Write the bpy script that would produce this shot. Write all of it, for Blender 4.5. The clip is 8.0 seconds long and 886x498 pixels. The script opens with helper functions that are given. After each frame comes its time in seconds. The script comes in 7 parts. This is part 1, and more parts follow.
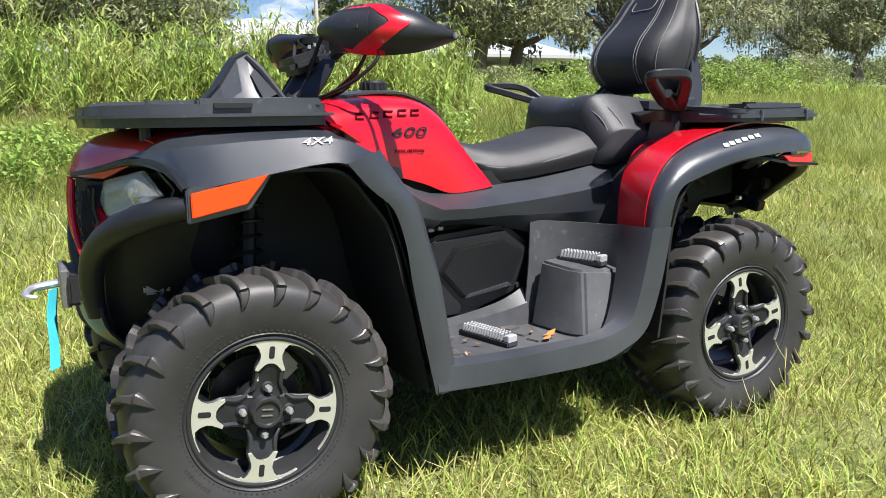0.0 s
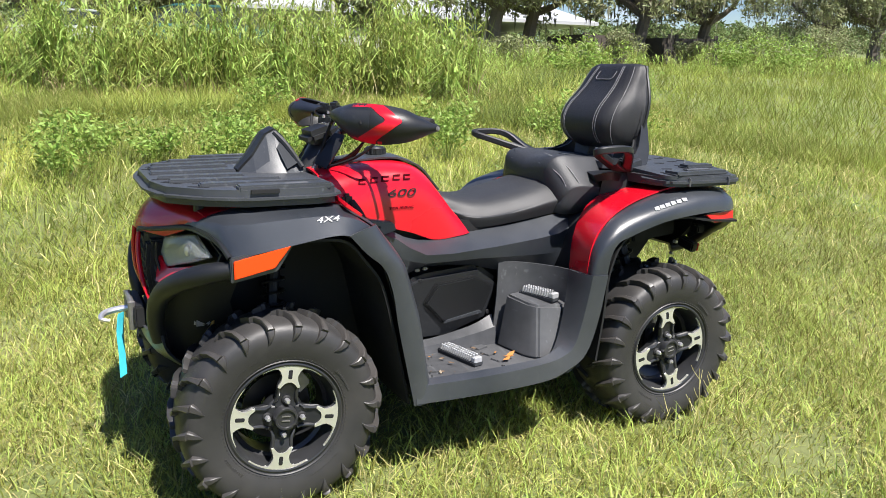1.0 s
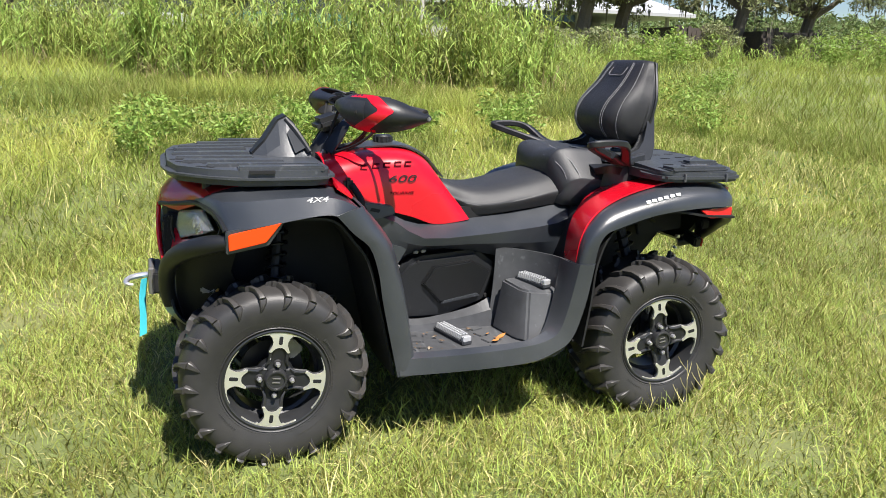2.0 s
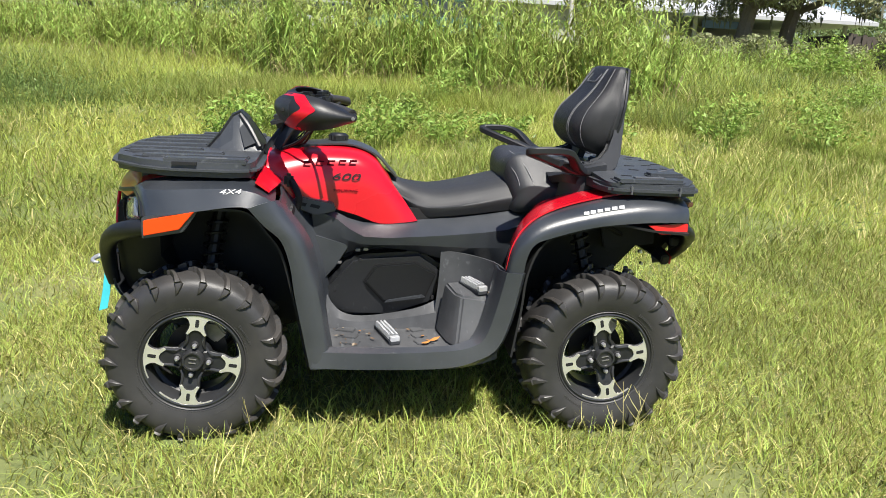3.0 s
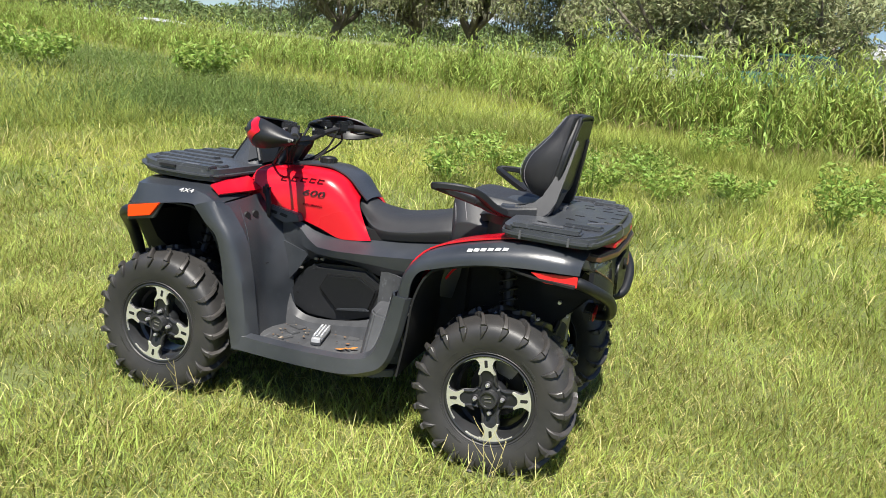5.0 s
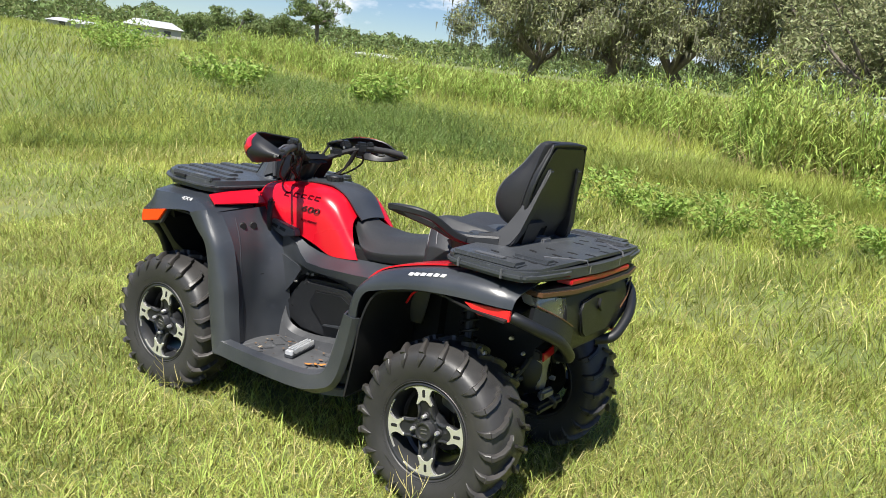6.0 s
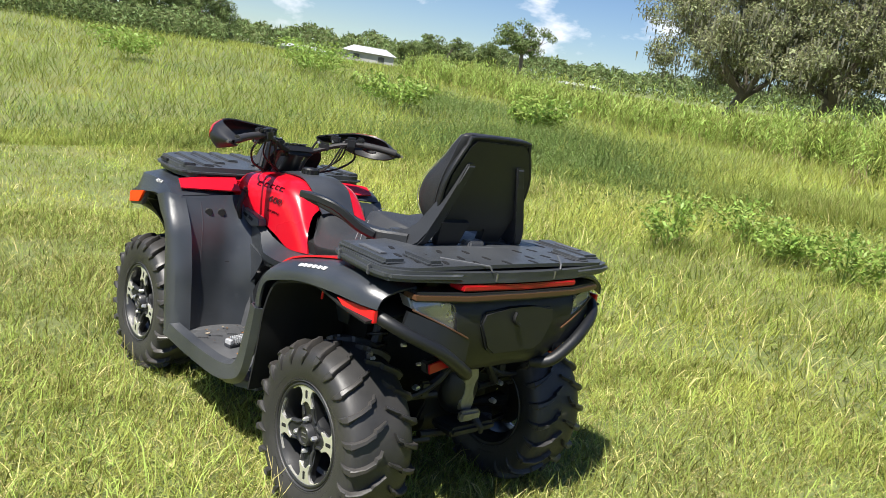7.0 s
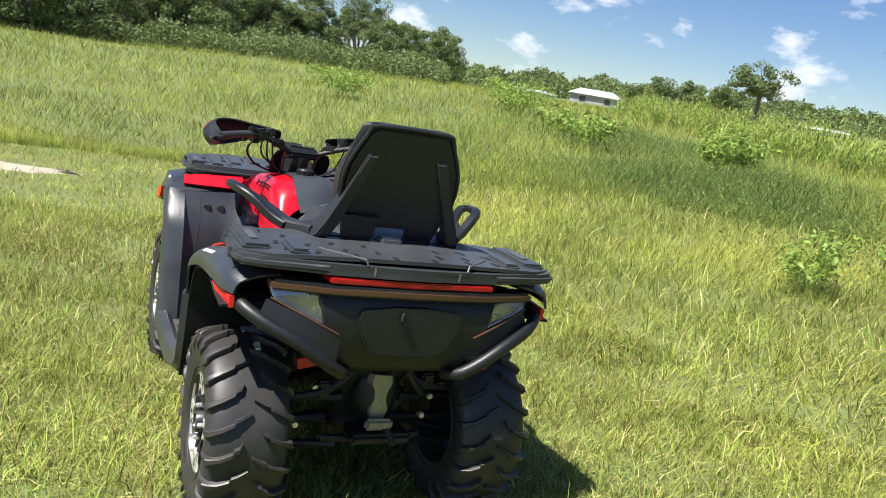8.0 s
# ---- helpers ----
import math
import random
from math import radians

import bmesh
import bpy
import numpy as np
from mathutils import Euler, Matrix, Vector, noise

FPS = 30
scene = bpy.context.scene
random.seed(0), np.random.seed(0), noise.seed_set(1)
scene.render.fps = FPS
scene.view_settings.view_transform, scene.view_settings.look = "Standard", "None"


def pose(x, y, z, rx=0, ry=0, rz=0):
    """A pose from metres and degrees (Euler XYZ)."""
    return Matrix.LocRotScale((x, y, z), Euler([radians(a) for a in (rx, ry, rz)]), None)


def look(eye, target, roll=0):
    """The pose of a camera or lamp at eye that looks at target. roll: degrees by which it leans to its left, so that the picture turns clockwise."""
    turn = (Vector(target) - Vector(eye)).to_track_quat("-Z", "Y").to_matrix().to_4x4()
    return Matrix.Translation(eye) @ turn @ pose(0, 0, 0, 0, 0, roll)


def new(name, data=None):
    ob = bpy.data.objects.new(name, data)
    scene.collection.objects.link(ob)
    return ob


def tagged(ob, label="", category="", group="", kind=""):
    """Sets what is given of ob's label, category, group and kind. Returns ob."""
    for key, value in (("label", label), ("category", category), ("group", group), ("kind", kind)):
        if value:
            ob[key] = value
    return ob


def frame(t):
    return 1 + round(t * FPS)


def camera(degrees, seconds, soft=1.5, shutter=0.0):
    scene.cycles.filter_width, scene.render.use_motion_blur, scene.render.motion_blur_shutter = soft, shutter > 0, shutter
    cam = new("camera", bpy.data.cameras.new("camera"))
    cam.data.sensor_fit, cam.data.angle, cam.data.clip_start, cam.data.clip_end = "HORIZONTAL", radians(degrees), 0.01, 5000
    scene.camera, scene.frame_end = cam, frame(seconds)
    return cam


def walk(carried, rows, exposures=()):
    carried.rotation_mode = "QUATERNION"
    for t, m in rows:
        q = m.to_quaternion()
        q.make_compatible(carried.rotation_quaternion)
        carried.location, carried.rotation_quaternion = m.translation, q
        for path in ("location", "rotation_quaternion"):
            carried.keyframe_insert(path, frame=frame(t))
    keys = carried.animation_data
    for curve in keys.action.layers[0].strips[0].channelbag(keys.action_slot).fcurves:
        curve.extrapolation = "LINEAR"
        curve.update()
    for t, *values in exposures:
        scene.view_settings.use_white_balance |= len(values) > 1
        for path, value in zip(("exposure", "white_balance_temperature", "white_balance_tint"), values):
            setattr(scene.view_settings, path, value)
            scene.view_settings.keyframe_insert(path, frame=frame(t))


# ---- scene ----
cam = camera(58.6, 8.0, soft=0.9)
PATH = [
    (0, (-1.148, -2.209, 0.947), (-0.25, -0.453, 0.612), -0.9),
    (0.5, (-1.16, -2.421, 1.205), (-0.254, -0.682, 0.807), 0.0),
    (1, (-1.295, -2.699, 1.308), (-0.429, -0.95, 0.874), 0.7),
    (1.5, (-1.26, -2.869, 1.325), (-0.471, -1.087, 0.874), 1.2),
    (3, (-0.286, -3.179, 1.348), (0.004, -1.256, 0.883), 2.8),
    (3.5, (0.142, -3.263, 1.398), (0.217, -1.318, 0.935), 3.6),
    (4, (0.536, -3.261, 1.396), (0.39, -1.317, 0.947), 4.4),
    (4.5, (0.957, -3.264, 1.401), (0.58, -1.347, 0.972), 5.2),
    (6, (2.145, -2.758, 1.474), (1.083, -1.107, 1.092), 7.6),
    (6.5, (2.437, -2.353, 1.461), (1.18, -0.847, 1.073), 8.5),
    (7, (2.76, -1.933, 1.47), (1.32, -0.599, 1.086), 9.5),
    (7.5, (3.013, -1.45, 1.467), (1.418, -0.31, 1.074), 10.1),
    (8, (3.216, -0.979, 1.468), (1.453, -0.111, 1.094), 9.9),
]
EXPOSURE = 1.0
walk(cam, [(t, look(eye, target, roll)) for t, eye, target, roll in PATH], [(t, EXPOSURE + d, k, 14 if t < 2 else 11) for t, d, k in ((0, 0.18, 6200), (0.5, 0.2, 6200), (1, 0.15, 6250), (1.5, 0.1, 6300), (3, 0.04, 6380), (4.5, 0.0, 6420), (6, 0.02, 6350), (8, 0.07, 6350))])

# ---- light: a high midday sun from the vehicle's left, blue sky with small clouds ----
SUN = Vector((0.15, -0.57, 1.0)).normalized()
sun = new("sun", bpy.data.lights.new("sun", "SUN"))
sun.data.energy, sun.data.angle, sun.data.color = 5.0, radians(0.55), (1.0, 0.95, 0.85)
sun.matrix_basis = look(SUN * 30, (0, 0, 0))


def make_world():
    w = bpy.data.worlds.new("sky")
    scene.world = w
    w.use_nodes = True
    t = w.node_tree
    t.nodes.clear()
    n, ln = t.nodes.new, t.links.new
    sky = n("ShaderNodeTexSky")
    sky.sky_type, sky.sun_disc = "NISHITA", False
    sky.sun_elevation, sky.sun_rotation = math.asin(SUN.z), math.atan2(SUN.x, SUN.y)
    sky.air_density, sky.dust_density, sky.ozone_density = 1.0, 0.25, 2.5
    tc = n("ShaderNodeTexCoord")
    mp = n("ShaderNodeMapping")
    mp.inputs["Scale"].default_value = (1.0, 1.0, 2.3)
    ln(tc.outputs["Generated"], mp.inputs["Vector"])
    nz = n("ShaderNodeTexNoise")
    nz.inputs["Scale"].default_value, nz.inputs["Detail"].default_value, nz.inputs["Roughness"].default_value = 10.0, 7, 0.55
    ln(mp.outputs["Vector"], nz.inputs["Vector"])
    rp = n("ShaderNodeValToRGB")
    rp.color_ramp.elements[0].position, rp.color_ramp.elements[0].color = 0.565, (0, 0, 0, 1)
    rp.color_ramp.elements[1].position, rp.color_ramp.elements[1].color = 0.70, (1, 1, 1, 1)
    ln(nz.outputs["Fac"], rp.inputs["Fac"])
    mix = n("ShaderNodeMix")
    mix.data_type = "RGBA"
    ln(rp.outputs["Color"], mix.inputs["Factor"])
    hs = n("ShaderNodeHueSaturation")
    hs.inputs["Saturation"].default_value, hs.inputs["Value"].default_value = 1.22, 1.0
    hs.inputs["Hue"].default_value = 0.512
    ln(sky.outputs["Color"], hs.inputs["Color"])
    ln(hs.outputs["Color"], mix.inputs["A"])
    mix.inputs["B"].default_value = (10.0, 10.3, 10.8, 1)
    bg = n("ShaderNodeBackground")
    bg.inputs["Strength"].default_value = 0.054
    ln(mix.outputs["Result"], bg.inputs["Color"])
    out = n("ShaderNodeOutputWorld")
    ln(bg.outputs["Background"], out.inputs["Surface"])


make_world()


# ---- materials ----
def mat(name, base, rough=0.5, metal=0.0, var=0.25, fine=60.0, broad=5.0, bump=0.15, bump_scale=None, tint=None, coat=0.0, spec=0.5,
        island=0.0, trans=0.0, dust=0.0, streak=0.0, mottle=0.0):
    """A surface with a fine grain and broad stains; tint: the colour of the stains; trans: share of light that passes through leaves."""
    m = bpy.data.materials.new(name)
    m.use_nodes = True
    t = m.node_tree
    n, ln = t.nodes.new, t.links.new
    bs = t.nodes["Principled BSDF"]
    bs.inputs["Metallic"].default_value = metal
    bs.inputs["Specular IOR Level"].default_value = spec
    bs.inputs["Coat Weight"].default_value = coat
    bs.inputs["Coat Roughness"].default_value = 0.06
    tc = n("ShaderNodeTexCoord")

    def noise_node(scale, detail=4):
        z = n("ShaderNodeTexNoise")
        z.inputs["Scale"].default_value, z.inputs["Detail"].default_value = scale, detail
        ln(tc.outputs["Object"], z.inputs["Vector"])
        return z

    a, b = noise_node(fine), noise_node(broad, 6)
    light = tuple(min(1, c * (1 + var)) for c in base) + (1,)
    dark = tuple(c * (1 - var) for c in base) + (1,)
    mx = n("ShaderNodeMix")
    mx.data_type = "RGBA"
    mx.inputs["A"].default_value, mx.inputs["B"].default_value = dark, light
    ln(a.outputs["Fac"], mx.inputs["Factor"])
    col = mx.outputs["Result"]
    ramp = n("ShaderNodeValToRGB")
    ramp.color_ramp.elements[0].position, ramp.color_ramp.elements[1].position = 0.42, 0.72
    ln(b.outputs["Fac"], ramp.inputs["Fac"])
    mt = n("ShaderNodeMix")
    mt.data_type = "RGBA"
    st = n("ShaderNodeMath")
    st.operation = "MULTIPLY"
    st.inputs[1].default_value = 0.55 if tint else 0.3 * var
    ln(ramp.outputs["Color"], st.inputs[0])
    ln(st.outputs[0], mt.inputs["Factor"])
    ln(col, mt.inputs["A"])
    mt.inputs["B"].default_value = (*(tint or tuple(c * 1.6 for c in base)), 1)
    col = mt.outputs["Result"]
    if island:
        g = n("ShaderNodeNewGeometry")
        hs = n("ShaderNodeHueSaturation")
        mr = n("ShaderNodeMapRange")
        mr.inputs["To Min"].default_value, mr.inputs["To Max"].default_value = 1 - island, 1 + island
        ln(g.outputs["Random Per Island"], mr.inputs["Value"])
        ln(mr.outputs["Result"], hs.inputs["Value"])
        m2 = n("ShaderNodeMapRange")
        m2.inputs["To Min"].default_value, m2.inputs["To Max"].default_value = 0.5 - 0.06 * island, 0.5 + 0.05 * island
        ln(g.outputs["Random Per Island"], m2.inputs["Value"])
        ln(m2.outputs["Result"], hs.inputs["Hue"])
        ln(col, hs.inputs["Color"])
        col = hs.outputs["Color"]
    if mottle:
        # darker and lighter growth in drifts
        for scale, lo, hi, amount in ((0.55, 0.38, 0.66, mottle), (2.6, 0.40, 0.68, mottle * 0.6)):
            dn = noise_node(scale, 5)
            dr = n("ShaderNodeMapRange")
            dr.interpolation_type = "SMOOTHSTEP"
            dr.inputs["From Min"].default_value, dr.inputs["From Max"].default_value = lo, hi
            dr.inputs["To Min"].default_value, dr.inputs["To Max"].default_value = 1 - amount, 1 + 0.35 * amount
            ln(dn.outputs["Fac"], dr.inputs["Value"])
            dv = n("ShaderNodeHueSaturation")
            dv.inputs["Saturation"].default_value = 1.0
            ln(dr.outputs["Result"], dv.inputs["Value"])
            ln(col, dv.inputs["Color"])
            col = dv.outputs["Color"]
    if dust:
        c = noise_node(2.3, 8)
        cr = n("ShaderNodeValToRGB")
        cr.color_ramp.elements[0].position, cr.color_ramp.elements[1].position = 0.4, 0.75
        ln(c.outputs["Fac"], cr.inputs["Fac"])
        dm = n("ShaderNodeMix")
        dm.data_type = "RGBA"
        ds = n("ShaderNodeMath")
        ds.operation = "MULTIPLY"
        ds.inputs[1].default_value = dust
        ln(cr.outputs["Color"], ds.inputs[0])
        ln(ds.outputs[0], dm.inputs["Factor"])
        ln(col, dm.inputs["A"])
        dm.inputs["B"].default_value = (0.19, 0.192, 0.195, 1)
        col = dm.outputs["Result"]
    if streak:
        # pale scratches, stretched across the vehicle
        mp = n("ShaderNodeMapping")
        mp.inputs["Scale"].default_value = (60, 7, 40)
        mp.inputs["Rotation"].default_value = (0, 0, 0.5)
        ln(tc.outputs["Object"], mp.inputs["Vector"])
        sn = n("ShaderNodeTexNoise")
        sn.inputs["Scale"].default_value, sn.inputs["Detail"].default_value = 1.0, 5
        ln(mp.outputs["Vector"], sn.inputs["Vector"])
        sr = n("ShaderNodeValToRGB")
        sr.color_ramp.elements[0].position, sr.color_ramp.elements[1].position = 0.62, 0.72
        ln(sn.outputs["Fac"], sr.inputs["Fac"])
        sm = n("ShaderNodeMath")
        sm.operation = "MULTIPLY"
        sm.inputs[1].default_value = streak
        ln(sr.outputs["Color"], sm.inputs[0])
        sx = n("ShaderNodeMix")
        sx.data_type = "RGBA"
        ln(sm.outputs[0], sx.inputs["Factor"])
        ln(col, sx.inputs["A"])
        sx.inputs["B"].default_value = (0.16, 0.17, 0.18, 1)
        col = sx.outputs["Result"]
    ln(col, bs.inputs["Base Color"])
    rr = n("ShaderNodeMapRange")
    rr.inputs["To Min"].default_value, rr.inputs["To Max"].default_value = max(0.02, rough * 0.8), min(1, rough * 1.2)
    ln(b.outputs["Fac"], rr.inputs["Value"])
    ln(rr.outputs["Result"], bs.inputs["Roughness"])
    if bump:
        bp = n("ShaderNodeBump")
        bp.inputs["Strength"].default_value, bp.inputs["Distance"].default_value = bump, 0.002
        h = noise_node(bump_scale or fine * 4, 3)
        ln(h.outputs["Fac"], bp.inputs["Height"])
        ln(bp.outputs["Normal"], bs.inputs["Normal"])
    if trans:
        tr = n("ShaderNodeBsdfTranslucent")
        ln(col, tr.inputs["Color"])
        ms = n("ShaderNodeMixShader")
        ms.inputs["Fac"].default_value = trans
        ln(bs.outputs["BSDF"], ms.inputs[1])
        ln(tr.outputs["BSDF"], ms.inputs[2])
        ln(ms.outputs["Shader"], t.nodes["Material Output"].inputs["Surface"])
    return m


GREY = mat("grey_plastic", (0.0215, 0.0252, 0.0312), 0.34, var=0.25, fine=9, broad=3, bump=0.15, bump_scale=900, dust=0.20, streak=0.05, spec=0.75)
BLACK = mat("black_plastic", (0.0075, 0.0083, 0.0098), 0.45, var=0.2, fine=12, broad=4, bump=0.12, bump_scale=900, dust=0.05)
LIGHTGREY = mat("light_grey_plastic", (0.075, 0.078, 0.085), 0.45, var=0.2, fine=14, broad=6, bump=0.2, bump_scale=700, dust=0.1)
RACK = mat("rack_plastic", (0.036, 0.040, 0.046), 0.40, var=0.2, fine=14, broad=6, bump=0.2, bump_scale=700, dust=0.10, streak=0.3)
FLOORP = mat("scuffed_floor_plastic", (0.048, 0.050, 0.054), 0.5, var=0.4, fine=25, broad=7, bump=0.3, bump_scale=400, dust=0.35, streak=0.4)
MATTE = mat("matte_grey_plastic", (0.030, 0.033, 0.038), 0.8, var=0.2, fine=14, broad=6, bump=0.2, bump_scale=700, dust=0.1, spec=0.2)
ARM = mat("arm_plastic", (0.014, 0.0152, 0.0175), 0.45, var=0.2, fine=12, broad=4, bump=0.15, bump_scale=900, dust=0.08, streak=0.1)
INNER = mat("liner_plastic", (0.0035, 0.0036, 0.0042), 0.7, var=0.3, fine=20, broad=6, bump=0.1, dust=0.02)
RED = mat("red_paint", (0.50, 0.004, 0.014), 0.28, var=0.05, fine=4, broad=2, bump=0.0, coat=0.5, spec=0.35)
VINYL = mat("black_vinyl", (0.019, 0.020, 0.022), 0.56, var=0.15, fine=40, broad=5, bump=0.35, bump_scale=500, dust=0.06)
VINYL_GREY = mat("grey_vinyl", (0.0195, 0.021, 0.024), 0.52, var=0.15, fine=40, broad=5, bump=0.35, bump_scale=500, dust=0.06)
VINYL_BLACK = mat("black_backrest_vinyl", (0.013, 0.013, 0.0145), 0.52, var=0.2, fine=40, broad=5, bump=0.5, bump_scale=500, dust=0.06)
STITCH = mat("grey_stitching", (0.20, 0.20, 0.21), 0.7, var=0.2, fine=300, bump=0.3)
RUBBER = mat("tyre_rubber", (0.0245, 0.024, 0.024), 0.48, var=0.3, fine=30, broad=7, bump=0.25, bump_scale=500, tint=(0.045, 0.041, 0.038), dust=0.06)
LUG = mat("tread_rubber", (0.021, 0.0205, 0.0205), 0.40, var=0.4, fine=40, broad=14, bump=0.25, bump_scale=300, tint=(0.060, 0.053, 0.047), dust=0.08)
BARREL = mat("satin_black_casting", (0.014, 0.0145, 0.016), 0.34, var=0.25, fine=40, broad=10, bump=0.1, bump_scale=400, dust=0.10, spec=0.6)
ALU = mat("machined_aluminium", (0.82, 0.81, 0.74), 0.38, 0.75, var=0.06, fine=60, broad=9, bump=0.05)
PEG = mat("cast_aluminium", (0.66, 0.67, 0.68), 0.42, 0.6, var=0.12, fine=80, broad=20, bump=0.2)
STEEL = mat("dull_steel", (0.30, 0.29, 0.28), 0.45, 0.8, var=0.3, fine=60, broad=12, bump=0.2, dust=0.2)
IRON = mat("black_iron", (0.009, 0.009, 0.010), 0.5, 0.1, var=0.3, fine=50, broad=12, bump=0.2, dust=0.05)
ORANGE = mat("orange_reflector", (0.80, 0.062, 0.004), 0.5, var=0.05, fine=250, broad=9, bump=0.2, bump_scale=500, spec=0.25)
REDREF = mat("red_reflector", (0.70, 0.015, 0.018), 0.3, var=0.06, fine=250, broad=9, bump=0.2, bump_scale=500, coat=0.4)
WHITE = mat("white_lettering", (0.60, 0.60, 0.60), 0.5, var=0.03, bump=0.0)
INK = mat("black_lettering", (0.012, 0.011, 0.012), 0.35, var=0.1, bump=0.0)
TAILRED = mat("tail_light_red", (0.40, 0.004, 0.010), 0.3, var=0.06, fine=250, broad=9, bump=0.1, bump_scale=500, coat=0.3)
DARKRED = mat("dark_red_print", (0.055, 0.005, 0.009), 0.95, var=0.1, bump=0.0, spec=0.0)
TEAL = mat("teal_webbing", (0.04, 0.42, 0.50), 0.7, var=0.12, fine=120, broad=20, bump=0.4, bump_scale=600)
CHROME = mat("bright_metal", (0.70, 0.70, 0.72), 0.28, 0.8, var=0.05, bump=0.0)
BROWN = mat("brown_trim", (0.085, 0.042, 0.022), 0.3, var=0.15, fine=60, bump=0.1)
COPPER = mat("brass_cable", (0.5, 0.3, 0.06), 0.4, 0.5, var=0.1, bump=0.0)


def glass(name, tintc):
    m = mat(name, tintc, 0.05, var=0.05, bump=0.0)
    bs = m.node_tree.nodes["Principled BSDF"]
    bs.inputs["Transmission Weight"].default_value = 0.9
    return m


LENS = glass("clear_lens", (0.86, 0.88, 0.86))
LENS.node_tree.nodes["Principled BSDF"].inputs["IOR"].default_value = 1.3
BOWL = mat("dull_reflector", (0.20, 0.215, 0.19), 0.42, 0.35, var=0.35, fine=120, broad=25, bump=0.2, bump_scale=200)
SMOKE = glass("smoked_lens", (0.62, 0.62, 0.61))


# ---- mesh helpers ----
def smooth(me, angle=35):
    me.shade_smooth()
    me.set_sharp_from_angle(angle=radians(angle))


def part(name, bm, material, parent=None, label="", angle=35):
    """Links a bmesh as one mesh object under a thing or a part."""
    bmesh.ops.recalc_face_normals(bm, faces=bm.faces[:])
    me = bpy.data.meshes.new(name)
    bm.to_mesh(me)
    bm.free()
    me.materials.append(material)
    smooth(me, angle)
    ob = new(name, me)
    ob.parent = parent
    return tagged(ob, label)


def thing(name, label, category, group="", kind=""):
    return tagged(new(name), label, category, group, kind)


def fly(p):
    """The same places on the other side of the vehicle."""
    return [(x, -y, z) for x, y, z in p]


def spline(p, k):
    """Points along a smooth curve through p, k steps a span."""
    p = [Vector(q) for q in p]
    if k < 2 or len(p) < 3:
        return p
    out = []
    for i in range(len(p) - 1):
        a, b, c, d = p[max(i - 1, 0)], p[i], p[i + 1], p[min(i + 2, len(p) - 1)]
        for j in range(k):
            t = j / k
            out.append(0.5 * (2 * b + (c - a) * t + (2 * a - 5 * b + 4 * c - d) * t * t + (3 * b - a - 3 * c + d) * t ** 3))
    return out + [p[-1]]


def patch(bm, rows, ku=4, kv=3, thick=0.008):
    """A curved panel through rows of control points, with thickness."""
    cols = [spline(r, kv) for r in rows]
    grid = list(zip(*[spline(c, ku) for c in zip(*cols)]))
    grid = [list(r) for r in zip(*grid)]
    nr, nc = len(grid), len(grid[0])

    def normal(i, j):
        u = grid[min(i + 1, nr - 1)][j] - grid[max(i - 1, 0)][j]
        v = grid[i][min(j + 1, nc - 1)] - grid[i][max(j - 1, 0)]
        c = u.cross(v)
        return c.normalized() if c.length > 1e-9 else Vector((0, 0, 1))

    top = [[bm.verts.new(grid[i][j]) for j in range(nc)] for i in range(nr)]
    low = [[bm.verts.new(grid[i][j] - normal(i, j) * thick) for j in range(nc)] for i in range(nr)]
    for i in range(nr - 1):
        for j in range(nc - 1):
            bm.faces.new((top[i][j], top[i + 1][j], top[i + 1][j + 1], top[i][j + 1]))
            bm.faces.new((low[i][j], low[i][j + 1], low[i + 1][j + 1], low[i + 1][j]))
    for i in range(nr - 1):
        for j in (0, nc - 1):
            bm.faces.new((top[i][j], low[i][j], low[i + 1][j], top[i + 1][j]))
    for j in range(nc - 1):
        for i in (0, nr - 1):
            bm.faces.new((top[i][j], top[i][j + 1], low[i][j + 1], low[i][j]))
    return bm


def cubic(a, b, c, d, t):
    return 0.5 * (2 * b + (c - a) * t + (2 * a - 5 * b + 4 * c - d) * t * t + (3 * b - a - 3 * c + d) * t ** 3)


def surf(rows, u, v):
    """The place on a panel's smooth surface at row u and column v."""
    def line(p, t):
        i = min(int(t), len(p) - 2)
        q = [Vector(p[max(i - 1, 0)]), Vector(p[i]), Vector(p[i + 1]), Vector(p[min(i + 2, len(p) - 1)])]
        return cubic(*q, t - i)
    return line([line(r, v) for r in rows], u)


def surf_pose(rows, u, v, along, lift=0.002, out=None):
    """A pose on a panel: x towards `along`, z out of the surface."""
    p = surf(rows, u, v)
    e = 0.05
    du = surf(rows, min(u + e, len(rows) - 1), v) - surf(rows, max(u - e, 0), v)
    dv = surf(rows, u, min(v + e, len(rows[0]) - 1)) - surf(rows, u, max(v - e, 0))
    n = du.cross(dv).normalized()
    if n.dot(Vector(out or (0, -1, 0.3))) < 0:
        n = -n
    x = Vector(along)
    x = (x - n * x.dot(n)).normalized()
    y = n.cross(x)
    m = Matrix((x, y, n)).transposed().to_4x4()
    m.translation = p + n * lift
    return m


def panel(name, rows, material, parent, label="", ku=4, kv=3, thick=0.008, s=1, angle=35):
    rows = rows if s > 0 else [fly(r) for r in rows]
    return part(name, patch(bmesh.new(), rows, ku, kv, thick), material, parent, label, angle)


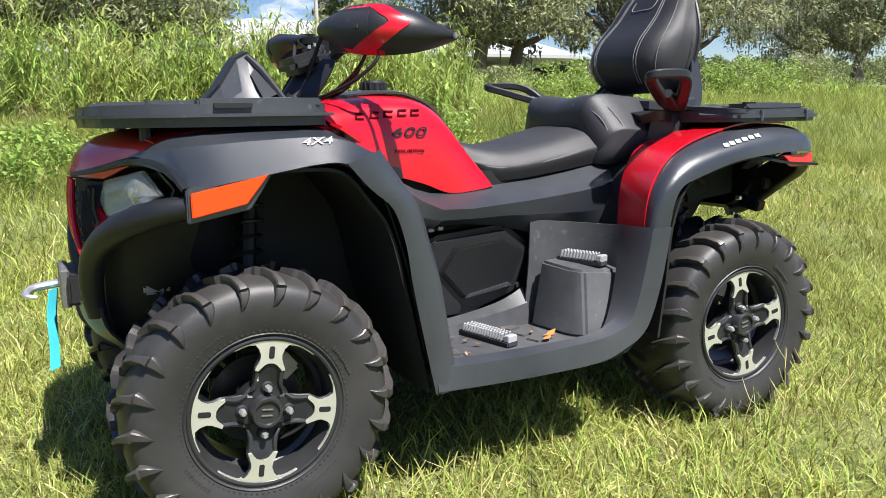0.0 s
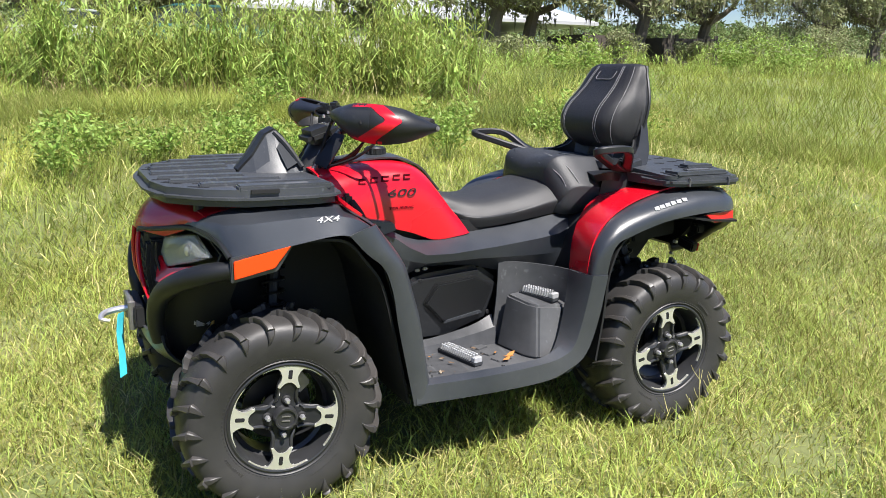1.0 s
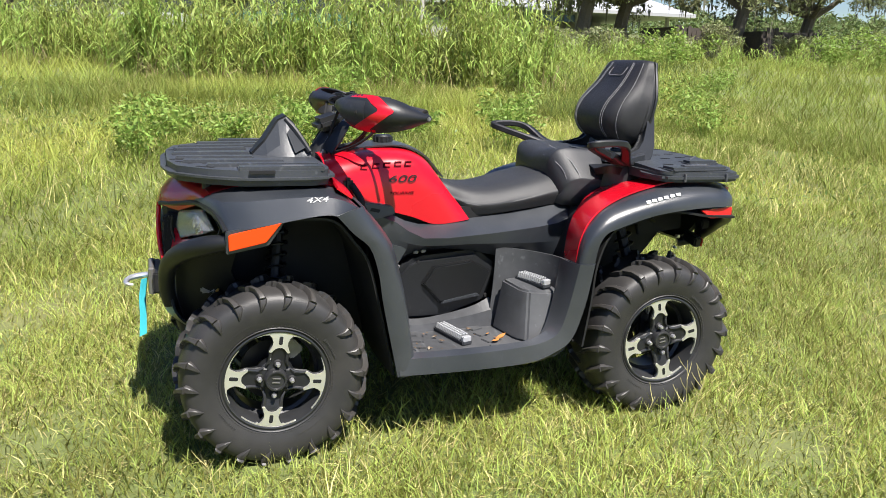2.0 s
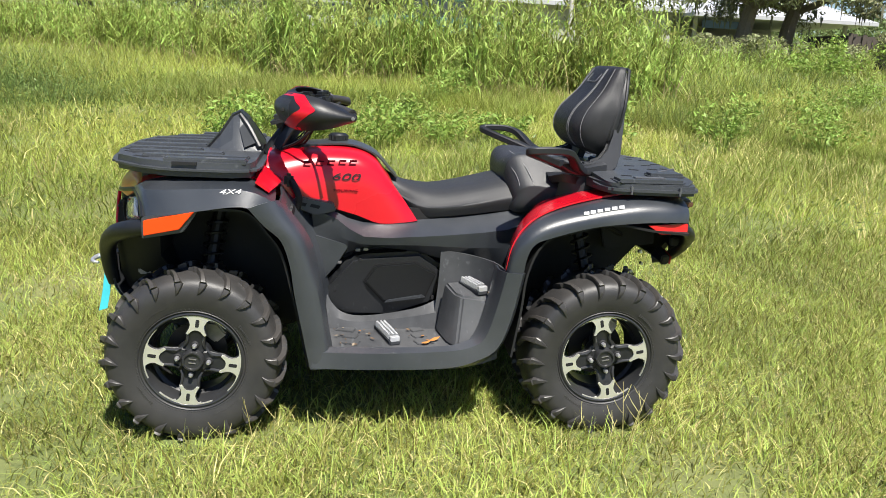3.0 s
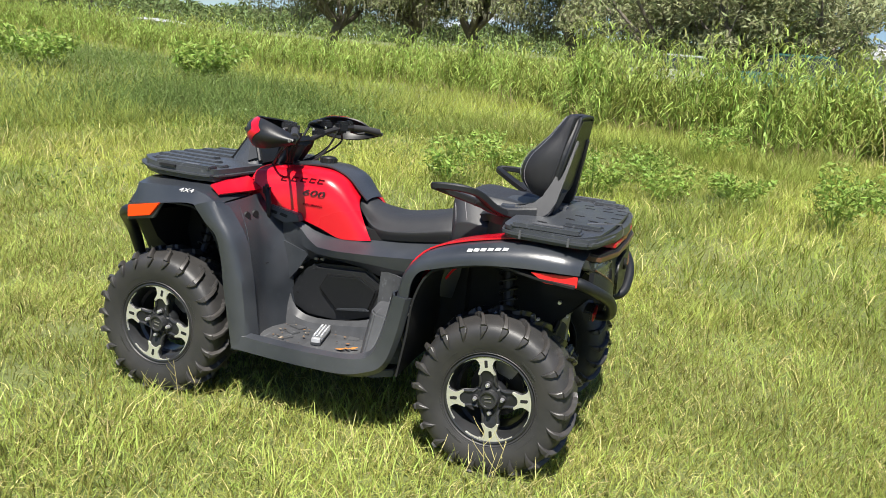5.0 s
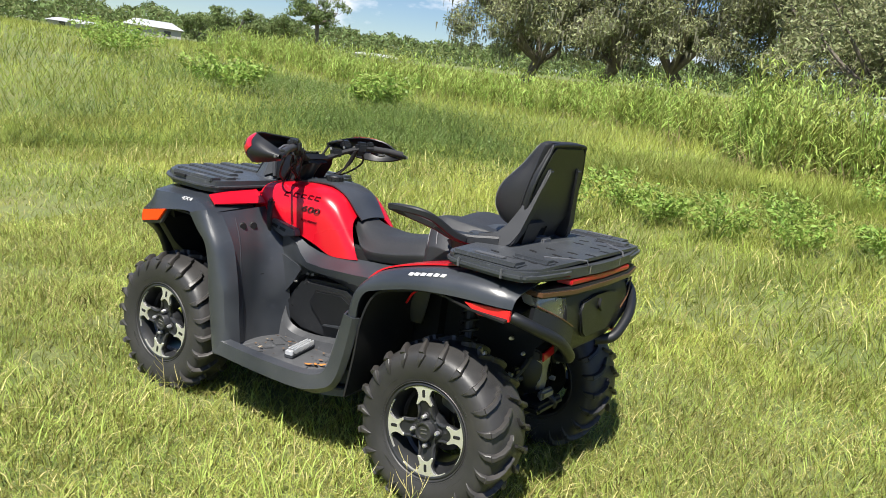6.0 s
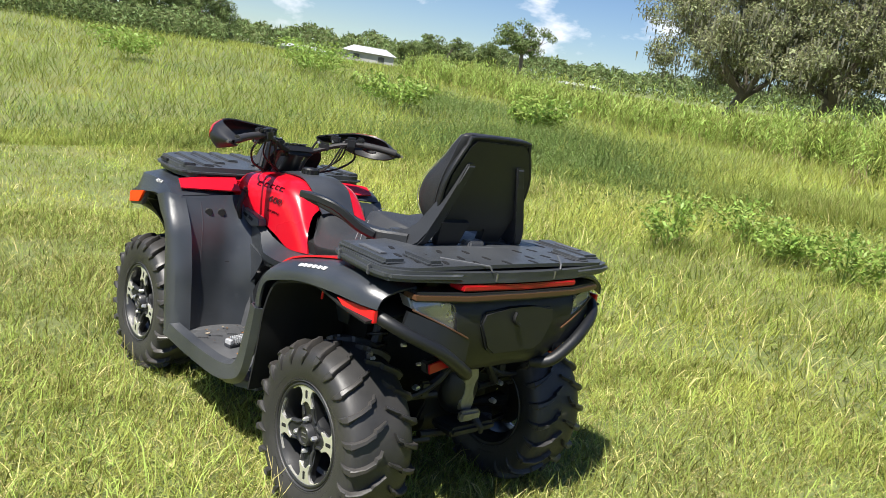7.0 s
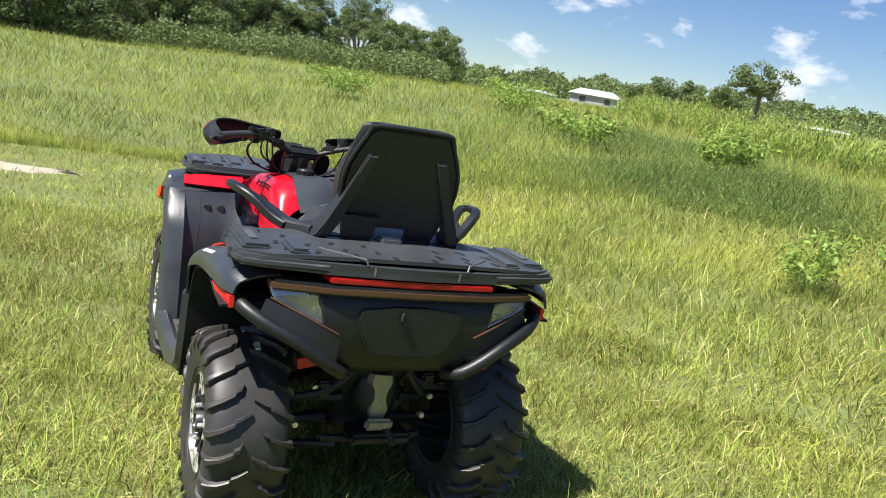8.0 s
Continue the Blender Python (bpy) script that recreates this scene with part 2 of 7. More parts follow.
def loft(bm, loops, k=3, cap=True):
    """A skin over closed loops of equal count."""
    n = len(loops[0])
    lines = [spline([lp[i] for lp in loops], k) for i in range(n)]
    rings = [[bm.verts.new(lines[i][j]) for i in range(n)] for j in range(len(lines[0]))]
    for a, b in zip(rings, rings[1:]):
        for i in range(n):
            bm.faces.new((a[i], a[(i + 1) % n], b[(i + 1) % n], b[i]))
    if cap:
        bm.faces.new(rings[0][::-1])
        bm.faces.new(rings[-1])
    return bm


def tube(bm, pts, r, n=10, k=4, closed=False):
    """A round bar along a smooth path; r: one radius or one for each point."""
    rad = r if isinstance(r, (list, tuple)) else [r] * len(pts)
    if closed:
        pts, rad = list(pts) + [pts[0]], list(rad) + [rad[0]]
    line = spline(pts, k)
    rr = [v.x for v in spline([(q, 0, 0) for q in rad], k)] if len(pts) > 2 else rad
    rings, ref = [], None
    for i, p in enumerate(line):
        d = (line[min(i + 1, len(line) - 1)] - line[max(i - 1, 0)]).normalized()
        if ref is None:
            ref = d.orthogonal()
        ref = (ref - d * ref.dot(d)).normalized()
        side = d.cross(ref)
        rings.append([bm.verts.new(p + (ref * math.cos(2 * math.pi * j / n) + side * math.sin(2 * math.pi * j / n)) * rr[i]) for j in range(n)])
    for a, b in zip(rings, rings[1:]):
        for j in range(n):
            bm.faces.new((a[j], a[(j + 1) % n], b[(j + 1) % n], b[j]))
    bm.faces.new(rings[0][::-1])
    bm.faces.new(rings[-1])
    return bm


def prism(bm, outline, axis, a, b, bevel=0.006):
    """An outline in the plane across an axis, stretched from a to b, with rounded edges."""
    def at(u, v, w):
        return {"x": (w, u, v), "y": (u, w, v), "z": (u, v, w)}[axis]
    tmp = bmesh.new()
    lo = [tmp.verts.new(at(u, v, a)) for u, v in outline]
    hi = [tmp.verts.new(at(u, v, b)) for u, v in outline]
    n = len(lo)
    tmp.faces.new(lo[::-1])
    tmp.faces.new(hi)
    for i in range(n):
        tmp.faces.new((lo[i], lo[(i + 1) % n], hi[(i + 1) % n], hi[i]))
    if bevel:
        bmesh.ops.bevel(tmp, geom=tmp.edges[:], offset=bevel, segments=2, affect="EDGES", clamp_overlap=True)
    return join(bm, tmp)


def join(bm, tmp, m=None):
    seen = {v: bm.verts.new(m @ v.co if m else v.co) for v in tmp.verts}
    for f in tmp.faces:
        bm.faces.new([seen[v] for v in f.verts])
    tmp.free()
    return bm


def box(bm, c, size, bevel=0.004, m=None):
    x, y, z = (s / 2 for s in size)
    tmp = prism(bmesh.new(), [(-x, -y), (x, -y), (x, y), (-x, y)], "z", -z, z, bevel)
    return join(bm, tmp, Matrix.Translation(c) @ (m or Matrix()))


def lathe(bm, profile, n, closed=False):
    """A profile of (radius, y) turned about the y axis."""
    rings = [[bm.verts.new((r * math.cos(2 * math.pi * i / n), y, r * math.sin(2 * math.pi * i / n))) for i in range(n)] for r, y in profile]
    pairs = list(zip(rings, rings[1:])) + ([(rings[-1], rings[0])] if closed else [])
    for a, b in pairs:
        for i in range(n):
            bm.faces.new((a[i], b[i], b[(i + 1) % n], a[(i + 1) % n]))
    return bm


def place(ob, m):
    ob.matrix_basis = m
    return ob


def lettering(text, size, m, material, parent, name="lettering", depth=0.0008):
    c = bpy.data.curves.new(name, "FONT")
    c.body, c.size, c.extrude, c.align_x, c.align_y = text, size, depth, "CENTER", "CENTER"
    c.shear = 0.25
    c.materials.append(material)
    ob = new(name, c)
    ob.parent = parent
    return place(ob, m)


# ---- the quad bike: x runs to its rear, y to its right, z up ----
quad = thing("quad_bike", "red and dark grey quad bike with black racks, parked on grass", "quad bike")

Z_AXLE = 0.30


def tyre_line(width):
    """The tyre's section from the middle of the tread to the inner bead: radius and distance from the middle."""
    w = width / 2
    return [(0.303, 0), (0.302, w * 0.38), (0.296, w * 0.68), (0.282, w * 0.90), (0.256, w * 1.0), (0.226, w * 1.0), (0.200, w * 0.955), (0.182, w * 0.905), (0.169, w * 0.86)]


def make_tyre(width, lugs, parent, hand):
    """A mud tyre; hand: which way its arrow-shaped tread points."""
    bm = bmesh.new()
    half = [Vector((0, q[1], q[0])) for q in tyre_line(width)]
    fine = spline(half, 3)
    prof = [(v.z, -v.y) for v in fine[::-1]] + [(v.z, v.y) for v in fine[1:]]
    lathe(bm, prof, 72)
    tyre = part("tyre", bm, RUBBER, parent, "black knobbly mud tyre", 30)
    # a row of fine nibs beside the bead and raised marks on the sidewall, too worn to read
    for s in (-1, 1):
        y = s * width / 2 * 0.905
        part("bead_ring", lathe(bmesh.new(), [(0.1775, y), (0.180, y + s * 0.003), (0.1825, y)], 72), RUBBER, parent)
    marks = bmesh.new()
    for s in (-1, 1):
        for a0, r, n in ((0.45, 0.205, 9), (2.1, 0.212, 12), (3.75, 0.205, 9), (5.2, 0.212, 11)):
            for k in range(n):
                a = a0 + 0.045 * k
                tmp = bmesh.new()
                box(tmp, (0, 0, 0), (0.0055, 0.0016, 0.007 + 0.002 * (k % 3)), 0)
                join(marks, tmp, pose(r * math.cos(a), s * width / 2 * 0.972, r * math.sin(a), 0, 90 - math.degrees(a), 0))
        for k in range(90):
            a = 2 * math.pi * k / 90
            tmp = bmesh.new()
            box(tmp, (0, 0, 0), (0.005, 0.0016, 0.005), 0)
            join(marks, tmp, pose(0.1885 * math.cos(a), s * width / 2 * 0.928, 0.1885 * math.sin(a), 0, 90 - math.degrees(a), 0))
    tagged(part("raised_marking", marks, RUBBER, parent), kind="stuff")
    # tread bars: each runs from the middle to the shoulder in two steps and ends in a claw down the sidewall
    length = [0.0]
    for a, b in zip(fine, fine[1:]):
        length.append(length[-1] + (b - a).length)

    def surface(u):
        i = min(max(k for k in range(len(length)) if length[k] <= u + 1e-9), len(fine) - 2)
        p = fine[i].lerp(fine[i + 1], (u - length[i]) / (length[i + 1] - length[i]))
        d = (fine[i + 1] - fine[i]).normalized()
        return p.z, p.y, Vector((0, -d.z, d.y))

    reach = width / 2 * 1.36
    turn = -hand
    for side in (-1, 1):
        meshes = []
        for long in (0, 1):
            # distance from the middle, angle, height, half width
            path = [(0.004 if long else 0.026, -0.035, 0.013, 0.0060), (reach * 0.20, 0.020, 0.017, 0.0078), (reach * 0.28, 0.036, 0.018, 0.0080), (reach * 0.31, 0.072, 0.018, 0.0082),
                    (reach * 0.50, 0.120, 0.019, 0.0088), (reach * 0.66, 0.150, 0.020, 0.0115), (reach * 0.70, 0.156, 0.020, 0.0135), (reach * 0.715, 0.158, 0.0125, 0.0150),
                    (reach * 0.80, 0.152, 0.0115, 0.0118), (reach * 0.90, 0.128, 0.0075, 0.0066), (reach * 0.985, 0.098, 0.0008, 0.0010)]
            lug, rows = bmesh.new(), []
            for u, ang, high, wide in path:
                r, y, nrm = surface(min(u, length[-1] * 0.86))
                ang *= turn
                w = wide / r
                ring = []
                for da, dh in ((-w, -0.004), (-w * 0.80, high * 0.8), (-w * 0.55, high), (w * 0.55, high), (w * 0.80, high * 0.8), (w, -0.004)):
                    rr, yy = r + nrm.z * dh, y + nrm.y * dh
                    ring.append(lug.verts.new((rr * math.cos(ang + da), side * yy, rr * math.sin(ang + da))))
                rows.append(ring)
            for a, b in zip(rows, rows[1:]):
                for j in range(5):
                    lug.faces.new((a[j], a[j + 1], b[j + 1], b[j]))
            lug.faces.new(rows[0])
            lug.faces.new(rows[-1][::-1])
            first = part("tread_bar", lug, LUG, parent, angle=28)
            meshes.append(first.data)
            bpy.data.objects.remove(first)
        for k in range(lugs):
            ob = new("tread_bar", meshes[k % 2])
            ob.parent = parent
            ob.matrix_basis = pose(0, 0, 0, 0, -360 * (k + (0.5 if side > 0 else 0.0)) / lugs, 0)


def polar(r, a):
    return (r * math.cos(a), r * math.sin(a))


def make_wheel(width, lugs, hand):
    """A wheel about the origin whose outer face looks to -y."""
    w = width / 2
    face = -w * 0.86
    bm = bmesh.new()
    lathe(bm, [(0.170, -w * 0.84), (0.173, -w * 0.90), (0.1685, -w * 0.915), (0.164, -w * 0.90), (0.160, -w * 0.80), (0.151, -w * 0.62), (0.149, -w * 0.30), (0.138, -w * 0.22), (0.137, w * 0.45), (0.152, w * 0.60), (0.172, w * 0.84)], 72)
    wheel = part("wheel", bm, BARREL, None, "black cast wheel with machined spoke ends")
    make_tyre(width, lugs, wheel, hand)
    # hub plate behind the arms
    bm = lathe(bmesh.new(), [(0.001, face + 0.016), (0.050, face + 0.018), (0.060, face + 0.024), (0.066, face + 0.045), (0.058, face + 0.070), (0.001, face + 0.070)], 40)
    part("hub", bm, BLACK, wheel)
    for k in range(4):
        m = pose(0, 0, 0, 0, -90 * k, 0)
        # sculpted dark arm: broad at the hub, waisted, spread at the rim
        loops = []
        for r, hw, front, deep in ((0.030, 0.036, 0.012, 0.050), (0.055, 0.034, 0.014, 0.045), (0.078, 0.033, 0.010, 0.038), (0.100, 0.035, 0.004, 0.034), (0.122, 0.026, 0.004, 0.030), (0.142, 0.030, 0.004, 0.028), (0.158, 0.050, 0.004, 0.026)):
            loops.append([(r, face + front + 0.006, -hw), (r, face + front, -hw * 0.84), (r, face + front, hw * 0.84), (r, face + front + 0.006, hw), (r, face + front + deep, hw * 0.72), (r, face + front + deep, -hw * 0.72)])
        arm = place(part("spoke", loft(bmesh.new(), loops, 2), BLACK, wheel, angle=28), m)
        for q in (-1, 1):
            bm = tube(bmesh.new(), [(0.100, face + 0.005, 0.030 * q), (0.080, face + 0.007, 0.0275 * q), (0.060, face + 0.010, 0.029 * q), (0.044, face + 0.014, 0.036 * q)], [0.0050, 0.0055, 0.0055, 0.004], 8, 3)
            part("arm_ridge", bm, BARREL, arm)
        bm = lathe(bmesh.new(), [(0.001, face + 0.007), (0.011, face + 0.007), (0.0145, face + 0.010), (0.016, face + 0.022)], 20)
        place(part("nut_seat", join(bmesh.new(), bm, Matrix.Translation((0.053, 0, 0))), INNER, wheel), m)
        # bright machined face: a long thin arc on the rim, a narrow waist and a forked foot
        arc0, arc1 = math.radians(37), math.radians(31)
        outer = [polar(0.1675, -arc0 + (arc0 + arc1) * i / 20) for i in range(21)]
        inner = [polar(0.1605, arc1 - i * (arc1 - 0.25) / 6) for i in range(6)]
        inner2 = [polar(0.1605, -0.25 - i * (arc0 - 0.25) / 6) for i in range(1, 7)]
        right = [(0.154, 0.037), (0.144, 0.028), (0.130, 0.0225), (0.119, 0.0235), (0.095, 0.0345), (0.0925, 0.0265), (0.108, 0.0150), (0.1125, 0.006)]
        left = [(u, -v) for u, v in right[::-1]]
        bm = prism(bmesh.new(), outer + inner + right + left + inner2, "y", face - 0.002, face + 0.010, 0.0012)
        spoke_face = place(part("spoke_face", bm, ALU, wheel, "bright machined spoke end"), m)
        slot = [(0.122, -0.004), (0.125, -0.0062), (0.147, -0.0062), (0.150, -0.004), (0.150, 0.004), (0.147, 0.0062), (0.125, 0.0062), (0.122, 0.004)]
        part("spoke_slot", prism(bmesh.new(), slot, "y", face - 0.0030, face + 0.002, 0.0005), INNER, spoke_face)
        bm = bmesh.new()
        tmp = lathe(bmesh.new(), [(0.0, -0.020), (0.005, -0.020), (0.0085, -0.014), (0.0085, 0.01)], 6)
        join(bm, tmp, Matrix.Translation((0.053, face + 0.008, 0)))
        place(part("wheel_nut", bm, CHROME, wheel, "bright wheel nut"), m)
    bm = lathe(bmesh.new(), [(0.001, face - 0.006), (0.026, face - 0.006), (0.028, face - 0.012), (0.033, face - 0.012), (0.0365, face - 0.006), (0.039, face + 0.03)], 40)
    cap = part("hub_cap", bm, BARREL, wheel)
    bm = bmesh.new()
    box(bm, (0, face - 0.007, 0.007), (0.026, 0.004, 0.0035), 0.0008)
    box(bm, (0, face - 0.007, -0.007), (0.026, 0.004, 0.0035), 0.0008)
    part("cap_mark", bm, STEEL, cap)
    bm = lathe(bmesh.new(), [(0.05, 0.012), (0.105, 0.012), (0.105, 0.018), (0.05, 0.018)], 40, closed=True)
    part("brake_disc", bm, IRON, wheel)
    bm = prism(bmesh.new(), [polar(0.075, 0.6), polar(0.125, 0.7), polar(0.13, 1.1), polar(0.12, 1.5), polar(0.075, 1.5)], "y", -0.012, 0.04, 0.006)
    part("brake_caliper", bm, STEEL, wheel)
    return wheel


def add_wheels():
    for width, x, turn in ((0.215, -0.74, 8), (0.255, 0.74, -10)):
        y = -0.54 + width / 2 * 0.84 + 0.008
        near, far = make_wheel(width, 22, 1), make_wheel(width, 22, -1)
        near.matrix_basis = pose(x, y, Z_AXLE, 0, turn, 0)
        far.matrix_basis = pose(x, -y, Z_AXLE, 0, turn * 3, 180)
        near.parent = far.parent = quad


add_wheels()


def both(fn):
    for s in (1, -1):
        fn(s)


# front fender: crown, orange side reflector, arch and splash panel
def front_fender(s):
    FENDER = rows = [
        [(-0.972, -0.29, 0.850), (-0.945, -0.37, 0.850), (-0.912, -0.462, 0.836), (-0.884, -0.545, 0.803)],
        [(-0.935, -0.33, 0.888), (-0.915, -0.41, 0.893), (-0.890, -0.492, 0.882), (-0.862, -0.558, 0.805)],
        [(-0.85, -0.33, 0.910), (-0.84, -0.42, 0.918), (-0.825, -0.538, 0.893), (-0.80, -0.566, 0.815)],
        [(-0.72, -0.28, 0.918), (-0.71, -0.41, 0.930), (-0.70, -0.546, 0.901), (-0.70, -0.570, 0.832)],
        [(-0.60, -0.28, 0.918), (-0.59, -0.41, 0.930), (-0.59, -0.548, 0.903), (-0.59, -0.572, 0.848)],
        [(-0.53, -0.28, 0.905), (-0.52, -0.41, 0.912), (-0.515, -0.546, 0.888), (-0.535, -0.572, 0.840)],
        [(-0.475, -0.28, 0.865), (-0.465, -0.40, 0.868), (-0.46, -0.545, 0.858), (-0.497, -0.572, 0.795)],
    ]
    fender = panel("front_fender", rows, GREY, quad, "dark grey moulded plastic fender", s=s, kv=1, angle=24)
    bm = prism(bmesh.new(), [(-0.877, 0.747), (-0.877, 0.797), (-0.716, 0.830), (-0.765, 0.770)], "y", -0.572 * s, -0.560 * s, 0.002)
    part("side_reflector", bm, ORANGE, fender, "orange side reflector")
    bm = prism(bmesh.new(), [(-0.885, 0.735), (-0.885, 0.806), (-0.70, 0.840), (-0.755, 0.758)], "y", -0.5625 * s, -0.545 * s, 0.003)
    part("reflector_bed", bm, GREY, fender)
    rows = [
        [(-0.545, -0.573, 0.846), (-0.505, -0.572, 0.86), (-0.466, -0.560, 0.868), (-0.45, -0.50, 0.855)],
        [(-0.492, -0.573, 0.788), (-0.455, -0.575, 0.80), (-0.425, -0.562, 0.805), (-0.40, -0.50, 0.80)],
        [(-0.437, -0.573, 0.738), (-0.405, -0.576, 0.742), (-0.375, -0.562, 0.735), (-0.35, -0.50, 0.725)],
        [(-0.407, -0.573, 0.65), (-0.378, -0.576, 0.65), (-0.347, -0.562, 0.645), (-0.325, -0.50, 0.64)],
        [(-0.393, -0.573, 0.556), (-0.362, -0.576, 0.556), (-0.322, -0.562, 0.553), (-0.305, -0.50, 0.55)],
        [(-0.366, -0.573, 0.42), (-0.335, -0.576, 0.42), (-0.300, -0.562, 0.42), (-0.285, -0.50, 0.42)],
        [(-0.338, -0.573, 0.283), (-0.310, -0.576, 0.283), (-0.277, -0.562, 0.285), (-0.262, -0.50, 0.29)],
    ]
    arch = panel("fender_arch", rows, GREY, fender, s=s, angle=28)
    bm = tube(bmesh.new(), fly([(-0.394, -0.578, 0.555), (-0.36, -0.58, 0.556), (-0.322, -0.566, 0.553)]) if s < 0 else [(-0.394, -0.578, 0.555), (-0.36, -0.58, 0.556), (-0.322, -0.566, 0.553)], 0.0018, 6)
    part("seam", bm, INNER, arch)
    rows = [
        [(-0.45, -0.52, 0.858), (-0.45, -0.40, 0.865), (-0.46, -0.28, 0.87), (-0.47, -0.20, 0.87)],
        [(-0.385, -0.52, 0.74), (-0.40, -0.40, 0.745), (-0.40, -0.30, 0.75), (-0.36, -0.20, 0.75)],
        [(-0.325, -0.52, 0.57), (-0.355, -0.42, 0.57), (-0.36, -0.32, 0.575), (-0.30, -0.21, 0.58)],
        [(-0.295, -0.52, 0.43), (-0.33, -0.42, 0.43), (-0.335, -0.32, 0.43), (-0.28, -0.20, 0.43)],
        [(-0.275, -0.52, 0.31), (-0.305, -0.42, 0.31), (-0.31, -0.32, 0.31), (-0.27, -0.20, 0.31)],
    ]
    splash = panel("splash_panel", rows, GREY, fender, s=s, angle=28)
    for u, v0, v1 in ((1.9, 0.1, 2.3), (0.9, 0.9, 2.6)):
        line = [tuple(surf(rows, u, v0 + (v1 - v0) * k / 4) + Vector((0.004, 0, 0))) for k in range(5)]
        part("panel_seam", tube(bmesh.new(), line if s > 0 else fly(line), 0.0035, 6), INNER, splash)
    line = [tuple(surf(rows, u, 0.75) + Vector((0.003, 0, 0))) for u in (0.3, 1.0, 1.8, 2.6, 3.4, 3.9)]
    part("panel_fold", tube(bmesh.new(), line if s > 0 else fly(line), 0.007, 6), GREY, splash)
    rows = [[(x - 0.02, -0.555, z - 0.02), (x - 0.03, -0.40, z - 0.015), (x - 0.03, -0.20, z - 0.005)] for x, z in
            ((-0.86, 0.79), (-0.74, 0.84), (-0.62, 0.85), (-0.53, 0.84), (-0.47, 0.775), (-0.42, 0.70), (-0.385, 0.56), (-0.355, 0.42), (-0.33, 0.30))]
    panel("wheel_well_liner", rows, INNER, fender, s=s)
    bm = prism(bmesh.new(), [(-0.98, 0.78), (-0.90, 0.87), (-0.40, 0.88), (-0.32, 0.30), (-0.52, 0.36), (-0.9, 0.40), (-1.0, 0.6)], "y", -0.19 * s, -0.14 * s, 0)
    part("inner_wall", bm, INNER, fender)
    side = FENDER if s > 0 else [fly(r) for r in FENDER]
    hi, lo = surf(side, 3.85, 2.0), surf(side, 3.85, 3.0)
    across = (surf(side, 4.0, 2.0) - surf(side, 3.7, 2.0) + surf(side, 4.0, 3.0) - surf(side, 3.7, 3.0)).normalized() * s
    out = across.cross(hi - lo).normalized()
    m = Matrix((across, out.cross(across), out)).transposed().to_4x4()
    m.translation = hi.lerp(lo, 0.17) + out * 0.0025
    lettering("4X4", 0.030, m @ Matrix.Diagonal((1.35, 0.78, 1, 1)), WHITE, fender, "drive_lettering")


both(front_fender)

# red hood under the front rack, and the nose
HOOD = [[(x0 + bow * (abs(k) ** 1.6), w * k, z - drop * abs(k)) for k in (-1, -0.5, 0, 0.5, 1)] for x0, bow, w, z, drop in
        ((-1.074, 0.070, 0.20, 0.812, 0.0), (-1.046, 0.100, 0.315, 0.868, 0.016), (-0.975, 0.060, 0.38, 0.908, 0.020), (-0.80, 0.0, 0.378, 0.928, 0.012), (-0.62, 0.0, 0.324, 0.935, 0.011), (-0.50, 0.0, 0.27, 0.945, 0.027))]
hood = panel("hood", HOOD, RED, quad, "glossy red hood")
def hood_flank(s):
    rows = [[(x, -0.30 * s, zt), (x + 0.01, -0.37 * s, zt - 0.006), (x + 0.02, -0.42 * s, zt - 0.018)] for x, zt in ((-0.93, 0.905), (-0.80, 0.930), (-0.65, 0.944), (-0.53, 0.940))]
    part("hood_flank", patch(bmesh.new(), rows), RED, hood)
    rows = [[(-0.525, -0.50 * s, 0.925), (-0.478, -0.505 * s, 0.893)], [(-0.52, -0.38 * s, 0.938), (-0.462, -0.38 * s, 0.893)], [(-0.52, -0.24 * s, 0.945), (-0.45, -0.24 * s, 0.893)]]
    part("hood_tail", patch(bmesh.new(), rows, 3, 2), RED, hood)


both(hood_flank)

bm = prism(bmesh.new(), [(-1.055, 0.79), (-1.065, 0.70), (-1.055, 0.60), (-0.98, 0.55), (-0.90, 0.60), (-0.90, 0.79)], "y", -0.15, 0.15, 0.012)
nose = part("nose_grille", bm, INNER, quad, "black front grille")
for i in range(5):
    bm = bmesh.new()
    box(bm, (-1.062, 0, 0.63 + 0.032 * i), (0.012, 0.24, 0.008), 0.002)
    part("grille_bar", bm, BLACK, nose)


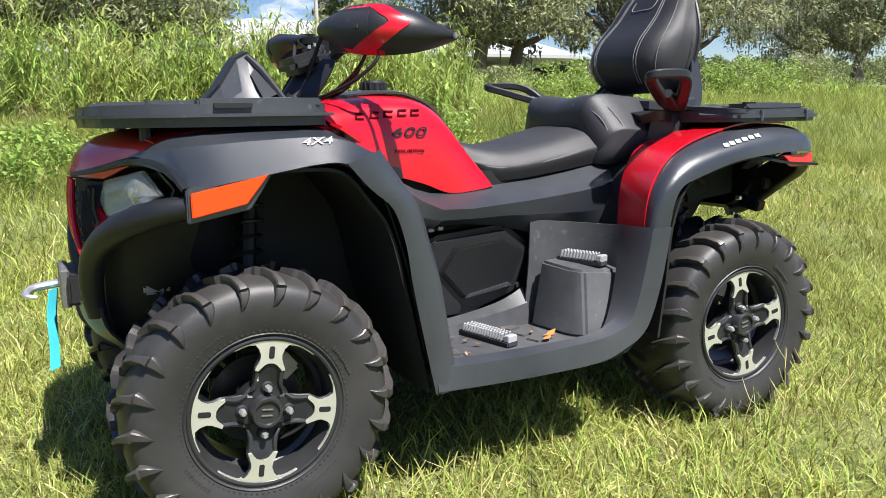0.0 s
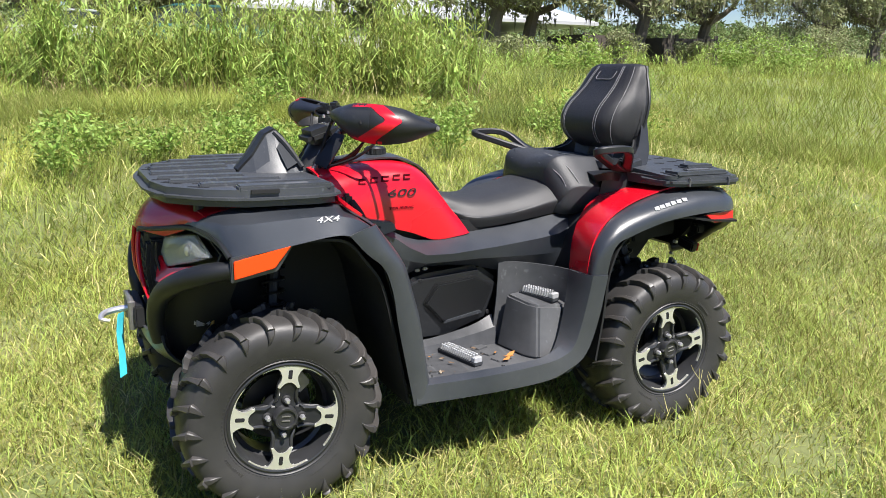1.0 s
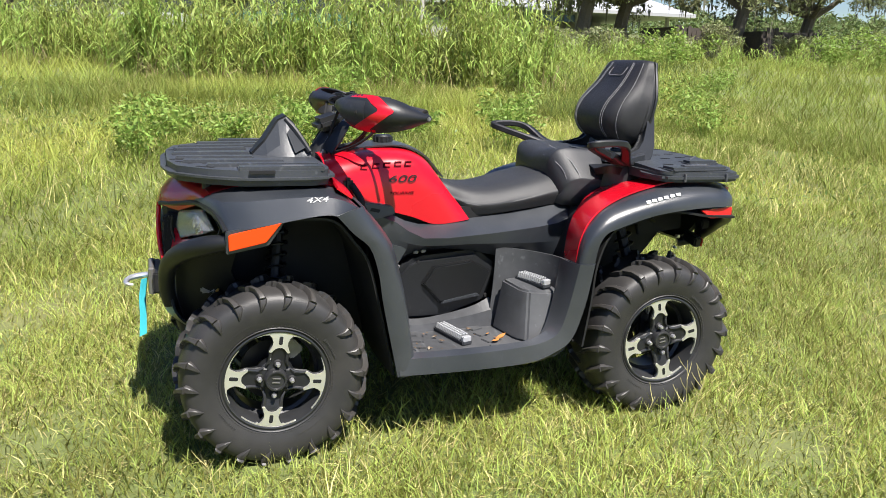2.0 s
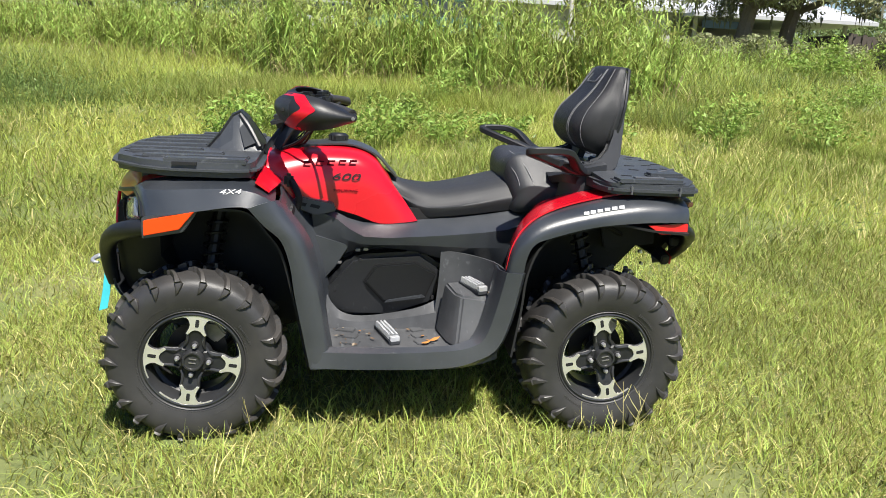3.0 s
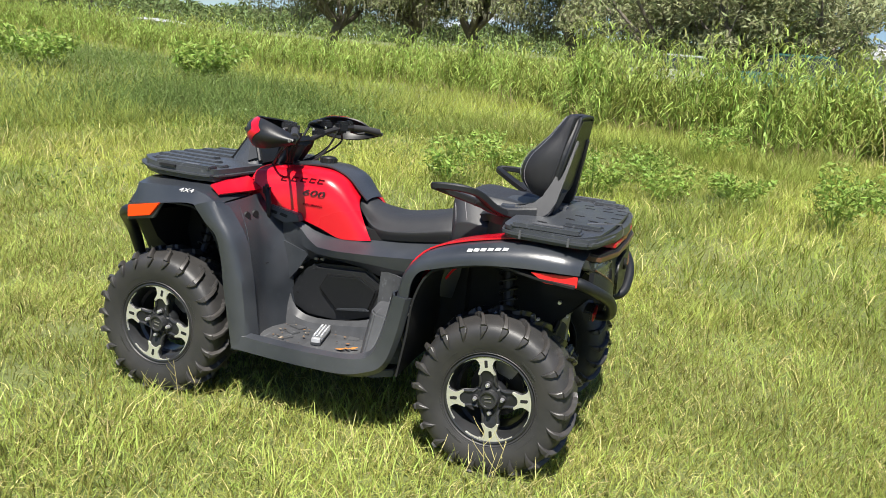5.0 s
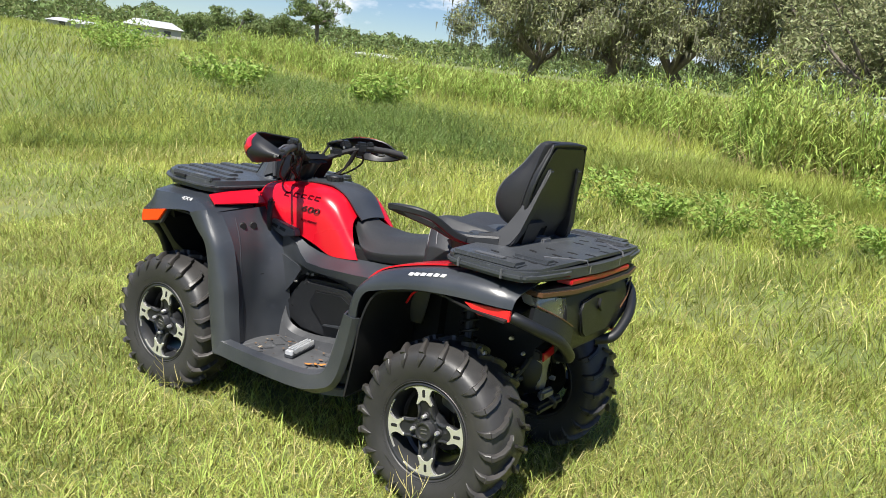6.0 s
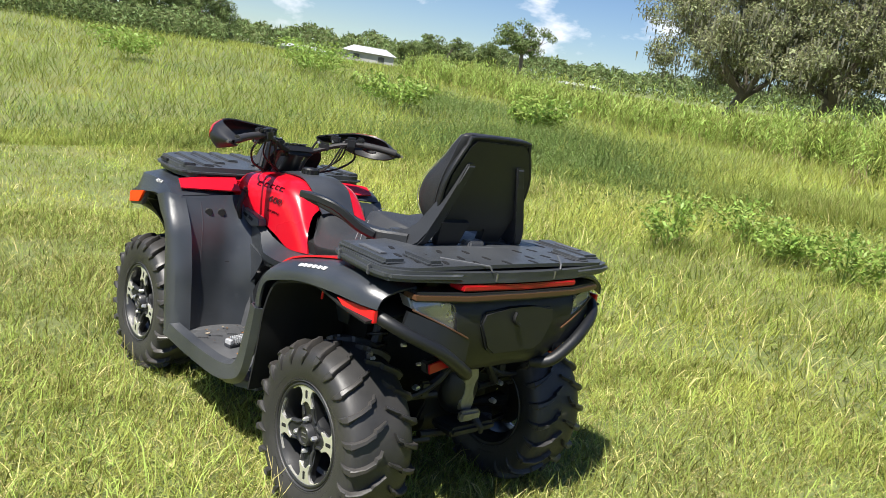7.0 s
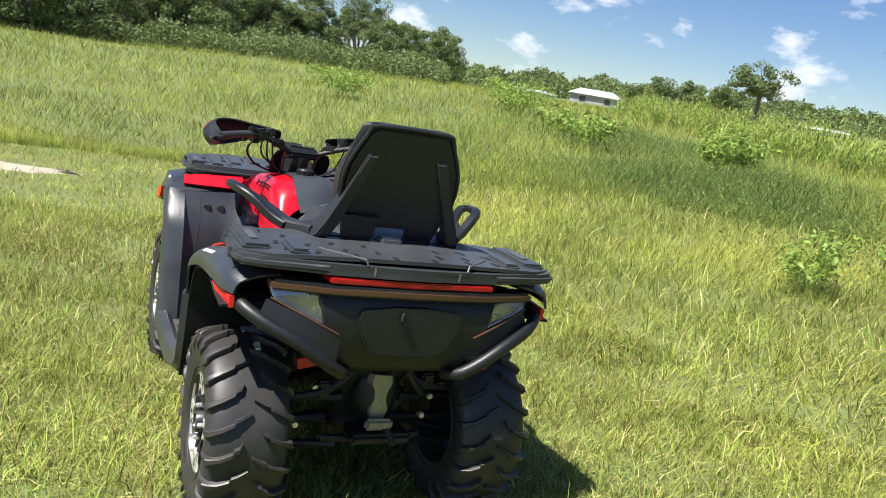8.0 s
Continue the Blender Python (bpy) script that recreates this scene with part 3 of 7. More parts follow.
def front_lamp(s):
    rim = [(-0.898, -0.490, 0.802), (-0.912, -0.475, 0.762), (-0.985, -0.335, 0.712), (-1.040, -0.185, 0.655), (-1.066, -0.080, 0.690), (-1.062, -0.085, 0.806), (-0.975, -0.275, 0.852), (-0.925, -0.395, 0.850)]
    front = [(-0.917, -0.440, 0.786), (-0.946, -0.355, 0.758), (-1.006, -0.200, 0.716), (-1.018, -0.170, 0.758), (-1.006, -0.180, 0.806), (-0.940, -0.335, 0.834)]
    inward = Vector((0.86, 0.50, 0.0))

    def deep(pts, steps):
        """Loops that step into the lamp: share of the outline, depth."""
        c = sum((Vector(p) for p in pts), Vector()) / len(pts)
        out = []
        for grow, depth in steps:
            q = [c + (Vector(p) - c) * grow + inward * depth for p in pts]
            out.append([(v.x, v.y * s, v.z) for v in q])
        return out
    lamp = part("headlight", loft(bmesh.new(), deep(rim, ((1.0, 0.09), (1.03, 0.02), (1.0, 0.004), (0.92, 0.010), (0.84, 0.030), (0.70, 0.06))), 1), BLACK, quad, "headlight with a clear lens in a black surround", 25)
    part("lens", loft(bmesh.new(), deep(front, ((1.0, 0.006), (1.0, -0.004), (0.84, -0.012), (0.5, -0.017))), 1), LENS, lamp, "clear headlight lens")
    part("reflector", loft(bmesh.new(), deep(front, ((1.0, 0.009), (0.92, 0.016), (0.74, 0.026), (0.40, 0.032))), 2), BOWL, lamp, "grey reflector bowl")
    bm = lathe(bmesh.new(), [(0.001, -0.010), (0.010, -0.008), (0.017, 0.004), (0.018, 0.03)], 20)
    place(part("projector", bm, CHROME, lamp, "projector bulb"), pose(-0.955, -0.318 * s, 0.786, 0, 0, -60 * s))
    for k in range(4):
        a = Vector((-1.030 - 0.009 * k, -0.170 + 0.022 * k, 0.790 - 0.004 * k))
        bm = tube(bmesh.new(), [(a.x, a.y * s, a.z), (a.x - 0.004, (a.y + 0.006) * s, a.z - 0.05), (a.x + 0.006, (a.y - 0.004) * s, a.z - 0.095)], 0.0045, 6)
        part("lamp_slat", bm, IRON, lamp)
    wedge = [(-1.020, -0.150, 0.742), (-1.000, -0.205, 0.712), (-0.960, -0.325, 0.738), (-0.978, -0.335, 0.708), (-1.020, -0.235, 0.664), (-1.036, -0.165, 0.668)]
    part("lamp_accent", loft(bmesh.new(), deep(wedge, ((1.0, 0.02), (1.0, -0.006))), 1), RED, lamp, "red accent under the lens")
    bm = tube(bmesh.new(), [(-0.882, -0.545 * s, 0.802), (-0.905, -0.462 * s, 0.846), (-0.952, -0.33 * s, 0.857), (-1.02, -0.18 * s, 0.832), (-1.068, -0.06 * s, 0.815)], [0.009, 0.010, 0.009, 0.008, 0.008], 8)
    part("lamp_brow", bm, BLACK, lamp)
    bm = tube(bmesh.new(), [(-1.072, -0.060 * s, 0.805), (-1.078, -0.070 * s, 0.74), (-1.074, -0.10 * s, 0.66), (-1.058, -0.15 * s, 0.59)], [0.007, 0.008, 0.008, 0.004], 8)
    part("nose_stripe", bm, RED, lamp, "red stripe down the nose")


both(front_lamp)


up = [(-0.84, -0.50, 0.765), (-0.92, -0.46, 0.735), (-0.985, -0.39, 0.70), (-1.03, -0.30, 0.665), (-1.05, 0.0, 0.66)]
low = [(-0.86, -0.40, 0.64), (-0.93, -0.36, 0.60), (-0.99, -0.30, 0.56), (-1.03, -0.245, 0.53), (-1.05, 0.0, 0.52)]
base = [(-0.80, -0.22, 0.46), (-0.90, -0.22, 0.40), (-0.97, -0.20, 0.385), (-1.0, -0.15, 0.38), (-1.0, 0.0, 0.38)]
loops = [[(x, y, z) for x, y, z in p] + [(x, -y, z) for x, y, z in p[-2::-1]] for p in (base, low, up)]
front_shell = part("front_shell", loft(bmesh.new(), loops, 1), INNER, quad, "black lower front shell", 25)


def front_bumper_arm(s):
    pts = [(-0.868, -0.535 * s, 0.768), (-0.930, -0.500 * s, 0.755), (-0.992, -0.44 * s, 0.728), (-1.036, -0.37 * s, 0.686), (-1.056, -0.32 * s, 0.635), (-1.060, -0.285 * s, 0.565), (-1.052, -0.270 * s, 0.505)]
    b = part("front_bumper", tube(bmesh.new(), pts, [0.024, 0.030, 0.031, 0.030, 0.028, 0.026, 0.022], 12), BLACK, quad, "black front bumper bar")
    rows = [[(-1.050, -0.300 * s, 0.525), (-1.078, -0.20 * s, 0.520), (-1.085, 0.0, 0.49)], [(-1.030, -0.285 * s, 0.46), (-1.055, -0.20 * s, 0.445), (-1.06, 0, 0.42)], [(-0.95, -0.25 * s, 0.375), (-0.95, -0.18 * s, 0.36), (-0.95, 0, 0.345)]]
    part("skid_plate", patch(bmesh.new(), rows), GREY, b)


both(front_bumper_arm)


def add_winch():
    bm = bmesh.new()
    box(bm, (-1.09, 0, 0.535), (0.03, 0.22, 0.075), 0.006)
    w = part("winch", bm, IRON, quad, "black winch fairlead with a hook")
    for y in (-0.075, 0.075):
        bm = tube(bmesh.new(), [(-1.11, y, 0.49), (-1.11, y, 0.58)], 0.012, 10)
        part("roller", bm, STEEL, w)
    bm = tube(bmesh.new(), [(-1.11, -0.07, 0.575), (-1.11, 0.07, 0.575)], 0.010, 10)
    part("roller", bm, STEEL, w)
    bm = tube(bmesh.new(), [(-1.10, 0.03, 0.535), (-1.15, 0.035, 0.53), (-1.19, 0.02, 0.525), (-1.20, -0.01, 0.515), (-1.175, -0.02, 0.51)], [0.009, 0.011, 0.010, 0.008, 0.005], 8)
    part("hook", bm, CHROME, w, "bright steel hook")
    rows = [[(-1.148, 0.012, 0.520), (-1.128, 0.036, 0.520)], [(-1.158, -0.012, 0.46), (-1.136, 0.016, 0.46)], [(-1.158, -0.05, 0.40), (-1.138, -0.018, 0.40)], [(-1.162, -0.095, 0.337), (-1.140, -0.065, 0.337)]]
    part("pull_strap", patch(bmesh.new(), rows, 4, 2, 0.003), TEAL, w, "teal webbing pull strap")


add_winch()


# ---- front rack with its raised ribs and the cowl ----
def rack_plate(name, outline, z0, z1, label, bevel=0.018):
    bm = prism(bmesh.new(), outline, "z", z0, z1, bevel)
    return part(name, bm, RACK, quad, label)


half = [(-0.515, 0.0), (-0.515, 0.40), (-0.53, 0.47), (-0.60, 0.50), (-0.82, 0.485), (-0.93, 0.42), (-1.03, 0.31), (-1.06, 0.16)]
front_rack = rack_plate("front_rack", [(x, y) for x, y in half[1:]] + [(x, -y) for x, y in half[:0:-1]], 0.929, 0.978, "black plastic front cargo rack with slots", 0.021)


def rack_ribs(rack, ribs, slots, z):
    for (x0, y0), (x1, y1), w, hgt in ribs:
        d = Vector((x1 - x0, y1 - y0, 0))
        bm = bmesh.new()
        box(bm, ((x0 + x1) / 2, (y0 + y1) / 2, z + hgt / 2 - 0.004), (d.length, w, hgt + 0.008), 0.004, Matrix.Rotation(math.atan2(d.y, d.x), 4, "Z"))
        part("rib", bm, RACK, rack)
    for (x0, y0), (x1, y1), w in slots:
        d = Vector((x1 - x0, y1 - y0, 0))
        bm = bmesh.new()
        # no opening is cut: a near-black plate gives the slot's inner shade
        box(bm, ((x0 + x1) / 2, (y0 + y1) / 2, z - 0.004), (d.length, w, 0.010), 0.0, Matrix.Rotation(math.atan2(d.y, d.x), 4, "Z"))
        part("slot", bm, INNER, rack)


ribs, slots = [], []
for s in (1, -1):
    ribs += [((-0.56, 0.44 * s), (-0.83, 0.43 * s), 0.055, 0.012), ((-0.56, 0.35 * s), (-0.92, 0.33 * s), 0.05, 0.010), ((-0.66, 0.25 * s), (-0.99, 0.22 * s), 0.05, 0.010),
             ((-0.75, 0.14 * s), (-1.01, 0.12 * s), 0.05, 0.010)]
    slots += [((-0.60, 0.395 * s), (-0.68, 0.392 * s), 0.022), ((-0.74, 0.39 * s), (-0.83, 0.382 * s), 0.022), ((-0.70, 0.30 * s), (-0.80, 0.29 * s), 0.020), ((-0.58, 0.29 * s), (-0.64, 0.29 * s), 0.020), ((-0.96, 0.255 * s), (-1.005, 0.20 * s), 0.022), ((-0.97, 0.15 * s), (-1.03, 0.14 * s), 0.018), ((-0.72, 0.475 * s), (-0.80, 0.47 * s), 0.012),
              ((-0.84, 0.285 * s), (-0.93, 0.275 * s), 0.012), ((-0.80, 0.19 * s), (-0.93, 0.178 * s), 0.012), ((-0.90, 0.37 * s), (-0.95, 0.33 * s), 0.014)]
ribs += [((-0.75, 0.0), (-1.02, 0.0), 0.06, 0.010)]
rack_ribs(front_rack, ribs, slots, 0.978)
for s in (1, -1):
    bm = bmesh.new()
    box(bm, (-0.66, 0.440 * s, 0.985), (0.075, 0.022, 0.012), 0.003)
    part("rack_badge", bm, STEEL, front_rack)
    for x in (-0.62, -0.92):
        bm = tube(bmesh.new(), [(x, 0.30 * s, 0.90), (x, 0.30 * s, 0.945)], 0.016, 10)
        part("rack_mount", bm, BLACK, front_rack)

COWL = [(-0.740, 0.030, 0.980, 0.07), (-0.695, 0.046, 1.030, 0.105), (-0.648, 0.042, 1.100, 0.12), (-0.622, 0.046, 1.114, 0.125), (-0.602, 0.052, 1.094, 0.13), (-0.540, 0.10, 0.985, 0.125)]
rows = [[(x, -w, z), (x - 0.003, 0, z + 0.004), (x, w, z)] for x, w, z, low in COWL]
cowl = panel("cowl", rows, BLACK, quad, "black pointed dash cowl", ku=1, kv=1, angle=12)
for s in (1, -1):
    rows = [[(x, -w * s, z), (x, -(w * 0.45 + low * 0.55) * s, z * 0.45 + 0.97 * 0.55 - 0.012), (x, -low * s, 0.965)] for x, w, z, low in COWL]
    part("cowl_side", patch(bmesh.new(), rows, 1, 1), RACK, cowl, angle=12)
    rows = [[(-0.600, -0.060 * s, 1.086), (-0.622, -0.078 * s, 1.060)], [(-0.555, -0.105 * s, 1.012), (-0.600, -0.124 * s, 0.992)]]
    part("cowl_insert", patch(bmesh.new(), rows, 1, 1, 0.006), MATTE, cowl, "mid grey cowl insert")
    bm = tube(bmesh.new(), [(-0.622, -0.045 * s, 1.108), (-0.588, -0.072 * s, 1.066), (-0.545, -0.108 * s, 0.994)], [0.009, 0.011, 0.010], 8)
    part("cowl_edge", bm, BLACK, cowl)

# ---- tank, its dark spine, cap and print ----
TANK = [
    [(-0.512, 0, 0.986), (-0.512, 0.10, 0.982), (-0.512, 0.186, 0.964), (-0.512, 0.236, 0.905), (-0.512, 0.244, 0.850)],
    [(-0.43, 0, 0.998), (-0.43, 0.10, 0.992), (-0.43, 0.182, 0.970), (-0.43, 0.224, 0.905), (-0.43, 0.232, 0.816)],
    [(-0.30, 0, 1.008), (-0.30, 0.09, 1.003), (-0.30, 0.166, 0.978), (-0.30, 0.196, 0.91), (-0.30, 0.206, 0.790)],
    [(-0.18, 0, 1.006), (-0.18, 0.08, 0.999), (-0.18, 0.162, 0.975), (-0.18, 0.192, 0.914), (-0.18, 0.197, 0.757)],
    [(-0.115, 0, 0.975), (-0.11, 0.080, 0.970), (-0.105, 0.148, 0.945), (-0.098, 0.182, 0.882), (-0.09, 0.190, 0.724)],
    [(-0.078, 0, 0.930), (-0.072, 0.07, 0.924), (-0.06, 0.136, 0.902), (-0.03, 0.171, 0.838), (0.0, 0.186, 0.727)],
    [(-0.06, 0, 0.908), (-0.052, 0.065, 0.902), (-0.035, 0.116, 0.870), (0.012, 0.158, 0.805), (0.06, 0.180, 0.735)],
]


def tank_row(p):
    side = spline(p, 3)
    return [Vector((q.x, -q.y, q.z)) for q in side[::-1]] + side[1:]


def make_tank():
    tank = part("tank_cover", patch(bmesh.new(), [tank_row(p) for p in TANK], 4, 1, -0.008), RED, quad, "glossy red tank cover")
    rows = [[(x, y, z0 + 0.006 - 0.02 * (abs(y) / w) ** 2 * 0.4) for y in (-w, -w / 2, 0, w / 2, w)] for x, z0, w in
            ((-0.48, 0.980, 0.075), (-0.35, 1.004, 0.085), (-0.22, 1.012, 0.088), (-0.155, 0.999, 0.092), (-0.10, 0.972, 0.094), (-0.05, 0.918, 0.086), (-0.02, 0.886, 0.08))]
    part("tank_spine", patch(bmesh.new(), rows, 4, 2, 0.006), GREY, tank, "dark grey tank spine")
    bm = lathe(bmesh.new(), [(0.001, 0.030), (0.030, 0.030), (0.036, 0.024), (0.036, -0.01)], 28)
    place(part("fuel_cap", bm, BLACK, tank, "black ribbed fuel cap"), pose(-0.248, -0.02, 1.018, 90))
    for k in range(14):
        a = 2 * math.pi * k / 14
        bm = bmesh.new()
        box(bm, (-0.248 + 0.036 * math.cos(a), -0.02 + 0.036 * math.sin(a), 1.032), (0.006, 0.006, 0.02), 0.001)
        part("cap_grip", bm, BLACK, tank)
    return tank


tank = make_tank()


def tank_graphics(s):
    side = [[(x, -y * s, z) for x, y, z in p] for p in TANK]
    out = (0, -s, 0.3)
    lettering("600", 0.037, surf_pose(side, 2.62, 3.12, (s, 0, 0), 0.003, out) @ Matrix.Diagonal((1.95, 1, 1, 1)), INK, tank, "engine_size_lettering")
    lettering("TOURING", 0.017, surf_pose(side, 2.62, 3.44, (s, 0, 0), 0.0025, out) @ Matrix.Diagonal((1.25, 0.8, 1, 1)), DARKRED, tank, "trim_lettering")
    for k in range(5):
        bm = prism(bmesh.new(), [(-0.016, -0.010), (0.011, -0.010), (0.0122, -0.0055), (-0.0095, -0.0055), (-0.0065, 0.0055), (0.0148, 0.0055), (0.016, 0.010), (-0.011, 0.010)], "z", -0.001, 0.001, 0)
        place(part("print_bar", bm, DARKRED, tank), surf_pose(side, 1.52 + 0.335 * k, 2.50, (s, 0, 0), 0.002, out))


both(tank_graphics)


def tank_vent(s):
    bm = prism(bmesh.new(), [(-0.43, 0.795), (-0.40, 0.832), (-0.265, 0.806), (-0.255, 0.778), (-0.33, 0.760)], "y", -0.240 * s, -0.20 * s, 0.004)
    vent = part("vent_cover", bm, LIGHTGREY, tank, "light grey vent cover")
    for x, z in ((-0.385, 0.803), (-0.335, 0.795)):
        bm = prism(bmesh.new(), [(x - 0.018, z - 0.002), (x - 0.012, z + 0.010), (x + 0.022, z + 0.002), (x + 0.016, z - 0.010)], "y", -0.2425 * s, -0.23 * s, 0.001)
        part("vent_slot", bm, INNER, vent)


both(tank_vent)

# ---- seats ----
def seat_section(x, top, low, w, dip=0.0):
    """A closed seat section: flat crown, rounded shoulder, tucked side."""
    h = [(0, top - dip), (w * 0.48, top - 0.002), (w * 0.78, top - 0.020), (w * 0.97, top - 0.058), (w * 1.02, (top + low) / 2 - 0.016), (w * 0.94, low), (0, low)]
    h = [(x, y, z) for y, z in h]
    left = [(a, -b, c) for a, b, c in h[::-1]]
    return spline(h[:-1], 3) + spline(left[1:-1], 3)


def make_seat():
    loops = [seat_section(-0.055, 0.905, 0.86, 0.075), seat_section(0.0, 0.873, 0.80, 0.115), seat_section(0.06, 0.857, 0.752, 0.155), seat_section(0.147, 0.852, 0.752, 0.185),
             seat_section(0.28, 0.876, 0.768, 0.20), seat_section(0.40, 0.905, 0.785, 0.205), seat_section(0.46, 0.91, 0.79, 0.20)]
    seat = part("rider_seat", loft(bmesh.new(), loops, 4), VINYL, quad, "black vinyl rider seat", 60)
    def saddle(x, top, low, w, skew=0.0):
        """A closed section with a narrow crown and flared, sloping sides that trail forward."""
        h = [(x, 0, top - 0.014), (x, w * 0.40, top - 0.002), (x + skew * 0.1, w * 0.64, top), (x + skew * 0.2, w * 0.72, top - 0.012), (x + skew * 0.85, w * 0.97, top - 0.100), (x + skew, w * 1.0, top - 0.118), (x + skew * 0.8, w * 0.98, low + 0.03), (x + skew * 0.6, w * 0.90, low), (x, 0, low)]
        left = [(a, -b, c) for a, b, c in h[::-1]]
        return spline(h[:-1], 3) + spline(left[1:-1], 3)
    loops = [saddle(0.396, 0.925, 0.80, 0.20, 0.030), saddle(0.402, 0.968, 0.79, 0.228, 0.034), saddle(0.425, 0.996, 0.785, 0.246, 0.036), saddle(0.47, 1.006, 0.785, 0.253, 0.034),
             saddle(0.54, 1.000, 0.79, 0.255, 0.02), saddle(0.61, 0.994, 0.81, 0.250, 0.0), saddle(0.69, 0.985, 0.84, 0.23), saddle(0.76, 0.98, 0.86, 0.20)]
    back = part("passenger_seat", loft(bmesh.new(), loops, 4), VINYL_GREY, quad, "dark grey vinyl passenger seat with stitched flared sides", 60)
    for s in (1, -1):
        for line in ([(0.4045, -0.10 * s, 0.972), (0.415, -0.165 * s, 0.960), (0.436, -0.214 * s, 0.925), (0.450, -0.238 * s, 0.865), (0.448, -0.228 * s, 0.80)],
                     [(0.425, -0.105 * s, 1.010), (0.45, -0.168 * s, 0.990), (0.478, -0.222 * s, 0.945), (0.500, -0.250 * s, 0.888), (0.512, -0.245 * s, 0.815)],
                     [(0.452, -0.168 * s, 0.991), (0.53, -0.172 * s, 0.986), (0.62, -0.168 * s, 0.975)]):
            part("stitching", tube(bmesh.new(), line, 0.0013, 5), STITCH, back)


make_seat()


def bar(path, wide, tall, k=4):
    """A flat bar with rounded edges along a smooth path, lying level."""
    n = len(path)
    pts = spline(path, k)
    ws = [q.x for q in spline([(v, 0, 0) for v in wide], k)]
    ts = [q.x for q in spline([(v, 0, 0) for v in tall], k)]
    loops = []
    for i, p in enumerate(pts):
        d = (pts[min(i + 1, len(pts) - 1)] - pts[max(i - 1, 0)]).normalized()
        side = d.cross(Vector((0, 0, 1))).normalized()
        up = side.cross(d)
        w, h = ws[i] / 2, ts[i] / 2
        c = 0.35 * h
        loops.append([p + side * a + up * b for a, b in ((w, -h + c), (w, h - c), (w - c, h), (-w + c, h), (-w, h - c), (-w, -h + c), (-w + c, -h), (w - c, -h))])
    return loft(bmesh.new(), loops, 1)


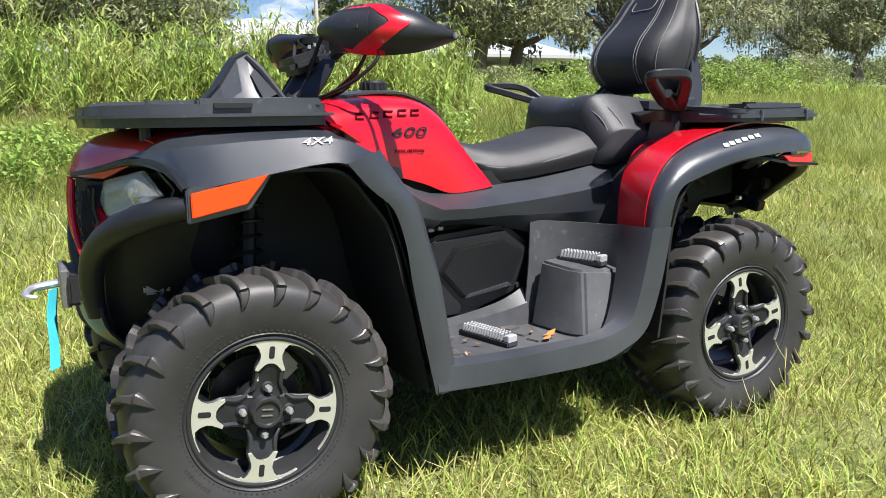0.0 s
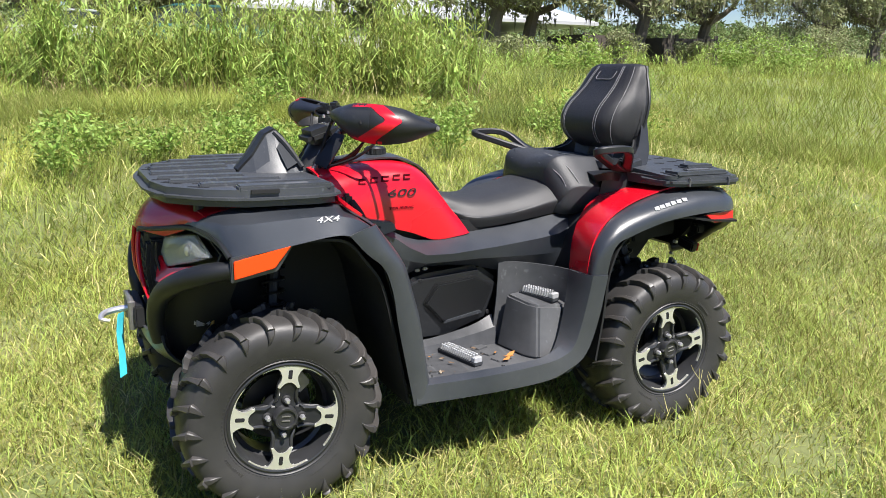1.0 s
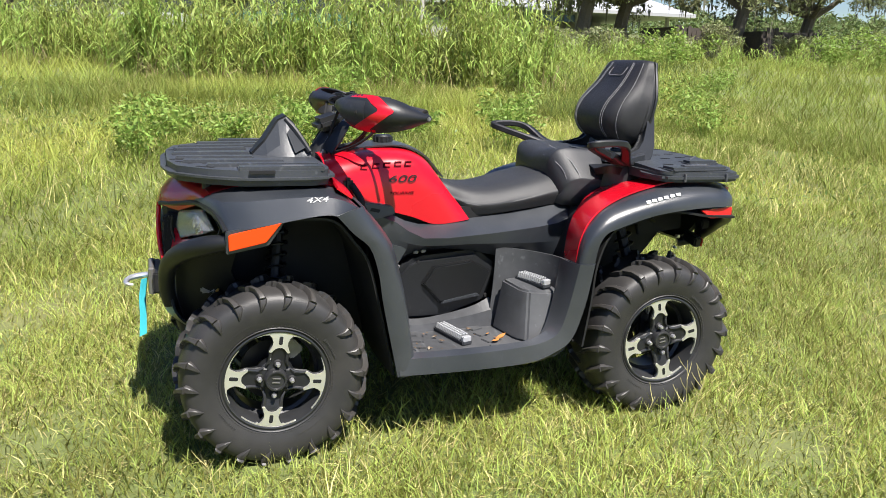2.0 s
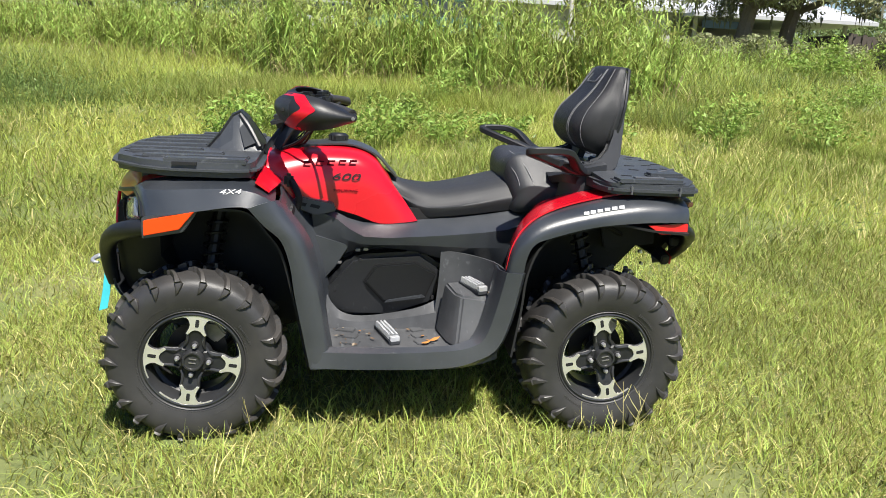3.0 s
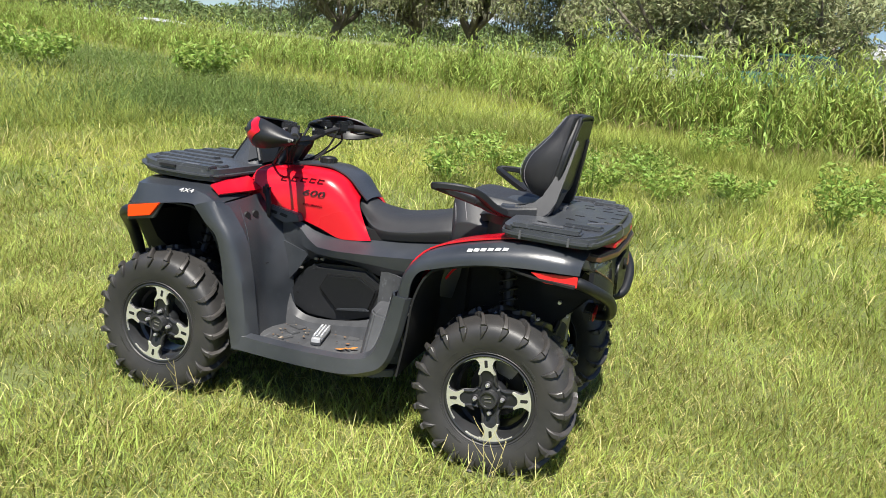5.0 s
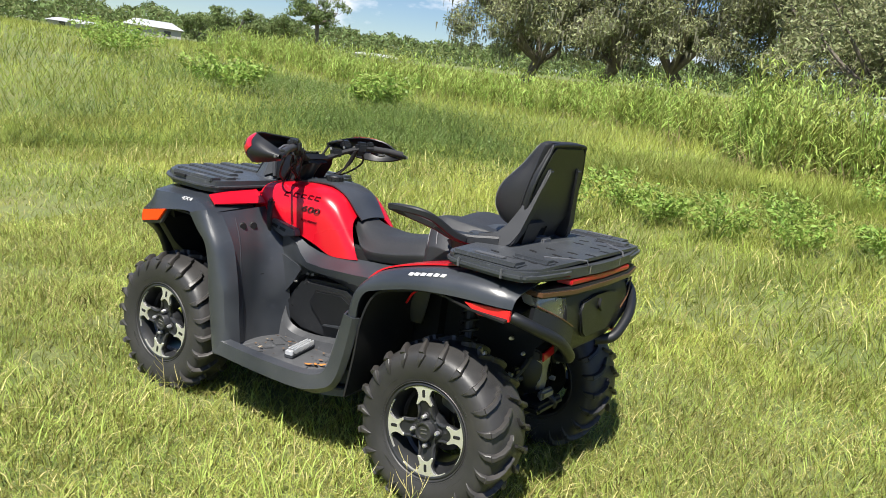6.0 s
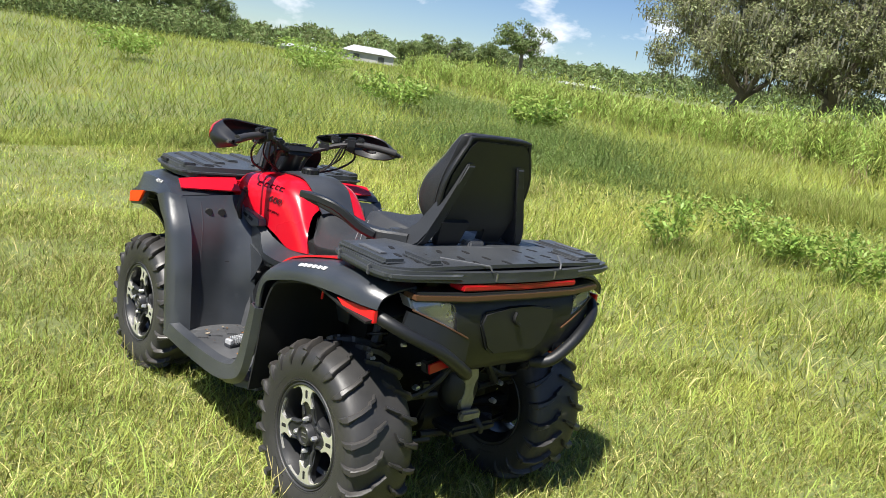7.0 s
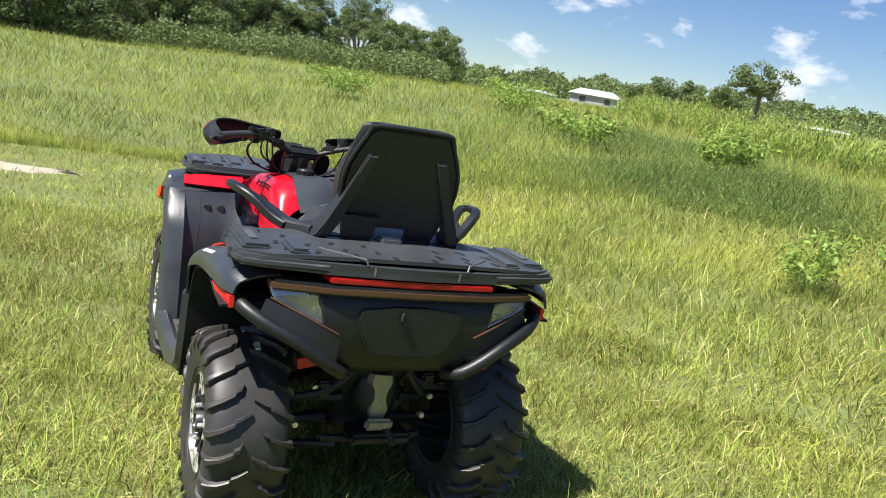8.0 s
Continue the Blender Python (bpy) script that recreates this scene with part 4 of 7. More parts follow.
def make_backrest():
    front = [(0.760, 1.012), (0.695, 1.040), (0.660, 1.085), (0.655, 1.135), (0.678, 1.185), (0.715, 1.225), (0.752, 1.265), (0.782, 1.308), (0.808, 1.345), (0.830, 1.356)]
    def back_x(z):
        """The rear face of the shell: it leans back and curls forward towards its foot."""
        d = 1.35 - z
        return 0.884 - 0.15 * d - 0.16 * d * d
    rear = [(back_x(z) - 0.022, z) for z in (1.010, 1.040, 1.085, 1.135, 1.185, 1.225, 1.265, 1.308, 1.343, 1.352)]
    wide = [0.140, 0.172, 0.190, 0.197, 0.197, 0.190, 0.178, 0.168, 0.154, 0.136]
    loops = []
    for (xf, zf), (xr, zr), w in zip(front, rear, wide):
        d = xr - xf
        h = [(xf, 0, zf), (xf + 0.004, w * 0.5, zf), (xf + d * 0.12, w * 0.78, zf), (xf + d * 0.42, w * 0.97, (zf + zr) / 2), (xr - 0.02, w, zr), (xr, w * 0.95, zr), (xr, 0, zr)]
        loops.append(spline(h, 2) + spline([(a, -b, c) for a, b, c in h[::-1]], 2)[1:-1])
    rest = part("backrest", loft(bmesh.new(), loops, 3), VINYL_BLACK, quad, "black padded passenger backrest", 60)
    # seams on the cushion
    for s in (1, -1):
        for f, e in ((0.5, 0.001), (0.56, 0.012), (0.88, 0.20)):
            line = [(xf + (xr - xf) * e, -w * f * s - 0.001 * s, zf - 0.0 * w) for (xf, zf), (xr, zr), w in zip(front, rear, wide)]
            part("stitching", tube(bmesh.new(), line[1:-1], 0.0011, 5), STITCH, rest)
    bm = tube(bmesh.new(), [(0.795, -0.055, 1.325), (0.772, -0.05, 1.296), (0.770, 0, 1.294), (0.772, 0.05, 1.296), (0.795, 0.055, 1.325)], 0.0014, 5)
    part("stitched_patch", bm, STITCH, rest)
    # hard rear shell with a piped rim
    yz = [(-0.150, 1.020), (-0.192, 1.060), (-0.203, 1.15), (-0.195, 1.22), (-0.15, 1.318), (-0.12, 1.345), (0.12, 1.345), (0.15, 1.318), (0.195, 1.22), (0.203, 1.15), (0.192, 1.060), (0.150, 1.020)]
    tmp = prism(bmesh.new(), yz, "x", -0.050, 0.0, 0.012)
    bmesh.ops.bisect_plane(tmp, geom=tmp.verts[:] + tmp.edges[:] + tmp.faces[:], plane_co=(0, 0, 1.10), plane_no=(0, 0, 1))
    bmesh.ops.bisect_plane(tmp, geom=tmp.verts[:] + tmp.edges[:] + tmp.faces[:], plane_co=(0, 0, 1.19), plane_no=(0, 0, 1))
    for v in tmp.verts:
        v.co.x += back_x(v.co.z)
    part("rear_shell", tmp, BLACK, rest, "black hard plastic rear shell")
    bm = tube(bmesh.new(), [(back_x(z) - 0.008, y * 0.985, z) for y, z in yz[1:-1]], 0.007, 8, 3)
    part("rim", bm, BLACK, rest)
    for s in (1, -1):
        # leg under the shell, beside the gap
        rows = [[(0.775, -0.062 * s, 0.935), (0.775, -0.15 * s, 0.935)], [(0.790, -0.068 * s, 0.98), (0.790, -0.165 * s, 0.98)], [(0.818, -0.055 * s, 1.06), (0.818, -0.185 * s, 1.06)]]
        part("leg", patch(bmesh.new(), rows, 3, 2, 0.03), BLACK, rest)
        # side strut: broad at the foot, tapering up the back
        bm = prism(bmesh.new(), [(0.68, 0.950), (0.74, 0.944), (0.79, 0.950), (0.822, 0.972), (0.838, 1.02), (0.852, 1.10), (0.866, 1.18), (0.879, 1.252), (0.872, 1.262), (0.854, 1.255), (0.838, 1.18), (0.814, 1.09), (0.788, 1.035), (0.758, 1.003), (0.725, 0.992), (0.68, 0.992)], "y", -0.022, 0.022, 0.007)
        for v in bm.verts:
            v.co.y = (-0.236 + 0.37 * max(0.0, v.co.z - 0.94) + 0.10 * (0.86 - v.co.x) * -1.6 + v.co.y * (1.0 if v.co.z < 1.1 else 0.8)) * s
        part("support_arm", bm, ARM, rest, "dark grey moulded support arm")
        arm = [(0.555, -0.362 * s, 1.000), (0.61, -0.325 * s, 0.974), (0.67, -0.288 * s, 0.966), (0.72, -0.262 * s, 0.968), (0.77, -0.246 * s, 0.972)]
        part("arm_band", bar(arm, [0.040, 0.055, 0.058, 0.050, 0.040], [0.026, 0.032, 0.038, 0.042, 0.042]), ARM, rest, "dark grey moulded arm")
        loop = [(0.60, -0.315 * s, 0.976), (0.51, -0.375 * s, 1.010), (0.440, -0.428 * s, 1.036), (0.421, -0.452 * s, 1.046), (0.440, -0.466 * s, 1.053), (0.53, -0.457 * s, 1.053), (0.582, -0.42 * s, 1.035), (0.625, -0.36 * s, 0.987), (0.66, -0.315 * s, 0.965)]
        part("grab_handle", bar(loop, [0.040, 0.036, 0.032, 0.032, 0.032, 0.032, 0.034, 0.038, 0.04], [0.028, 0.027, 0.026, 0.025, 0.025, 0.026, 0.027, 0.028, 0.028]), BLACK, rest, "black looped grab handle")
        rows = [[(0.58, -0.235 * s, 0.81), (0.59, -0.25 * s, 0.87), (0.60, -0.26 * s, 0.945)], [(0.65, -0.285 * s, 0.84), (0.655, -0.285 * s, 0.90), (0.66, -0.28 * s, 0.95)], [(0.82, -0.30 * s, 0.89), (0.82, -0.28 * s, 0.92), (0.82, -0.25 * s, 0.945)]]
        # a red panel under the handle: its shade is put in as black
        part("seat_side", patch(bmesh.new(), rows, 3, 2), BLACK, rest, "red panel beside the passenger seat, coloured black for shade")
        rows = [[(0.55, -0.215 * s, 0.945), (0.55, -0.26 * s, 0.935)], [(0.60, -0.235 * s, 0.95), (0.60, -0.30 * s, 0.95)], [(0.66, -0.225 * s, 0.945), (0.66, -0.29 * s, 0.94)], [(0.77, -0.20 * s, 0.935), (0.77, -0.25 * s, 0.93)]]
        part("arm_base", patch(bmesh.new(), rows, 3, 2, 0.03), BLACK, rest)
    rows = [[(0.62, -0.22, 0.955), (0.60, 0, 0.965), (0.62, 0.22, 0.955)], [(0.72, -0.23, 0.95), (0.72, 0, 0.96), (0.72, 0.23, 0.95)], [(0.78, -0.20, 0.945), (0.79, 0, 0.945), (0.78, 0.20, 0.945)]]
    part("base_pan", patch(bmesh.new(), rows, 3, 3, 0.025), RACK, rest)
    bm = prism(bmesh.new(), [(0.80, -0.045), (0.80, 0.045), (0.845, 0.035), (0.845, -0.035)], "z", 0.952, 0.985, 0.006)
    part("lock_cover", bm, LIGHTGREY, rest, "light grey lock cover")


make_backrest()

# ---- rear rack, fender, tail ----
half = [(0.69, 0.36), (0.692, 0.45), (0.71, 0.50), (0.76, 0.528), (0.97, 0.545), (1.03, 0.528), (1.055, 0.47), (1.085, 0.27), (1.10, 0.06)]
outline = half + [(x, -y) for x, y in half[::-1]]
rear_rack = rack_plate("rear_rack", outline, 0.912, 0.946, "black plastic rear cargo rack with slots", 0.012)
def crown(y):
    return 0.018 * (1 - (y / 0.52) ** 2)


rows = [[(x - 0.03 * abs(k) ** 2.0 * (1 if x > 1.0 else 0), w * k, 0.950 + crown(w * k)) for k in (-1, -0.75, -0.5, -0.25, 0, 0.25, 0.5, 0.75, 1)] for x, w in ((0.705, 0.46), (0.72, 0.495), (0.77, 0.512), (0.88, 0.52), (0.97, 0.525), (1.03, 0.51), (1.078, 0.44))]
part("rack_deck", patch(bmesh.new(), rows, 2, 1, -0.012), RACK, rear_rack)


def slot_hole(x, y, length, width, turn):
    bm = bmesh.new()
    n = 14
    pts = []
    for i in range(n):
        a = 2 * math.pi * i / n
        pts.append((length / 2 * math.copysign(abs(math.cos(a)) ** 0.7, math.cos(a)), width / 2 * math.copysign(abs(math.sin(a)) ** 0.7, math.sin(a))))
    # uncut deck: a near-black plate just above it paints the hole's darkness
    prism(bm, pts, "z", -0.003, 0.0012, 0)
    bmesh.ops.transform(bm, matrix=Matrix.Translation((x, y, 0.950 + crown(y))) @ Matrix.Rotation(radians(turn), 4, "Z"), verts=bm.verts[:])
    part("slot", bm, INNER, rear_rack)


for s in (1, -1):
    for x, y, turn in ((0.755, 0.425, 8), (0.82, 0.36, 20), (0.905, 0.40, 10), (0.985, 0.385, 20), (0.93, 0.31, 35), (1.02, 0.30, 20), (0.90, 0.225, 30), (0.985, 0.205, 15), (1.045, 0.19, 15), (0.92, 0.125, 10), (1.0, 0.105, 5), (1.055, 0.065, 0)):
        slot_hole(x, y * s, 0.042, 0.017, turn * s)
    for x0, x1, y, w in ((0.735, 0.99, 0.470, 0.085), (0.90, 1.045, 0.355, 0.06)):
        bm = bmesh.new()
        box(bm, ((x0 + x1) / 2, y * s, 0.952 + crown(y)), (x1 - x0, w, 0.022), 0.009)
        part("raised_pad", bm, RACK, rear_rack)
    bm = bmesh.new()
    box(bm, (0.865, 0.470 * s, 0.9685), (0.115, 0.026, 0.005), 0.0015)
    part("rack_badge", bm, LIGHTGREY, rear_rack, "light grey badge plate")
    for x, y in ((0.78, 0.5285), (0.955, 0.542)):
        bm = bmesh.new()
        box(bm, (x, y * s, 0.93), (0.008, 0.012, 0.032), 0.002)
        part("rack_notch", bm, LIGHTGREY, rear_rack)
    line = [(1.094 - 0.03 * t, 0.165 * s + 0.03 * t * s, 0.948 + 0.016 * min(1, t * 6) + 0.001) for t in (0.0, 0.2, 1.0, 2.5, 4.0)]
    part("rack_seam", tube(bmesh.new(), line, 0.0035, 6, 1), LIGHTGREY, rear_rack)
    bm = bmesh.new()
    box(bm, (1.090, 0.14 * s, 0.930), (0.012, 0.012, 0.032), 0.003)
    part("rack_notch", bm, STEEL, rear_rack)


def rear_fender(s):
    FENDER = rows = [
        [(0.375, -0.45, 0.625), (0.345, -0.53, 0.628), (0.355, -0.562, 0.63), (0.398, -0.570, 0.63)],
        [(0.395, -0.44, 0.705), (0.362, -0.525, 0.712), (0.372, -0.565, 0.71), (0.408, -0.574, 0.695)],
        [(0.43, -0.43, 0.77), (0.398, -0.52, 0.772), (0.410, -0.568, 0.762), (0.432, -0.576, 0.738)],
        [(0.49, -0.41, 0.83), (0.468, -0.515, 0.826), (0.475, -0.568, 0.80), (0.482, -0.576, 0.760)],
        [(0.62, -0.40, 0.868), (0.615, -0.51, 0.866), (0.625, -0.566, 0.84), (0.64, -0.574, 0.802)],
        [(0.80, -0.40, 0.900), (0.80, -0.50, 0.898), (0.805, -0.560, 0.868), (0.815, -0.570, 0.820)],
        [(0.93, -0.40, 0.905), (0.935, -0.49, 0.898), (0.945, -0.545, 0.868), (0.95, -0.558, 0.822)],
        [(1.02, -0.40, 0.89), (1.018, -0.46, 0.880), (1.012, -0.515, 0.855), (1.008, -0.530, 0.818)],
    ]
    f = panel("rear_fender", rows, GREY, quad, "dark grey moulded rear fender", s=s, angle=28)
    bm = prism(bmesh.new(), [(0.842, 0.811), (1.004, 0.814), (1.004, 0.775), (0.895, 0.777)], "y", -0.564 * s, -0.548 * s, 0.002)
    for v in bm.verts:
        v.co.y += 0.17 * s * (v.co.x - 0.842)
    ref = part("side_reflector", bm, REDREF, f, "red side reflector")
    rows = [
        [(0.350, -0.525, 0.630), (0.365, -0.44, 0.620), (0.385, -0.37, 0.61)],
        [(0.366, -0.520, 0.712), (0.385, -0.43, 0.706), (0.405, -0.35, 0.70)],
        [(0.402, -0.515, 0.778), (0.425, -0.41, 0.778), (0.45, -0.32, 0.775)],
        [(0.475, -0.505, 0.833), (0.50, -0.38, 0.838), (0.53, -0.28, 0.835)],
        [(0.62, -0.47, 0.874), (0.63, -0.36, 0.874), (0.65, -0.25, 0.87)],
        [(0.82, -0.45, 0.906), (0.82, -0.35, 0.905), (0.82, -0.25, 0.90)],
        [(0.99, -0.44, 0.903), (0.99, -0.35, 0.903), (0.99, -0.25, 0.90)],
    ]
    panel("fender_flank", rows, RED, f, "glossy red inner fender panel", s=s, thick=0.006)
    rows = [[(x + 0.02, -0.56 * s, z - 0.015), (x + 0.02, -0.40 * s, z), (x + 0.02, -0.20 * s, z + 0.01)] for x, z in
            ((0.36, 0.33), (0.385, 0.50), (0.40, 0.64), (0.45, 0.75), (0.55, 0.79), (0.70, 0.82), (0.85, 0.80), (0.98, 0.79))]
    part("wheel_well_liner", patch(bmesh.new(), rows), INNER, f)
    side = FENDER if s > 0 else [fly(r) for r in FENDER]
    for k in range(6):
        bm = prism(bmesh.new(), [(-0.0105, -0.0075), (0.0075, -0.0075), (0.0105, 0.0075), (-0.0075, 0.0075)], "z", -0.001, 0.001, 0)
        place(part("brand_bar", bm, WHITE, f), surf_pose(side, 3.95 + 0.140 * k, 1.70, (1, 0, 0), 0.002, (0, -s, 0.4)))


both(rear_fender)

rows = [[(1.065, y, 0.862 - 0.05 * abs(y) ** 2) for y in (-0.30, -0.15, 0, 0.15, 0.30)], [(1.09, y * 1.0, 0.80) for y in (-0.28, -0.15, 0, 0.15, 0.28)],
        [(1.088, y * 0.92, 0.71) for y in (-0.28, -0.15, 0, 0.15, 0.28)], [(1.07, y * 0.74, 0.635) for y in (-0.28, -0.15, 0, 0.15, 0.28)], [(1.045, y * 0.62, 0.602) for y in (-0.28, -0.15, 0, 0.15, 0.28)]]
tail = panel("tail_panel", rows, BLACK, quad, "black tail panel with lamps", thick=-0.02)
bm = prism(bmesh.new(), [(-0.165, 0.815), (-0.05, 0.826), (0.05, 0.826), (0.165, 0.815), (0.178, 0.775), (0.135, 0.690), (0.10, 0.668), (-0.10, 0.668), (-0.135, 0.690), (-0.178, 0.775)], "x", 1.0805, 1.102, 0.007)
part("tail_hatch", bm, BLACK, tail, "black hatch in the tail panel")
bm = tube(bmesh.new(), [(1.108, -0.03, 0.812), (1.11, -0.035, 0.785), (1.107, -0.005, 0.765)], 0.006, 6)
part("latch", bm, INNER, tail)
bm = bmesh.new()
prism(bm, [(1.0, -0.43), (1.0, 0.43), (1.06, 0.43), (1.10, 0.25), (1.105, 0), (1.10, -0.25), (1.06, -0.43)], "z", 0.852, 0.882, 0.006)
part("tail_sill", bm, BLACK, tail)
bm = bmesh.new()
prism(bm, [(1.0, -0.434), (1.0, 0.434), (1.063, 0.434), (1.1035, 0.25), (1.1085, 0), (1.1035, -0.25), (1.063, -0.434)], "z", 0.858, 0.875, 0.002)
part("tail_trim", bm, BROWN, tail, "thin brown trim line")
bm = bmesh.new()
prism(bm, [(1.03, -0.28), (1.03, 0.28), (1.09, 0.27), (1.098, 0), (1.09, -0.27)], "z", 0.887, 0.906, 0.004)
part("tail_strip", bm, TAILRED, tail, "red light strip under the rack")


def tail_side(s):
    a = [(1.035, -0.43 * s, 0.858), (1.085, -0.295 * s, 0.845), (1.09, -0.235 * s, 0.745), (1.05, -0.42 * s, 0.825)]
    b = [(0.98, -0.42 * s, 0.858), (1.02, -0.285 * s, 0.845), (1.03, -0.235 * s, 0.745), (0.99, -0.41 * s, 0.825)]
    lamp = part("tail_lamp", loft(bmesh.new(), [a, b], 1), SMOKE, tail, "smoked tail lamp")
    part("lamp_body", loft(bmesh.new(), [[(x - 0.02, y, z) for x, y, z in a], [(x - 0.06, y, z) for x, y, z in a]], 1), CHROME, lamp)
    bm = tube(bmesh.new(), [(1.05, -0.43 * s, 0.826), (1.088, -0.31 * s, 0.775), (1.098, -0.225 * s, 0.735)], 0.0032, 6)
    part("lamp_rim", bm, BROWN, lamp, "brown lamp edge")
    bm = tube(bmesh.new(), [(0.95, -0.50 * s, 0.79), (1.005, -0.498 * s, 0.785), (1.06, -0.44 * s, 0.752), (1.10, -0.34 * s, 0.705), (1.106, -0.26 * s, 0.652), (1.092, -0.20 * s, 0.612), (1.04, -0.17 * s, 0.595)], 0.021, 12)
    low = [[(1.028, -0.435 * s, 0.818), (1.070, -0.31 * s, 0.768), (1.078, -0.215 * s, 0.725)], [(1.032, -0.450 * s, 0.770), (1.080, -0.345 * s, 0.712), (1.082, -0.225 * s, 0.640)]]
    part("tail_valance", patch(bmesh.new(), low, 2, 3, 0.02), BLACK, tail)
    bumper = part("rear_bumper", bm, BLACK, quad, "black tubular rear bumper")
    bm = bmesh.new()
    box(bm, (1.050, -0.285 * s, 0.632), (0.007, 0.080, 0.034), 0.002, Matrix.Rotation(radians(12 * s), 4, "X"))
    part("rear_reflector", bm, TAILRED, quad, "small red rear reflector")
    bm = bmesh.new()
    box(bm, (1.028, -0.285 * s, 0.634), (0.034, 0.088, 0.042), 0.006, Matrix.Rotation(radians(12 * s), 4, "X"))
    part("reflector_bracket", bm, BLACK, quad)
    bm = prism(bmesh.new(), [(0.78, 0.80), (1.03, 0.82), (1.03, 0.66), (0.82, 0.64)], "y", -0.20 * s, -0.18 * s, 0.004)
    part("tail_frame", bm, INNER, tail)


both(tail_side)

# ---- flanks, engine cover, footboards ----
def tuck(z):
    """How far the engine cover leans in towards its foot."""
    return 0.16 * (0.60 - z)


def lean(bm, s):
    for v in bm.verts:
        v.co.y += tuck(v.co.z) * s
    return bm


def flank(s):
    rows = [
        [(-0.345, -0.205, 0.800), (-0.345, -0.222, 0.78), (-0.34, -0.222, 0.70), (-0.34, -0.20, 0.60)],
        [(-0.25, -0.200, 0.765), (-0.25, -0.228, 0.745), (-0.25, -0.230, 0.68), (-0.25, -0.205, 0.59)],
        [(-0.15, -0.185, 0.726), (-0.15, -0.262, 0.686), (-0.15, -0.256, 0.655), (-0.15, -0.22, 0.635)],
        [(0.05, -0.165, 0.735), (0.05, -0.268, 0.690), (0.05, -0.260, 0.655), (0.05, -0.222, 0.622)],
        [(0.22, -0.175, 0.752), (0.22, -0.270, 0.703), (0.22, -0.264, 0.65), (0.22, -0.225, 0.578)],
        [(0.40, -0.19, 0.780), (0.40, -0.272, 0.725), (0.40, -0.265, 0.65), (0.40, -0.23, 0.567)],
        [(0.50, -0.19, 0.79), (0.50, -0.24, 0.76), (0.49, -0.24, 0.67), (0.46, -0.22, 0.567)],
    ]
    side = panel("side_panel", rows, GREY, quad, "dark grey body side panel", s=s, ku=2, kv=1, angle=18)
    bm = prism(bmesh.new(), [(-0.36, 0.70), (-0.24, 0.645), (-0.185, 0.655), (-0.262, 0.565), (-0.315, 0.475), (-0.36, 0.50)], "y", -0.228 * s, -0.15 * s, 0.008)
    part("front_filler", bm, GREY, side)
    bm = prism(bmesh.new(), [(-0.312, 0.471), (-0.200, 0.592), (-0.165, 0.607), (0.074, 0.625), (0.170, 0.555), (0.130, 0.400), (-0.04, 0.362), (-0.21, 0.346), (-0.285, 0.385)], "y", -0.236 * s, -0.12 * s, 0.020)
    for v in bm.verts:
        v.co.y += tuck(v.co.z) * s
    # darker than the side panel's grey: the shade on the cover is in its colour
    cover = part("engine_cover", bm, ARM, quad, "dark grey engine side cover with a six-sided inset")
    hexa = [(-0.147, 0.500), (-0.104, 0.572), (0.05, 0.588), (0.140, 0.540), (0.100, 0.433), (-0.066, 0.410)]
    bm = prism(bmesh.new(), hexa, "y", -0.2400 * s, -0.226 * s, 0.002)
    part("inset_groove", lean(bm, s), INNER, cover)
    c = (-0.01, 0.506)
    bm = prism(bmesh.new(), [(c[0] + (x - c[0]) * 0.955, c[1] + (z - c[1]) * 0.94) for x, z in hexa], "y", -0.249 * s, -0.226 * s, 0.006)
    # black deepens the shade on this downward-tilted face
    part("inset_plate", lean(bm, s), BLACK, cover)
    bm = prism(bmesh.new(), [(-0.062, 0.413), (0.098, 0.437), (0.085, 0.449), (-0.052, 0.425)], "y", -0.256 * s, -0.24 * s, 0.002)
    part("inset_lip", lean(bm, s), RACK, cover)
    for x, z in ((-0.255, 0.46), (0.13, 0.43), (-0.16, 0.585)):
        bm = lathe(bmesh.new(), [(0.001, -0.004), (0.007, -0.004), (0.009, 0.002)], 12)
        part("cover_bolt", join(bmesh.new(), bm, Matrix.Translation((x, (-0.232 + tuck(z)) * s, z))), INNER, cover)
    for x, z in ((-0.17, 0.625), (-0.14, 0.628), (0.0, 0.640), (0.02, 0.641), (-0.24, 0.575)):
        bm = bmesh.new()
        box(bm, (x, -0.222 * s, z), (0.018, 0.012, 0.010), 0.002)
        part("cover_clip", bm, STEEL, cover)
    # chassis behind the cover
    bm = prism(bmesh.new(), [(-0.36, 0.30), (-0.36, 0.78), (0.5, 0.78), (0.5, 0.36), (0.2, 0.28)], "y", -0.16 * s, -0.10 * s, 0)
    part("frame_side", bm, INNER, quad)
    # footboard with a rounded outer rim that climbs to the rear fender
    bm = prism(bmesh.new(), [(-0.32, -0.555 * s), (-0.32, -0.15 * s), (0.34, -0.15 * s), (0.34, -0.50 * s), (0.27, -0.555 * s)], "z", 0.285, 0.318, 0.004)
    board = part("footboard", bm, FLOORP, quad, "scuffed dark footboard with dirt and dry leaves")
